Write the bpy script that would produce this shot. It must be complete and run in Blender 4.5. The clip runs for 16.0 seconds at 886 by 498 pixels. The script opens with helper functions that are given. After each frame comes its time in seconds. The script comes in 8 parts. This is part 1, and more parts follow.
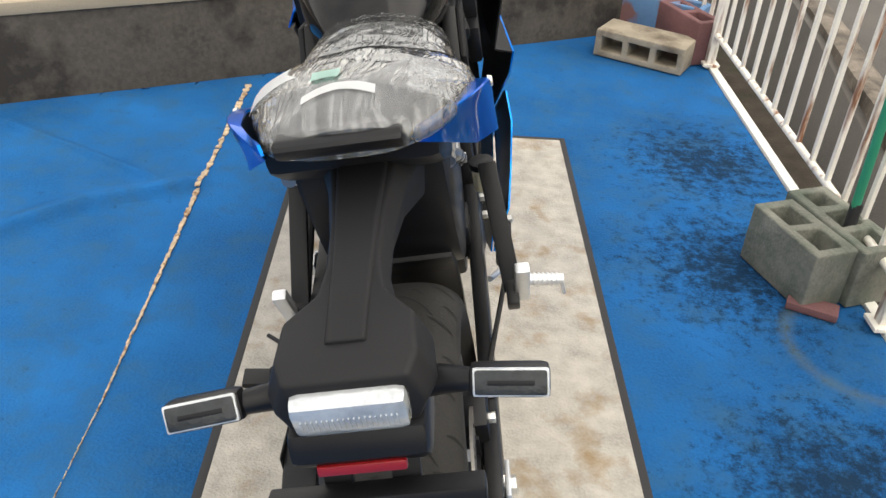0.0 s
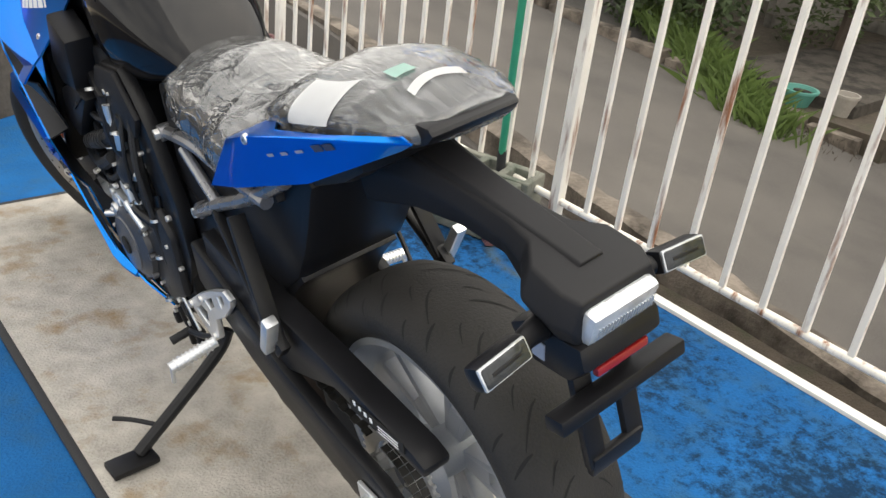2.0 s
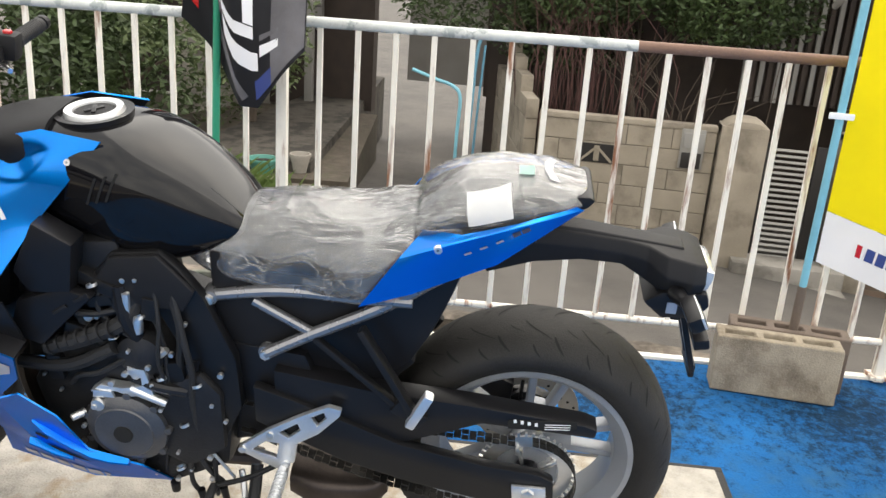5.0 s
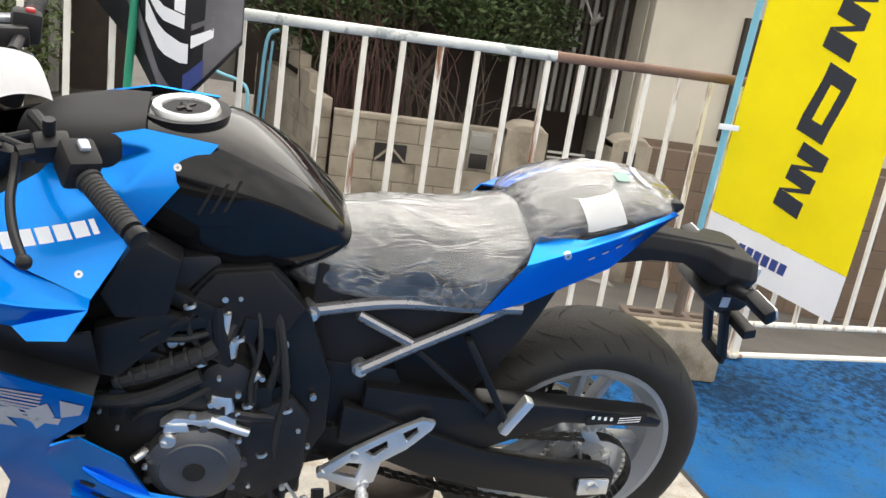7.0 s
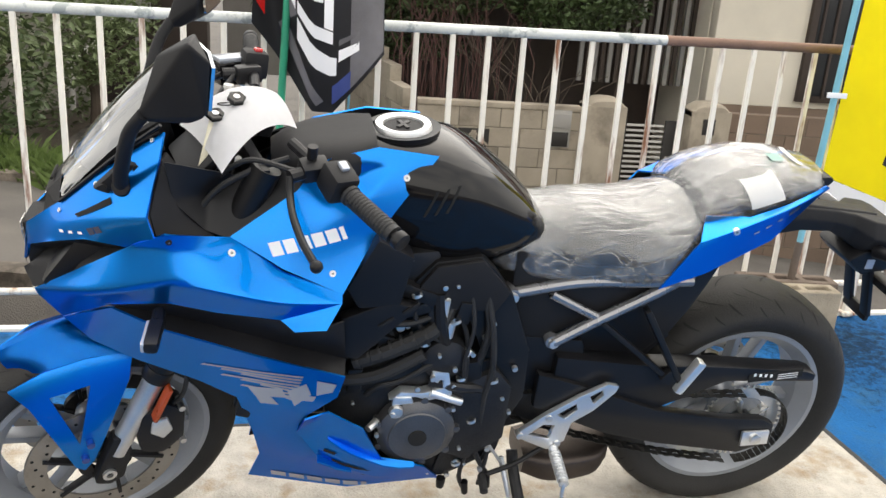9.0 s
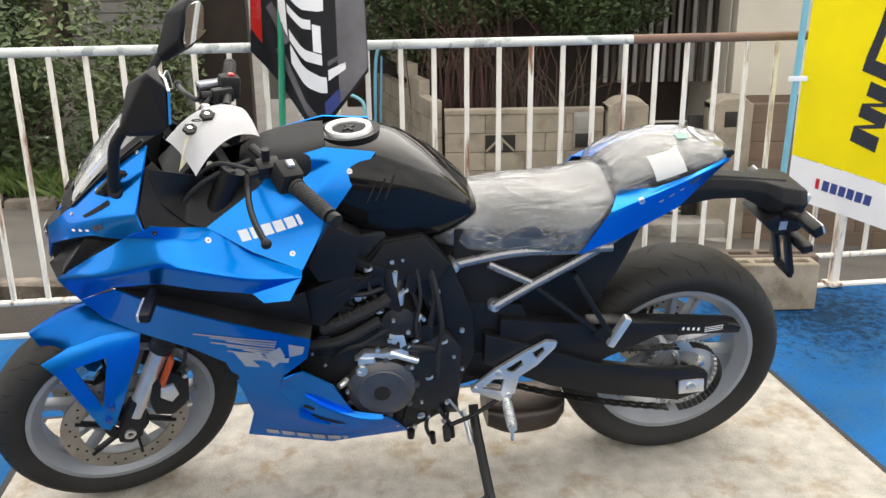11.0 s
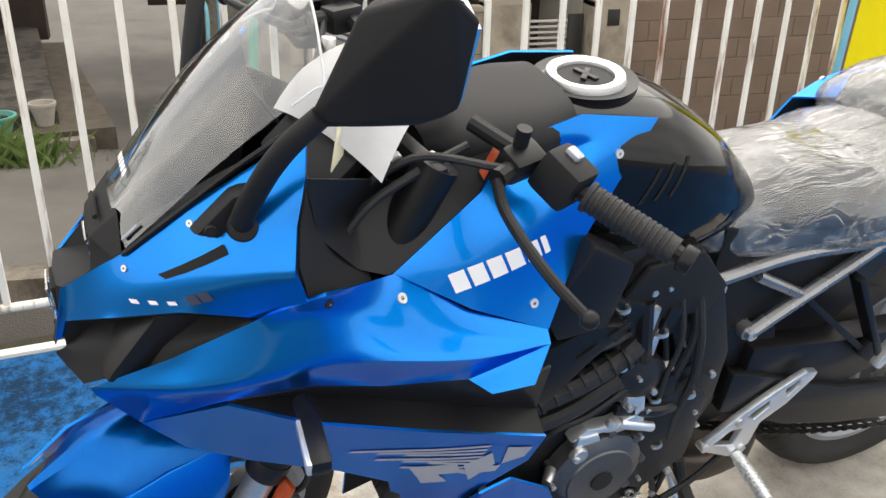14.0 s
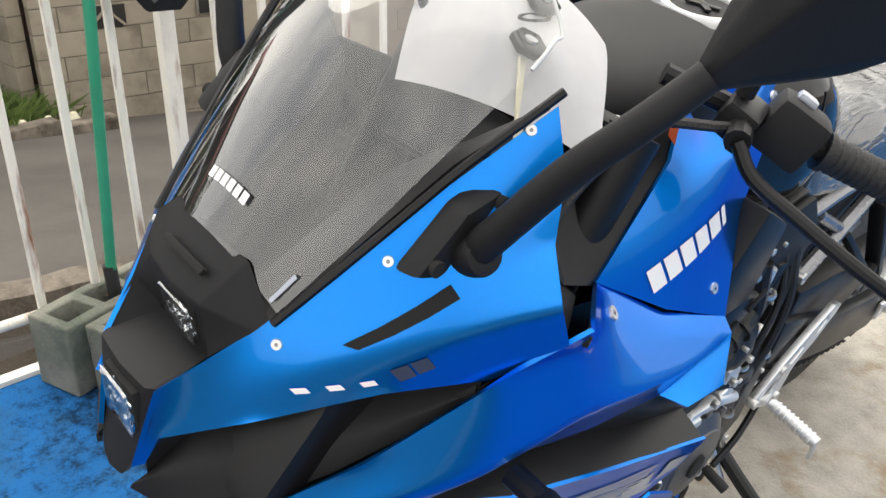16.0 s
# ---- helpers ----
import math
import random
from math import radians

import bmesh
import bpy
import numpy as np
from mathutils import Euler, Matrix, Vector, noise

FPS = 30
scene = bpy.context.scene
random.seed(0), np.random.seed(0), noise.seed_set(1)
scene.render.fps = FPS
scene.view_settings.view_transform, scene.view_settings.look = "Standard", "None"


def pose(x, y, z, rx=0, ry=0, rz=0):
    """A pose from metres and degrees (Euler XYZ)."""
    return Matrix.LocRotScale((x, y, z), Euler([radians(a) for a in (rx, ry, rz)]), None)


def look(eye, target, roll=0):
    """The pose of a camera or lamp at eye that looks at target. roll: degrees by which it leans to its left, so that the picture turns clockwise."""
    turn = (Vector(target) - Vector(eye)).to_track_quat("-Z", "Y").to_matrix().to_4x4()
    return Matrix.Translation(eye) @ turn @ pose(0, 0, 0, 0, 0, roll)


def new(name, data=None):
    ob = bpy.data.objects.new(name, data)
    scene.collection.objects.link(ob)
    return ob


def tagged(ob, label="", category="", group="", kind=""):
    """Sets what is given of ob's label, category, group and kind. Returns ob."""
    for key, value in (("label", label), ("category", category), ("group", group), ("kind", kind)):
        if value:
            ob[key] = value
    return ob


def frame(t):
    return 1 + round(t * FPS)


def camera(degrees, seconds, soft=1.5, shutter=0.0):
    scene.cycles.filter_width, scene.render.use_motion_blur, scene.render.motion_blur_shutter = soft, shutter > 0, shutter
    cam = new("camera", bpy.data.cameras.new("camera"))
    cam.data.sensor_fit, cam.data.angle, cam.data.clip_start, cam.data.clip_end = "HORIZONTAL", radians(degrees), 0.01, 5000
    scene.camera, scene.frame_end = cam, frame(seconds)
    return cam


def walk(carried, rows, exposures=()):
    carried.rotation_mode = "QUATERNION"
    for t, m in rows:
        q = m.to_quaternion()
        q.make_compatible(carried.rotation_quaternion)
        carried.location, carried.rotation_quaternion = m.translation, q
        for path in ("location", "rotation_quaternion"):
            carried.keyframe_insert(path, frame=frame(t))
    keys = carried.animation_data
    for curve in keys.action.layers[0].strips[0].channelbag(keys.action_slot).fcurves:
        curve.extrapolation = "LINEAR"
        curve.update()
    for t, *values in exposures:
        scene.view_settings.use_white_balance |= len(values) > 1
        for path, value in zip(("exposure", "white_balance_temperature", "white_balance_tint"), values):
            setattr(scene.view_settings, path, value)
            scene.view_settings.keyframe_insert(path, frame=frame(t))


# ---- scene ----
cam = camera(54.3, 16.0)
PATH = [
    (0, (0.171, 0.117, 1.356), (0.051, 1.774, 0.243), 4.0),
    (0.5, (-0.020, 0.121, 1.325), (0.118, 1.791, 0.233), 3.5),
    (1, (-0.256, 0.049, 1.349), (0.251, 1.679, 0.308), 5.7),
    (1.5, (-0.476, -0.026, 1.350), (0.251, 1.556, 0.366), 6.8),
    (2, (-0.615, 0.129, 1.280), (0.432, 1.551, 0.342), 7.0),
    (2.5, (-0.815, 0.322, 1.269), (0.570, 1.477, 0.404), 7.7),
    (3, (-1.104, 0.413, 1.304), (0.454, 1.386, 0.511), 6.4),
    (3.5, (-1.225, 0.600, 1.273), (0.452, 1.362, 0.495), 5.0),
    (4, (-1.409, 0.771, 1.305), (0.397, 1.248, 0.591), 4.7),
    (4.5, (-1.588, 0.870, 1.339), (0.269, 1.238, 0.692), 5.5),
    (5, (-1.612, 0.916, 1.318), (0.256, 1.239, 0.682), 4.0),
    (5.2, (-1.596, 0.960, 1.315), (0.271, 1.246, 0.658), 3.1),
    (7.3, (-1.622, 1.706, 1.250), (0.256, 1.317, 0.680), 9.6),
    (7.5, (-1.617, 1.718, 1.259), (0.255, 1.336, 0.669), 10.0),
    (8, (-1.632, 1.775, 1.269), (0.239, 1.440, 0.647), 9.3),
    (8.5, (-1.598, 1.870, 1.279), (0.278, 1.674, 0.613), 5.8),
    (9, (-1.793, 1.939, 1.311), (0.092, 1.724, 0.679), 4.0),
    (9.2, (-1.856, 1.967, 1.322), (0.030, 1.694, 0.715), 3.9),
    (11.3, (-2.140, 1.682, 1.343), (-0.234, 1.630, 0.737), -0.9),
    (11.5, (-2.126, 1.736, 1.314), (-0.217, 1.650, 0.725), -0.4),
    (12, (-2.000, 1.863, 1.319), (-0.106, 1.734, 0.692), -0.0),
    (12.5, (-1.858, 1.999, 1.330), (0.007, 1.831, 0.628), -0.1),
    (13, (-1.613, 2.089, 1.303), (0.238, 1.927, 0.562), -2.1),
    (13.5, (-1.376, 2.215, 1.284), (0.448, 1.965, 0.501), -2.0),
    (14, (-1.201, 2.366, 1.270), (0.539, 1.825, 0.446), 1.2),
    (14.5, (-1.108, 2.459, 1.272), (0.553, 1.799, 0.375), 3.6),
    (15, (-1.045, 2.470, 1.253), (0.613, 1.843, 0.327), 2.3),
    (15.5, (-0.913, 2.527, 1.226), (0.675, 1.707, 0.328), -0.3),
    (16, (-0.768, 2.667, 1.194), (0.656, 1.588, 0.295), 1.3),
]
walk(cam, [(t, look(eye, target, roll)) for t, eye, target, roll in PATH], exposures=[(0, 0.52), (0.5, 0.42), (1, 0.41), (2, 0.56), (3.5, 0.68), (5, 0.82), (8, 0.72), (9, 0.76), (12, 0.68), (14, 0.72), (16, 0.68)])

# ---- sky, sun, exposure ----
world = bpy.data.worlds.new("overcast_sky")
scene.world = world
world.use_nodes = True
wn, wl = world.node_tree.nodes, world.node_tree.links
wn.clear()
SUN_ELEVATION, SUN_TURN = 58.0, 115.0
sky = wn.new("ShaderNodeTexSky")
sky.sky_type, sky.sun_disc = "NISHITA", False
sky.sun_elevation, sky.sun_rotation = radians(SUN_ELEVATION), radians(SUN_TURN)
sky.air_density, sky.dust_density, sky.ozone_density = 1.0, 6.0, 0.6
hazed = wn.new("ShaderNodeMix")
hazed.data_type = "RGBA"
hazed.inputs[0].default_value = 0.9
back = wn.new("ShaderNodeBackground")
back.inputs[1].default_value = 0.108
# broken cloud cover
cloud_co = wn.new("ShaderNodeTexCoord")
cloud = wn.new("ShaderNodeTexNoise")
cloud.inputs["Scale"].default_value, cloud.inputs["Detail"].default_value, cloud.inputs["Roughness"].default_value = 2.6, 5, 0.55
cloud_ramp = wn.new("ShaderNodeValToRGB")
cloud_ramp.color_ramp.elements[0].position, cloud_ramp.color_ramp.elements[0].color = 0.34, (8.0, 8.0, 8.0, 1)
cloud_ramp.color_ramp.elements[1].position, cloud_ramp.color_ramp.elements[1].color = 0.66, (14.6, 13.9, 12.6, 1)
wl.new(cloud_co.outputs["Generated"], cloud.inputs["Vector"])
wl.new(cloud.outputs["Fac"], cloud_ramp.inputs[0])
wl.new(cloud_ramp.outputs[0], hazed.inputs[7])
wl.new(sky.outputs[0], hazed.inputs[6])
wl.new(hazed.outputs[2], back.inputs[0])
wl.new(back.outputs[0], wn.new("ShaderNodeOutputWorld").inputs[0])
sun_data = bpy.data.lights.new("sun", "SUN")
sun_data.energy, sun_data.angle, sun_data.color = 1.5, radians(75), (1.0, 0.94, 0.84)
sun = new("sun", sun_data)
sun.matrix_world = look((0, 0, 0), (-math.sin(radians(SUN_TURN)) * math.cos(radians(SUN_ELEVATION)), -math.cos(radians(SUN_TURN)) * math.cos(radians(SUN_ELEVATION)), -math.sin(radians(SUN_ELEVATION))))


# ---- materials ----
def surface(name, base, rough=0.5, metal=0.0, var=0.15, scale=6.0, fine=90.0, bump=0.15, coat=0.0, spec=0.5, tint=None, tint_scale=3.0, tint_cut=(0.55, 0.7), rough_var=0.1, tint_stretch=(1, 1, 1)):
    """A painted, cast or moulded surface: two scales of variation, an optional second colour in patches, fine relief."""
    m = bpy.data.materials.new(name)
    m.use_nodes = True
    n, l = m.node_tree.nodes, m.node_tree.links
    p = n["Principled BSDF"]
    info, shift, spread = n.new("ShaderNodeObjectInfo"), n.new("ShaderNodeVectorMath"), n.new("ShaderNodeMath")
    spread.operation, spread.inputs[1].default_value = "MULTIPLY", 31.0
    l.new(info.outputs["Random"], spread.inputs[0])
    l.new(n.new("ShaderNodeTexCoord").outputs["Object"], shift.inputs[0])
    l.new(spread.outputs[0], shift.inputs[1])
    where = shift.outputs[0]

    def cloud(size, detail):
        t = n.new("ShaderNodeTexNoise")
        t.inputs["Scale"].default_value, t.inputs["Detail"].default_value = size, detail
        l.new(where, t.inputs["Vector"])
        return t.outputs["Fac"]

    def blend(fac, a, b, mode="MIX"):
        x = n.new("ShaderNodeMix")
        x.data_type, x.blend_type = "RGBA", mode
        for socket, value in ((x.inputs[0], fac), (x.inputs[6], a), (x.inputs[7], b)):
            if hasattr(value, "links"):
                l.new(value, socket)
            elif isinstance(value, tuple):
                socket.default_value = (*value, 1)
            else:
                socket.default_value = value
        return x.outputs[2]

    def ramp(fac, lo, hi):
        r = n.new("ShaderNodeMapRange")
        r.inputs[1].default_value, r.inputs[2].default_value = lo, hi
        l.new(fac, r.inputs[0])
        return r.outputs[0]

    big, small = cloud(scale, 4.0), cloud(fine, 3.0)
    dark = tuple(c * (1 - var) for c in base)
    lite = tuple(min(1.0, c * (1 + var)) for c in base)
    colour = blend(ramp(big, 0.3, 0.7), dark, lite)
    colour = blend(ramp(small, 0.35, 0.75), colour, blend(0.5, colour, lite))
    if tint:
        stretch = n.new("ShaderNodeMapping")
        stretch.inputs["Scale"].default_value = tint_stretch
        l.new(where, stretch.inputs[0])
        patchy = n.new("ShaderNodeTexNoise")
        patchy.inputs["Scale"].default_value, patchy.inputs["Detail"].default_value, patchy.inputs["Roughness"].default_value = tint_scale, 7.0, 0.62
        l.new(stretch.outputs[0], patchy.inputs["Vector"])
        colour = blend(ramp(patchy.outputs["Fac"], *tint_cut), colour, tint)
    l.new(colour, p.inputs["Base Color"])
    r = n.new("ShaderNodeMapRange")
    r.inputs[3].default_value, r.inputs[4].default_value = max(0.02, rough - rough_var), min(1.0, rough + rough_var)
    l.new(big, r.inputs[0])
    l.new(r.outputs[0], p.inputs["Roughness"])
    p.inputs["Metallic"].default_value = metal
    p.inputs["Specular IOR Level"].default_value = spec
    p.inputs["Coat Weight"].default_value, p.inputs["Coat Roughness"].default_value = coat, 0.04
    if bump:
        b = n.new("ShaderNodeBump")
        b.inputs["Strength"].default_value, b.inputs["Distance"].default_value = bump, 0.004
        l.new(small, b.inputs["Height"])
        l.new(b.outputs[0], p.inputs["Normal"])
    return m


def transparent(m, clear, colour=(1, 1, 1)):
    """Lets a share of the light straight through, as a thin clear sheet does."""
    n, l = m.node_tree.nodes, m.node_tree.links
    t, x = n.new("ShaderNodeBsdfTransparent"), n.new("ShaderNodeMixShader")
    t.inputs[0].default_value = (*colour, 1)
    x.inputs[0].default_value = clear
    l.new(n["Principled BSDF"].outputs[0], x.inputs[1])
    l.new(t.outputs[0], x.inputs[2])
    l.new(x.outputs[0], n["Material Output"].inputs[0])
    return x


BLUE = surface("metallic_blue_paint", (0.002, 0.205, 0.71), 0.29, 0.93, 0.05, 3, 900, 0.02, coat=0.6, rough_var=0.03)
BLUE.node_tree.nodes["Principled BSDF"].inputs["Coat IOR"].default_value = 1.4
BLUE.node_tree.nodes["Principled BSDF"].inputs["Specular Tint"].default_value = (0.06, 0.32, 0.9, 1)
NAVY = surface("dark_blue_paint", (0.006, 0.05, 0.27), 0.32, 0.5, 0.05, 3, 900, 0.02, coat=1.0, rough_var=0.03)
GLOSS = surface("gloss_black_paint", (0.006, 0.006, 0.007), 0.07, 0, 0.1, 4, 600, 0.004, coat=0.0, rough_var=0.02, spec=0.32)
SATIN = surface("satin_black_plastic", (0.009, 0.009, 0.0105), 0.38, 0, 0.2, 8, 700, 0.05, spec=0.26)
MATT = surface("grained_black_plastic", (0.012, 0.012, 0.0135), 0.55, 0, 0.25, 7, 900, 0.09, spec=0.22)
FRAME = surface("black_powder_coat", (0.008, 0.008, 0.009), 0.4, 0, 0.2, 8, 500, 0.08, spec=0.3)
CAST = surface("dark_cast_engine_metal", (0.03, 0.03, 0.032), 0.42, 0.6, 0.3, 14, 250, 0.2, spec=0.3)
COVERGREY = surface("grey_cast_cover", (0.10, 0.10, 0.105), 0.34, 0.6, 0.2, 14, 250, 0.15)
ALLOY = surface("cast_silver_alloy", (0.76, 0.77, 0.78), 0.36, 0.85, 0.12, 10, 300, 0.1)
RIMGREY = surface("light_grey_wheel_paint", (0.27, 0.285, 0.31), 0.4, 0.35, 0.12, 9, 400, 0.06)
STEEL = surface("bright_steel", (0.7, 0.69, 0.67), 0.36, 0.9, 0.12, 20, 200, 0.05)
TUBEGREY = surface("grey_painted_steel_tube", (0.26, 0.26, 0.27), 0.28, 0.7, 0.15, 15, 300, 0.05)
DISC = surface("ground_brake_steel", (0.36, 0.34, 0.31), 0.38, 0.9, 0.15, 20, 260, 0.1)
DARKRED = surface("dark_red_plastic", (0.22, 0.008, 0.01), 0.3, 0, 0.1, 8, 200, 0.02, coat=0.4)
EDGEGLASS = surface("bright_screen_edge", (0.6, 0.62, 0.62), 0.15, 0, 0.1, 20, 100, 0.0)
EXHAUST = surface("heat_tinted_exhaust_steel", (0.075, 0.06, 0.052), 0.42, 0.7, 0.3, 9, 200, 0.1, tint=(0.05, 0.04, 0.035))
CHAIN = surface("oiled_chain_steel", (0.045, 0.043, 0.04), 0.45, 0.8, 0.3, 60, 300, 0.1)
RUBBER = surface("tyre_rubber", (0.021, 0.020, 0.019), 0.7, 0, 0.35, 9, 260, 0.25, spec=0.3)
# black parts, and the shade of grooves, holes and slots put into colour
GROOVE = surface("black_and_recess_shade", (0.006, 0.006, 0.006), 0.9, 0, 0.1, 9, 200, 0.0)
GRIP = surface("grip_rubber", (0.010, 0.010, 0.011), 0.6, 0, 0.15, 30, 400, 0.4)
VINYL = surface("black_seat_vinyl", (0.010, 0.010, 0.011), 0.5, 0, 0.2, 9, 500, 0.3, spec=0.3)
PAPER = surface("white_paper", (0.82, 0.82, 0.84), 0.8, 0, 0.04, 5, 80, 0.05)
STICKER = surface("white_sticker", (0.8, 0.81, 0.82), 0.45, 0, 0.03, 5, 80, 0.02)
GREYPRINT = surface("grey_graphic_film", (0.33, 0.36, 0.42), 0.35, 0.3, 0.08, 5, 80, 0.0, coat=0.6)
DARKPRINT = surface("dark_lettering_film", (0.05, 0.06, 0.1), 0.3, 0.2, 0.05, 5, 80, 0.0)
TAPE = surface("pale_green_tape", (0.5, 0.72, 0.66), 0.45, 0, 0.05, 5, 80, 0.03)
RED = surface("red_plastic", (0.5, 0.012, 0.012), 0.25, 0, 0.1, 8, 200, 0.02, coat=0.5)
AMBER = surface("orange_reflector_plastic", (0.34, 0.055, 0.012), 0.3, 0, 0.15, 40, 300, 0.1)
LENS = surface("clear_ribbed_lens", (0.5, 0.52, 0.54), 0.12, 0.35, 0.2, 30, 120, 0.3, coat=1.0)
SMOKE = surface("smoked_clear_lens", (0.03, 0.033, 0.036), 0.12, 0, 0.3, 40, 150, 0.25, coat=0.15, spec=0.3)
MIRROR = surface("mirror_glass", (0.75, 0.8, 0.85), 0.02, 1.0, 0.0, 3, 50, 0.0, rough_var=0.0)
SCREEN = bpy.data.materials.new("clear_screen_plastic")
SCREEN.use_nodes = True


def clear_sheet(m, tint, rough):
    """A clear sheet: light passes straight through, and it mirrors more the flatter one looks at it."""
    n, l = m.node_tree.nodes, m.node_tree.links
    t, g, x = n.new("ShaderNodeBsdfTransparent"), n.new("ShaderNodeBsdfGlossy"), n.new("ShaderNodeMixShader")
    t.inputs[0].default_value = (*tint, 1)
    g.inputs["Roughness"].default_value = rough
    f, p, k = n.new("ShaderNodeLayerWeight"), n.new("ShaderNodeMath"), n.new("ShaderNodeMapRange")
    p.operation, p.inputs[1].default_value = "POWER", 2.2
    k.inputs[3].default_value, k.inputs[4].default_value = 0.15, 0.95
    l.new(f.outputs["Facing"], p.inputs[0])
    l.new(p.outputs[0], k.inputs[0])
    l.new(k.outputs[0], x.inputs[0])
    l.new(t.outputs[0], x.inputs[1])
    l.new(g.outputs[0], x.inputs[2])
    l.new(x.outputs[0], n["Material Output"].inputs[0])


clear_sheet(SCREEN, (0.93, 0.93, 0.93), 0.02)

CARPET = surface("worn_blue_carpet", (0.014, 0.102, 0.285), 0.95, 0, 0.35, 2.4, 140, 1.0, spec=0.1, tint=(0.028, 0.105, 0.225), tint_scale=11.0, tint_cut=(0.45, 0.72))
MAT = surface("stained_beige_carpet_mat", (0.41, 0.385, 0.345), 0.95, 0, 0.25, 16, 160, 1.0, spec=0.1, tint=(0.27, 0.185, 0.09), tint_scale=7.5, tint_cut=(0.53, 0.74))
EDGING = surface("black_rubber_edging", (0.02, 0.02, 0.022), 0.7, 0, 0.2, 9, 200, 0.2)
CONCRETE = surface("weathered_concrete", (0.3, 0.28, 0.25), 0.92, 0, 0.25, 2.5, 120, 0.6, tint=(0.11, 0.1, 0.085), tint_scale=2.2, tint_cut=(0.48, 0.7))
DARKCONCRETE = surface("stained_dark_concrete", (0.085, 0.074, 0.06), 0.93, 0, 0.45, 5.0, 60, 1.0, tint=(0.028, 0.024, 0.02), tint_scale=5.0, tint_cut=(0.42, 0.6))
CREAM = surface("cream_painted_coping", (0.33, 0.28, 0.205), 0.85, 0, 0.15, 3, 140, 0.4, tint=(0.35, 0.28, 0.2), tint_scale=6, tint_cut=(0.6, 0.8))
BLOCK = surface("green_grey_concrete_block", (0.18, 0.18, 0.15), 0.95, 0, 0.35, 9, 110, 1.0, tint=(0.09, 0.11, 0.085), tint_scale=8, tint_cut=(0.42, 0.66))
KERBSTONE = surface("rough_brown_kerb_concrete", (0.19, 0.16, 0.13), 0.96, 0, 0.4, 6, 90, 1.0, tint=(0.055, 0.045, 0.035), tint_scale=5, tint_cut=(0.42, 0.62))
TANBLOCK = surface("tan_concrete_block", (0.31, 0.265, 0.2), 0.95, 0, 0.25, 9, 160, 0.8, tint=(0.13, 0.1, 0.07), tint_scale=7, tint_cut=(0.48, 0.7))
BROWNBLOCK = surface("dark_brown_concrete_block", (0.13, 0.1, 0.08), 0.95, 0, 0.25, 9, 160, 0.8)
BLUEBLOCK = surface("faded_blue_painted_block", (0.1, 0.2, 0.36), 0.9, 0, 0.25, 9, 160, 0.6, tint=(0.2, 0.1, 0.09), tint_scale=5, tint_cut=(0.5, 0.6))
REDBLOCK = surface("dull_red_painted_block", (0.16, 0.075, 0.075), 0.9, 0, 0.3, 9, 160, 0.6)
ASPHALT = surface("worn_asphalt", (0.088, 0.080, 0.073), 0.93, 0, 0.3, 1.5, 150, 1.0, tint=(0.125, 0.113, 0.10), tint_scale=1.1, tint_cut=(0.45, 0.75))
DIRT = surface("gritty_dirt", (0.075, 0.06, 0.045), 0.98, 0, 0.4, 12, 150, 1.0, tint=(0.06, 0.06, 0.035), tint_scale=7, tint_cut=(0.5, 0.7))
WHITEPAINT = surface("chipped_white_paint", (0.8, 0.76, 0.68), 0.5, 0, 0.1, 8, 200, 0.15, tint=(0.24, 0.10, 0.045), tint_scale=26.0, tint_cut=(0.53, 0.66), tint_stretch=(1, 1, 0.13))
RAILPAINT = surface("peeling_grey_white_paint", (0.58, 0.6, 0.58), 0.55, 0, 0.2, 7, 160, 0.3, tint=(0.33, 0.36, 0.36), tint_scale=12.0, tint_cut=(0.55, 0.6))
RUST = surface("rusted_rail_paint", (0.19, 0.115, 0.085), 0.75, 0.1, 0.25, 8, 160, 0.4, tint=(0.55, 0.5, 0.42), tint_scale=14.0, tint_cut=(0.7, 0.74))
EDGEWHITE = surface("white_plastic_edge_strip", (0.75, 0.73, 0.66), 0.6, 0, 0.1, 6, 160, 0.2, tint=(0.42, 0.3, 0.16), tint_scale=8.0, tint_cut=(0.66, 0.8))
SEAM = surface("frayed_tan_seam_tape", (0.5, 0.4, 0.27), 0.9, 0, 0.3, 30, 200, 0.6, tint=(0.2, 0.09, 0.03), tint_scale=40, tint_cut=(0.5, 0.62))
BRICKWALL = surface("weathered_block_masonry", (0.30, 0.26, 0.205), 0.95, 0, 0.2, 3, 130, 0.7, tint=(0.13, 0.11, 0.085), tint_scale=2.5, tint_cut=(0.5, 0.75))
MORTAR = surface("dark_mortar", (0.15, 0.13, 0.105), 0.97, 0, 0.2, 6, 120, 0.5)
PLASTER = surface("cream_plaster", (0.68, 0.63, 0.53), 0.9, 0, 0.08, 2, 150, 0.3)
BROWNWALL = surface("brown_wall_base", (0.16, 0.115, 0.085), 0.9, 0, 0.2, 2, 120, 0.4)
TIMBER = surface("dark_stained_timber", (0.04, 0.028, 0.022), 0.7, 0, 0.3, 5, 120, 0.4)
SIDING = surface("pale_grey_siding", (0.26, 0.25, 0.235), 0.7, 0, 0.1, 3, 100, 0.2)
ROOFTILE = surface("faded_red_roof_metal", (0.2, 0.07, 0.06), 0.6, 0.1, 0.2, 4, 100, 0.2)
GLASSDARK = surface("dark_window_glass", (0.02, 0.022, 0.025), 0.06, 0, 0.1, 3, 40, 0.0)
GATEMETAL = surface("grey_gate_metal", (0.3, 0.29, 0.27), 0.45, 0.5, 0.12, 8, 160, 0.1)
DARKGATE = surface("dark_gate_metal", (0.025, 0.023, 0.022), 0.5, 0.3, 0.15, 8, 160, 0.1)
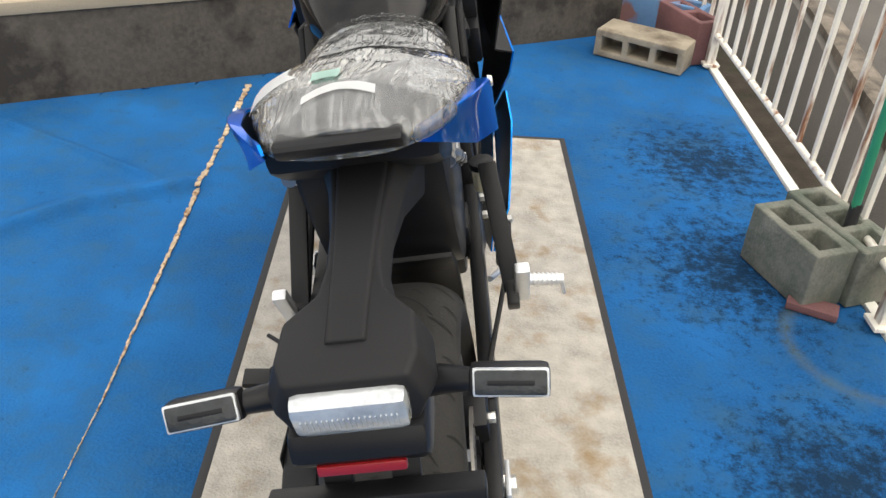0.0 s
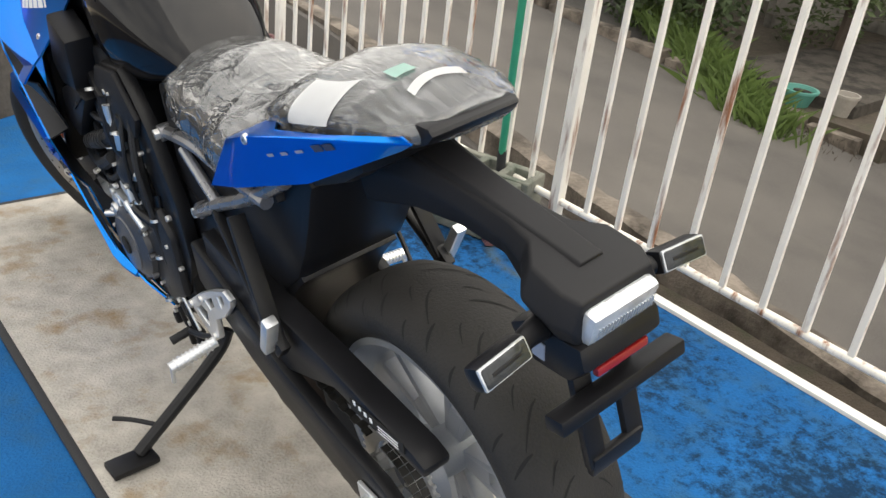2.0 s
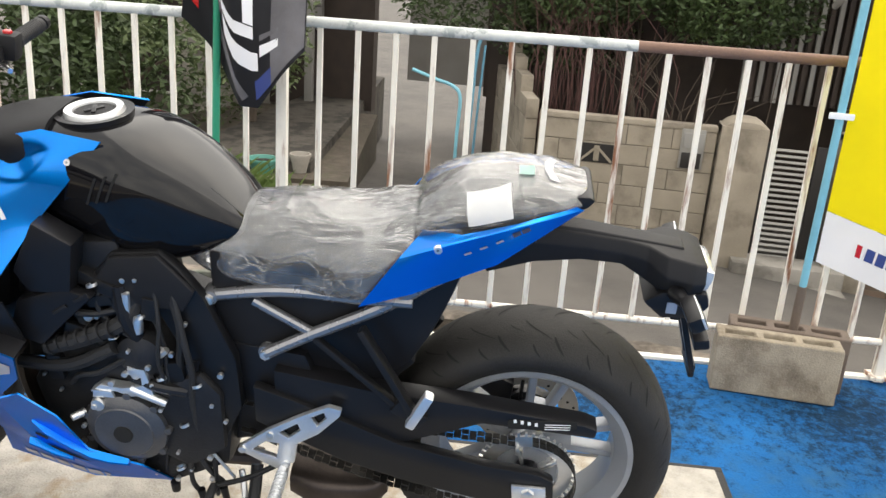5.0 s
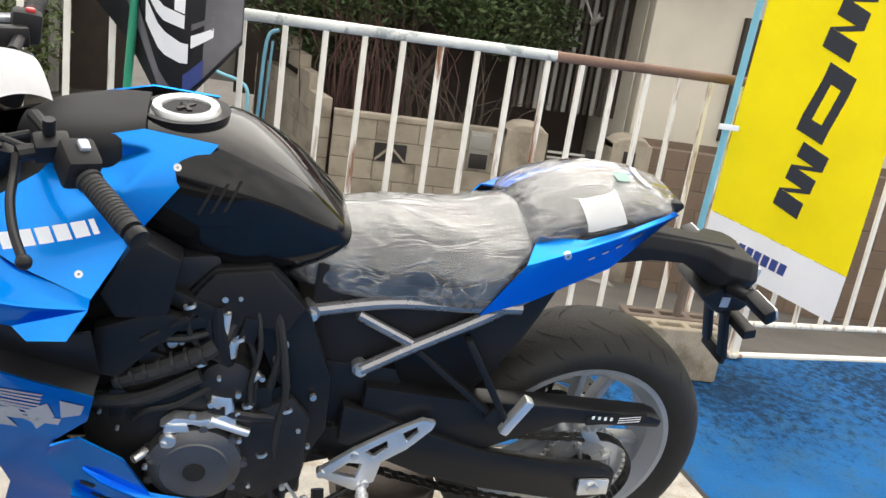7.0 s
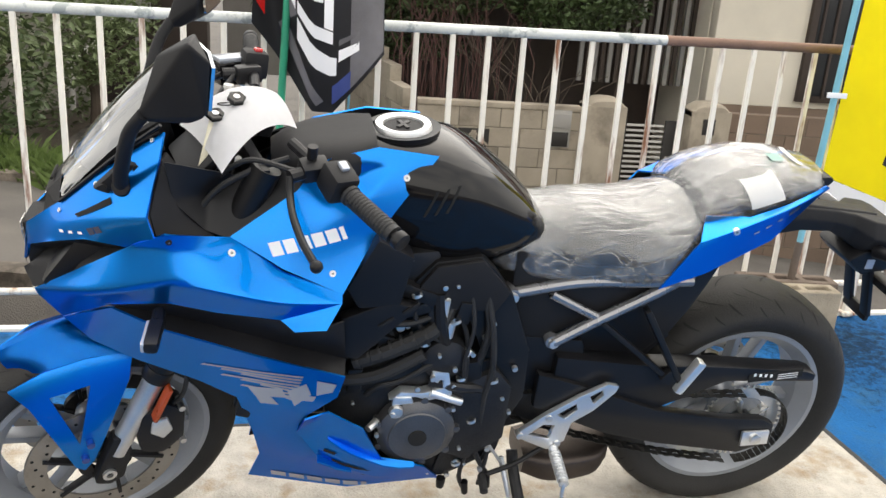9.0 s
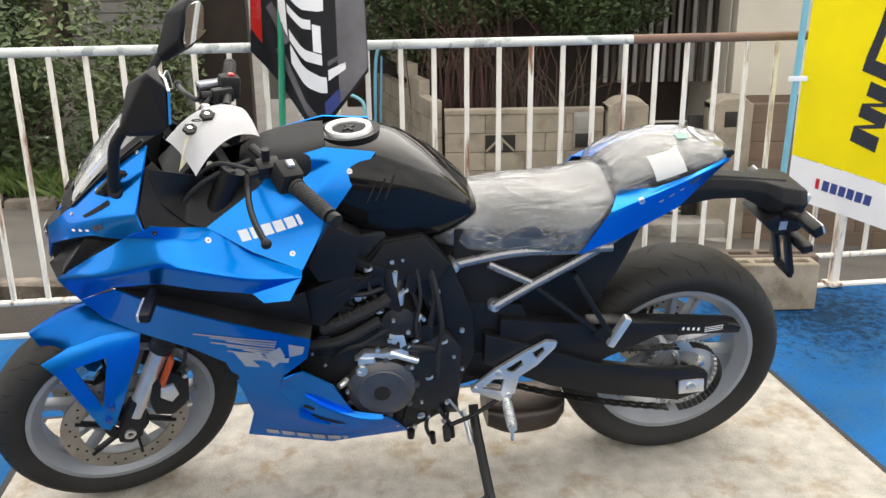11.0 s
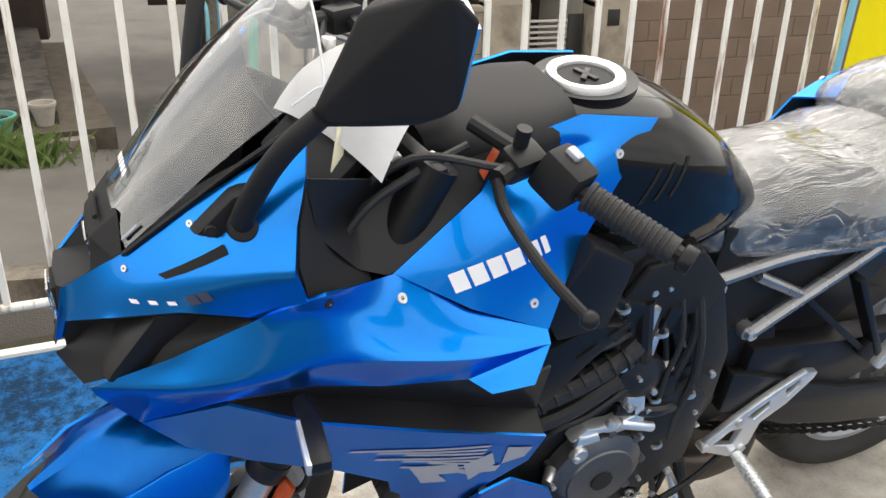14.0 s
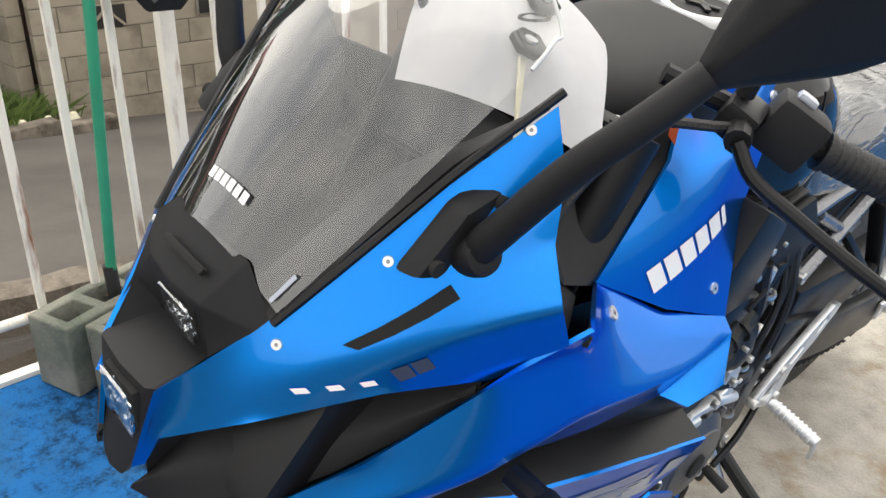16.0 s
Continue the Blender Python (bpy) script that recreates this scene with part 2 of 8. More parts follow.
GREENPOLE = surface("green_coated_pole", (0.03, 0.28, 0.16), 0.4, 0, 0.12, 9, 200, 0.05)
CYANPOLE = surface("pale_blue_pole", (0.2, 0.47, 0.58), 0.4, 0, 0.12, 9, 200, 0.05)
PIPEBLUE = surface("blue_coated_pipe", (0.12, 0.3, 0.42), 0.4, 0, 0.15, 9, 200, 0.05)
YELLOW = surface("yellow_banner_cloth", (0.86, 0.76, 0.015), 0.75, 0, 0.04, 5, 500, 0.15, spec=0.2)
WHITECLOTH = surface("white_banner_cloth", (0.8, 0.8, 0.82), 0.75, 0, 0.04, 5, 500, 0.15, spec=0.2)
BLACKCLOTH = surface("black_banner_cloth", (0.02, 0.02, 0.024), 0.6, 0, 0.2, 6, 500, 0.15)
GREYCLOTH = surface("grey_banner_cloth", (0.11, 0.105, 0.115), 0.65, 0, 0.3, 9, 500, 0.15)
NAVYCLOTH = surface("navy_banner_cloth", (0.03, 0.05, 0.2), 0.65, 0, 0.1, 9, 500, 0.1)
LEAF = surface("dull_green_leaf", (0.045, 0.07, 0.022), 0.55, 0, 0.45, 1.2, 30, 0.1)
LEAFPALE = surface("pale_green_leaf", (0.09, 0.12, 0.045), 0.6, 0, 0.4, 1.2, 30, 0.1)
GRASS = surface("grass_blade", (0.1, 0.15, 0.035), 0.6, 0, 0.4, 4, 30, 0.0)
BARK = surface("grey_brown_bark", (0.085, 0.065, 0.05), 0.95, 0, 0.3, 6, 60, 0.8)
TWIG = surface("reddish_twig", (0.09, 0.045, 0.04), 0.9, 0, 0.3, 6, 60, 0.3)
TERRACOTTA = surface("weathered_flowerpot", (0.35, 0.32, 0.28), 0.85, 0, 0.2, 6, 90, 0.3)
TEALPOT = surface("teal_plastic_basin", (0.1, 0.3, 0.25), 0.5, 0, 0.1, 6, 90, 0.1)
IVORY = surface("ivory_plastic", (0.72, 0.68, 0.52), 0.5, 0, 0.08, 6, 90, 0.1)
PIPEWHITE = surface("white_drain_pipe", (0.6, 0.58, 0.55), 0.5, 0, 0.1, 6, 90, 0.1)

# wrinkled clear film over the seats
FILM = bpy.data.materials.new("wrinkled_clear_film")
FILM.use_nodes = True


def film_nodes(m):
    n, l = m.node_tree.nodes, m.node_tree.links
    p = n["Principled BSDF"]
    p.inputs["Base Color"].default_value, p.inputs["Roughness"].default_value = (0.66, 0.67, 0.68, 1), 0.24
    p.inputs["Specular IOR Level"].default_value = 0.2
    co = n.new("ShaderNodeTexCoord")

    def crease(scale, turn, stretch, power):
        """Sharp ridges that run one way."""
        mp = n.new("ShaderNodeMapping")
        mp.inputs["Scale"].default_value, mp.inputs["Rotation"].default_value = stretch, turn
        l.new(co.outputs["Object"], mp.inputs[0])
        t = n.new("ShaderNodeTexNoise")
        t.noise_type, t.inputs["Scale"].default_value, t.inputs["Detail"].default_value, t.inputs["Distortion"].default_value = "FBM", scale, 4.0, 0.3
        l.new(mp.outputs[0], t.inputs["Vector"])
        c = n.new("ShaderNodeMapRange")
        c.inputs[1].default_value, c.inputs[2].default_value = power, power + 0.16
        l.new(t.outputs["Fac"], c.inputs[0])
        return c.outputs[0]

    def ridges(scale, turn, stretch, wide):
        """Thin winding creases."""
        mp, add, warp, half = n.new("ShaderNodeMapping"), n.new("ShaderNodeVectorMath"), n.new("ShaderNodeTexNoise"), n.new("ShaderNodeVectorMath")
        warp.inputs["Scale"].default_value, warp.inputs["Detail"].default_value = 9.0, 2.0
        half.operation, half.inputs["Scale"].default_value = "SCALE", 0.06
        l.new(co.outputs["Object"], warp.inputs["Vector"])
        l.new(warp.outputs["Color"], half.inputs[0])
        l.new(co.outputs["Object"], add.inputs[0])
        l.new(half.outputs[0], add.inputs[1])
        mp.inputs["Scale"].default_value, mp.inputs["Rotation"].default_value = stretch, turn
        l.new(add.outputs[0], mp.inputs[0])
        t, off, size, c = n.new("ShaderNodeTexNoise"), n.new("ShaderNodeMath"), n.new("ShaderNodeMath"), n.new("ShaderNodeMapRange")
        t.inputs["Scale"].default_value, t.inputs["Detail"].default_value = scale, 3.0
        l.new(mp.outputs[0], t.inputs["Vector"])
        off.operation, off.inputs[1].default_value, size.operation = "SUBTRACT", 0.5, "ABSOLUTE"
        l.new(t.outputs["Fac"], off.inputs[0])
        l.new(off.outputs[0], size.inputs[0])
        c.inputs[1].default_value, c.inputs[2].default_value, c.inputs[3].default_value, c.inputs[4].default_value = 0.0, wide, 1.0, 0.0
        l.new(size.outputs[0], c.inputs[0])
        return c.outputs[0]

    one = ridges(44, (0.5, 0.2, 0.7), (1.0, 0.07, 0.3), 0.026)
    two = ridges(40, (-0.4, 0.5, -0.5), (1.0, 0.06, 0.25), 0.024)
    top, streak = n.new("ShaderNodeMath"), n.new("ShaderNodeMath")
    top.operation, streak.operation = "MAXIMUM", "MAXIMUM"
    l.new(one, streak.inputs[0])
    l.new(two, streak.inputs[1])
    l.new(streak.outputs[0], top.inputs[0])
    l.new(crease(95, (0.3, 0.2, 0.9), (1.0, 0.12, 0.3), 0.56), top.inputs[1])
    bump = n.new("ShaderNodeBump")
    bump.inputs["Strength"].default_value, bump.inputs["Distance"].default_value = 0.4, 0.004
    l.new(top.outputs[0], bump.inputs["Height"])
    l.new(bump.outputs[0], p.inputs["Normal"])
    x = transparent(m, 0.7, (0.95, 0.96, 0.97))
    r = n.new("ShaderNodeMapRange")
    r.inputs[1].default_value, r.inputs[2].default_value, r.inputs[3].default_value, r.inputs[4].default_value = 0.1, 1.0, 0.0, 0.22
    l.new(top.outputs[0], r.inputs[0])
    haze = n.new("ShaderNodeTexNoise")
    haze.inputs["Scale"].default_value, haze.inputs["Detail"].default_value, haze.inputs["Distortion"].default_value = 13, 5, 1.6
    l.new(co.outputs["Object"], haze.inputs["Vector"])
    h = n.new("ShaderNodeMapRange")
    h.inputs[1].default_value, h.inputs[2].default_value, h.inputs[3].default_value, h.inputs[4].default_value = 0.35, 0.72, 0.94, 0.82
    l.new(haze.outputs["Fac"], h.inputs[0])
    less = n.new("ShaderNodeMath")
    less.operation = "SUBTRACT"
    l.new(h.outputs[0], less.inputs[0])
    l.new(r.outputs[0], less.inputs[1])
    l.new(less.outputs[0], x.inputs[0])
    shine, share, both_sides = n.new("ShaderNodeBsdfGlossy"), n.new("ShaderNodeFresnel"), n.new("ShaderNodeMath")
    shine.inputs["Roughness"].default_value, share.inputs["IOR"].default_value = 0.11, 1.5
    both_sides.operation, both_sides.use_clamp, both_sides.inputs[1].default_value = "MULTIPLY", True, 2.2
    l.new(bump.outputs[0], shine.inputs["Normal"])
    l.new(bump.outputs[0], share.inputs["Normal"])
    l.new(share.outputs[0], both_sides.inputs[0])
    over = n.new("ShaderNodeMixShader")
    l.new(both_sides.outputs[0], over.inputs[0])
    l.new(x.outputs[0], over.inputs[1])
    l.new(shine.outputs[0], over.inputs[2])
    l.new(over.outputs[0], n["Material Output"].inputs[0])


film_nodes(FILM)


# ---- mesh tools ----
def part(name, bm, material, parent=None, label="", smooth=35.0):
    """Links a bmesh as one mesh object, under a thing or a part if one is given."""
    mesh = bpy.data.meshes.new(name)
    bmesh.ops.recalc_face_normals(bm, faces=bm.faces)
    bm.to_mesh(mesh)
    bm.free()
    for m in material if isinstance(material, (list, tuple)) else [material]:
        mesh.materials.append(m)
    if smooth:
        mesh.shade_smooth()
        mesh.set_sharp_from_angle(angle=radians(smooth))
    ob = new(name, mesh)
    ob.parent = parent
    if label:
        ob["label"] = label
    return ob


def thing(name, label, category, m=None, group="", kind=""):
    ob = new(name)
    ob.empty_display_size = 0.1
    if m is not None:
        ob.matrix_world = m
    return tagged(ob, label, category, group, kind)


def bev(bm, width, segments=2, edges=None, angle=25.0):
    edges = edges or [e for e in bm.edges if len(e.link_faces) == 2 and e.calc_face_angle(0) > radians(angle)]
    if edges and width:
        bmesh.ops.bevel(bm, geom=edges, offset=width, segments=segments, profile=0.6, affect="EDGES", clamp_overlap=True)
    return bm


def joined(bm, other):
    mesh = bpy.data.meshes.new("tmp")
    other.to_mesh(mesh)
    other.free()
    bm.from_mesh(mesh)
    bpy.data.meshes.remove(mesh)
    return bm


def box(size, at=(0, 0, 0), turn=(0, 0, 0), bevel=0.0, seg=2, bm=None):
    b = bmesh.new()
    bmesh.ops.create_cube(b, size=1.0)
    bmesh.ops.scale(b, vec=size, verts=b.verts)
    bev(b, bevel, seg)
    bmesh.ops.transform(b, matrix=pose(*at, *turn), verts=b.verts)
    return joined(bm, b) if bm else b


def basis(a, b):
    """A turn whose z runs from a to b."""
    return (Vector(b) - Vector(a)).to_track_quat("Z", "Y").to_matrix().to_4x4()


def rod(a, b, r1, r2=None, seg=14, bm=None, bevel=0.0):
    a, b = Vector(a), Vector(b)
    o = bmesh.new()
    bmesh.ops.create_cone(o, cap_ends=True, segments=seg, radius1=r1, radius2=r1 if r2 is None else r2, depth=(b - a).length)
    if bevel:
        bev(o, bevel, 2, [e for e in o.edges if e.calc_face_angle(0) > radians(50)])
    bmesh.ops.transform(o, matrix=Matrix.Translation((a + b) / 2) @ basis(a, b), verts=o.verts)
    return joined(bm, o) if bm else o


def bar(a, b, w, h, bm=None, bevel=0.002, up=(0, 0, 1)):
    """A straight bar of rectangular section from a to b."""
    a, b = Vector(a), Vector(b)
    z = (b - a).normalized()
    x = Vector(up).cross(z)
    x = (x if x.length > 1e-4 else Vector((1, 0, 0))).normalized()
    y = z.cross(x)
    o = bmesh.new()
    bmesh.ops.create_cube(o, size=1.0)
    bmesh.ops.scale(o, vec=(w, h, (b - a).length), verts=o.verts)
    bev(o, bevel, 2)
    m = Matrix((x, y, z)).transposed().to_4x4()
    m.translation = (a + b) / 2
    bmesh.ops.transform(o, matrix=m, verts=o.verts)
    return joined(bm, o) if bm else o


def smooth_line(points, res=6):
    """A Catmull-Rom line through the points."""
    p = [Vector(q) for q in points]
    p = [2 * p[0] - p[1], *p, 2 * p[-1] - p[-2]]
    out = []
    for i in range(1, len(p) - 2):
        for k in range(res):
            t = k / res
            out.append(0.5 * (2 * p[i] + (p[i + 1] - p[i - 1]) * t + (2 * p[i - 1] - 5 * p[i] + 4 * p[i + 1] - p[i + 2]) * t * t + (3 * p[i] - p[i - 1] - 3 * p[i + 1] + p[i + 2]) * t**3))
    return out + [p[-2]]


def hose(points, r, seg=10, res=6, bm=None, ends=True, taper=None):
    """A round tube along a smooth line."""
    line = smooth_line(points, res) if len(points) > 2 else [Vector(q) for q in points]
    b = bm or bmesh.new()
    rings, side = [], Vector((0.3, 0.2, 0.9))
    for i, q in enumerate(line):
        d = (line[min(i + 1, len(line) - 1)] - line[max(i - 1, 0)]).normalized()
        x = side.cross(d).normalized()
        y = d.cross(x)
        side = y
        rr = r if taper is None else r + (taper - r) * i / (len(line) - 1)
        rings.append([b.verts.new(q + rr * (math.cos(a) * x + math.sin(a) * y)) for a in (2 * math.pi * k / seg for k in range(seg))])
    for u, v in zip(rings, rings[1:]):
        for k in range(seg):
            b.faces.new((u[k], u[(k + 1) % seg], v[(k + 1) % seg], v[k]))
    if ends:
        b.faces.new(rings[0][::-1]), b.faces.new(rings[-1])
    return b


def lathe(profile, at=(0, 0, 0), axis=(1, 0, 0), seg=48, closed=True, bm=None):
    """Turns a profile of (along the axis, radius) about an axis."""
    m = Matrix.Translation(at) @ basis((0, 0, 0), axis)
    b = bm or bmesh.new()
    rings = [[b.verts.new(m @ Vector((r * math.cos(2 * math.pi * k / seg), r * math.sin(2 * math.pi * k / seg), u))) for k in range(seg)] for u, r in profile]
    pairs = list(zip(rings, rings[1:])) + ([(rings[-1], rings[0])] if closed else [])
    for u, v in pairs:
        for k in range(seg):
            b.faces.new((u[k], u[(k + 1) % seg], v[(k + 1) % seg], v[k]))
    if not closed:
        for ring in (rings[0], rings[-1]):
            try:
                b.faces.new(ring)
            except ValueError:
                pass
    return b


def slab(poly, x0, x1, bevel=0.003, bm=None, seg=2, taper=1.0):
    """A side profile of (y, z) points, from x0 to x1."""
    b = bmesh.new()
    cy, cz = sum(p[0] for p in poly) / len(poly), sum(p[1] for p in poly) / len(poly)
    f = b.faces.new([b.verts.new((x0, y, z)) for y, z in poly])
    g = bmesh.ops.extrude_face_region(b, geom=[f])
    vs = [v for v in g["geom"] if isinstance(v, bmesh.types.BMVert)]
    for v in vs:
        v.co = Vector((x1, cy + (v.co.y - cy) * taper, cz + (v.co.z - cz) * taper))
    bmesh.ops.recalc_face_normals(b, faces=b.faces)
    bev(b, bevel, seg)
    return joined(bm, b) if bm else b


def ring_loft(sections, power=2.6, seg=28, bm=None, caps=True):
    """A body along y. Each section: y, lowest z, highest z, half width, and how high its widest place is (0 to 1)."""
    b = bm or bmesh.new()
    rings = []
    for y, lo, hi, w, k in sections:
        mid = lo + (hi - lo) * k
        ring = []
        for i in range(seg):
            a = 2 * math.pi * i / seg
            c, s = math.cos(a), math.sin(a)
            x = w * math.copysign(abs(c) ** (2 / power), c)
            z = mid + (hi - mid if s > 0 else mid - lo) * math.copysign(abs(s) ** (2 / power), s)
            ring.append(b.verts.new((x, y, z)))
        rings.append(ring)
    for u, v in zip(rings, rings[1:]):
        for k in range(seg):
            b.faces.new((u[k], u[(k + 1) % seg], v[(k + 1) % seg], v[k]))
    if caps:
        b.faces.new(rings[0]), b.faces.new(rings[-1][::-1])
    return b


def more_sections(rows, n=4):
    """Smooth steps between sections."""
    out = []
    for i in range(len(rows[0])):
        out.append([v.x for v in smooth_line([(r[i], 0, 0) for r in rows], n)])
    return list(zip(*out))


def moved(bm, m):
    bmesh.ops.transform(bm, matrix=m, verts=bm.verts)
    return bm


# ---- the yard ----
def fence_x(y):
    return 1.40 - 0.1075 * y


FENCE_TURN = math.degrees(math.atan(0.1075))

WALL_A, WALL_B = Vector((-1.61, 2.737, 0)), Vector((0.94, 4.277, 0))
wall_way = (WALL_B - WALL_A).normalized()
wall_out = Vector((-wall_way.y, wall_way.x, 0))
WALL_LEFT = WALL_A - 5.5 * wall_way


def flat(points, z0, z1, bevel=0.0):
    b = bmesh.new()
    f = b.faces.new([b.verts.new((x, y, z0)) for x, y in points])
    g = bmesh.ops.extrude_face_region(b, geom=[f])
    for v in g["geom"]:
        if isinstance(v, bmesh.types.BMVert):
            v.co.z = z1
    bmesh.ops.recalc_face_normals(b, faces=b.faces)
    return bev(b, bevel)


yard_outline = [(fence_x(-5), -5), (fence_x(4.277) - 0.02, 4.277), (WALL_A.x, WALL_A.y), (WALL_LEFT.x, WALL_LEFT.y), (-6.5, -5)]
part("yard_base", flat([(x + (0.035 if x > 0 else 0), y) for x, y in yard_outline], -0.6, -0.006), DARKCONCRETE)
tagged(bpy.data.objects["yard_base"], "dark concrete slab under the raised yard", "ground", kind="structure")


RUCKS = ((-1.20, 1.94, -1.02, 2.15, 0.040, 0.06), (-1.02, 2.15, -0.78, 2.31, 0.036, 0.06),
         (-1.54, 2.61, -0.90, 2.34, 0.016, 0.025), (-1.05, 1.52, -0.68, 1.60, 0.010, 0.025))


def ruck(x, y):
    """How far the carpet has lifted at a place."""
    top = 0.0
    for (ax, ay, bx, by, high, wide) in RUCKS:
        dx, dy = bx - ax, by - ay
        s = ((x - ax) * dx + (y - ay) * dy) / (dx * dx + dy * dy)
        if -0.3 < s < 1.3:
            off = ((y - ay) * dx - (x - ax) * dy) / math.hypot(dx, dy)
            off = abs(off) * (1.0 if off > 0 else 2.6)
            fade = max(0.0, min(1.0, (s + 0.3) / 0.3, (1.3 - s) / 0.3))
            top = max(top, high * fade * math.exp(-((off / wide) ** 2)))
    return top


def carpet():
    """The worn carpet, with slow waves and a ruck where it has lifted."""
    b = bmesh.new()
    x0 = -6.0
    across = [0.63 * k / 60 for k in range(60)] + [0.63 + 0.125 * k / 95 for k in range(95)] + [0.755 + 0.245 * k / 80 for k in range(81)]
    along = [-4.6 + 6.0 * k / 110 for k in range(110)] + [1.4 + 1.2 * k / 120 for k in range(120)] + [2.6 + 2.0 * k / 45 for k in range(46)]
    nx, ny = len(across) - 1, len(along) - 1
    grid = {}
    for i in range(nx + 1):
        for j in range(ny + 1):
            y = along[j]
            edge = fence_x(y) - 0.008
            x = x0 + (edge - x0) * across[i]
            side = (Vector((x, y, 0)) - WALL_A).dot(wall_out)
            if side > -0.005:
                q = Vector((x, y, 0)) - wall_out * (side + 0.005)
                x, y = min(q.x, fence_x(q.y) - 0.008), q.y
            z = 0.002 * noise.noise((x * 2.2, y * 2.2, 3.0))
            z += ruck(x, y)
            grid[i, j] = b.verts.new((x, y, z))
    for i in range(nx):
        for j in range(ny):
            b.faces.new((grid[i, j], grid[i + 1, j], grid[i + 1, j + 1], grid[i, j + 1]))
    bmesh.ops.remove_doubles(b, verts=b.verts, dist=0.0005)
    bmesh.ops.dissolve_degenerate(b, dist=0.0005, edges=b.edges)
    return b


def stained(m):
    """Dark mildew speckle on the trodden patches of the carpet by the fence."""
    n, l = m.node_tree.nodes, m.node_tree.links
    p = n["Principled BSDF"]
    old = p.inputs["Base Color"].links[0].from_socket
    co = n.new("ShaderNodeTexCoord").outputs["Object"]
    spots = None
    for x, y, r in ((0.86, 2.85, 0.45), (0.86, 2.2, 0.5), (0.95, 1.4, 0.45), (0.98, 0.75, 0.6), (1.1, 0.0, 0.7), (1.2, -0.7, 0.8)):
        d = n.new("ShaderNodeVectorMath")
        d.operation = "DISTANCE"
        d.inputs[1].default_value = (x, y, 0)
        l.new(co, d.inputs[0])
        k = n.new("ShaderNodeMapRange")
        k.inputs[1].default_value, k.inputs[2].default_value, k.inputs[3].default_value, k.inputs[4].default_value = 0.05, r, 1, 0
        l.new(d.outputs["Value"], k.inputs[0])
        if spots is None:
            spots = k.outputs[0]
        else:
            mx = n.new("ShaderNodeMath")
            mx.operation = "MAXIMUM"
            l.new(spots, mx.inputs[0])
            l.new(k.outputs[0], mx.inputs[1])
            spots = mx.outputs[0]
    speck = n.new("ShaderNodeTexNoise")
    speck.inputs["Scale"].default_value, speck.inputs["Detail"].default_value, speck.inputs["Roughness"].default_value = 24, 8, 0.8
    l.new(co, speck.inputs["Vector"])
    add = n.new("ShaderNodeMath")
    add.operation = "MULTIPLY_ADD"
    add.inputs[1].default_value = 0.24
    l.new(spots, add.inputs[0])
    l.new(speck.outputs["Fac"], add.inputs[2])
    cut = n.new("ShaderNodeMapRange")
    cut.inputs[1].default_value, cut.inputs[2].default_value, cut.inputs[4].default_value = 0.59, 0.75, 0.85
    l.new(add.outputs[0], cut.inputs[0])
    x = n.new("ShaderNodeMix")
    x.data_type = "RGBA"
    x.inputs[7].default_value = (0.008, 0.018, 0.035, 1)
    l.new(cut.outputs[0], x.inputs[0])
    l.new(old, x.inputs[6])
    # a rusty tide mark left by a round base beside the blocks
    ring, band, gate = n.new("ShaderNodeVectorMath"), n.new("ShaderNodeMapRange"), n.new("ShaderNodeMath")
    ring.operation, ring.inputs[1].default_value = "DISTANCE", (1.135, 1.905, 0)
    l.new(co, ring.inputs[0])
    off, size = n.new("ShaderNodeMath"), n.new("ShaderNodeMath")
    off.operation, off.inputs[1].default_value, size.operation = "SUBTRACT", 0.205, "ABSOLUTE"
    l.new(ring.outputs["Value"], off.inputs[0])
    l.new(off.outputs[0], size.inputs[0])
    band.inputs[1].default_value, band.inputs[2].default_value, band.inputs[3].default_value, band.inputs[4].default_value = 0.0, 0.028, 0.75, 0.0
    l.new(size.outputs[0], band.inputs[0])
    gate.operation = "MULTIPLY"
    l.new(band.outputs[0], gate.inputs[0])
    l.new(speck.outputs["Fac"], gate.inputs[1])
    rust = n.new("ShaderNodeMix")
    rust.data_type = "RGBA"
    rust.inputs[7].default_value = (0.11, 0.12, 0.06, 1)
    l.new(gate.outputs[0], rust.inputs[0])
    l.new(x.outputs[2], rust.inputs[6])
    l.new(rust.outputs[2], p.inputs["Base Color"])


stained(CARPET)
tagged(part("floor", carpet(), CARPET), "worn blue outdoor carpet with dark mildew stains", "floor", kind="structure")

# seam tape along the joint of two carpet lengths
seam = [(-0.59, 0.90), (-0.635, 1.40), (-0.695, 1.90), (-0.757, 2.42), (-0.825, 3.09)]
random.seed(4)
b = bmesh.new()
for k in range(150):
    t = (k + random.random()) / 150
    i = min(int(t * 4), 3)
    u = t * 4 - i
    x, y = (seam[i][c] + (seam[i + 1][c] - seam[i][c]) * u for c in (0, 1))
    w = 0.0012 + 0.021 * max(0.0, t - 0.2)
    box((w * random.uniform(0.6, 1.5), 0.02 * random.uniform(0.6, 1.3), 0.003), (x + random.uniform(-0.12, 0.12) * w, y, 0.0035 + ruck(x, y) + random.uniform(0, 0.0015)), (0, 0, 5 + random.uniform(-8, 8)), bm=b)
tagged(part("seam_tape", b, SEAM, smooth=0), "frayed tan seam tape on the blue carpet", "tape", kind="stuff")

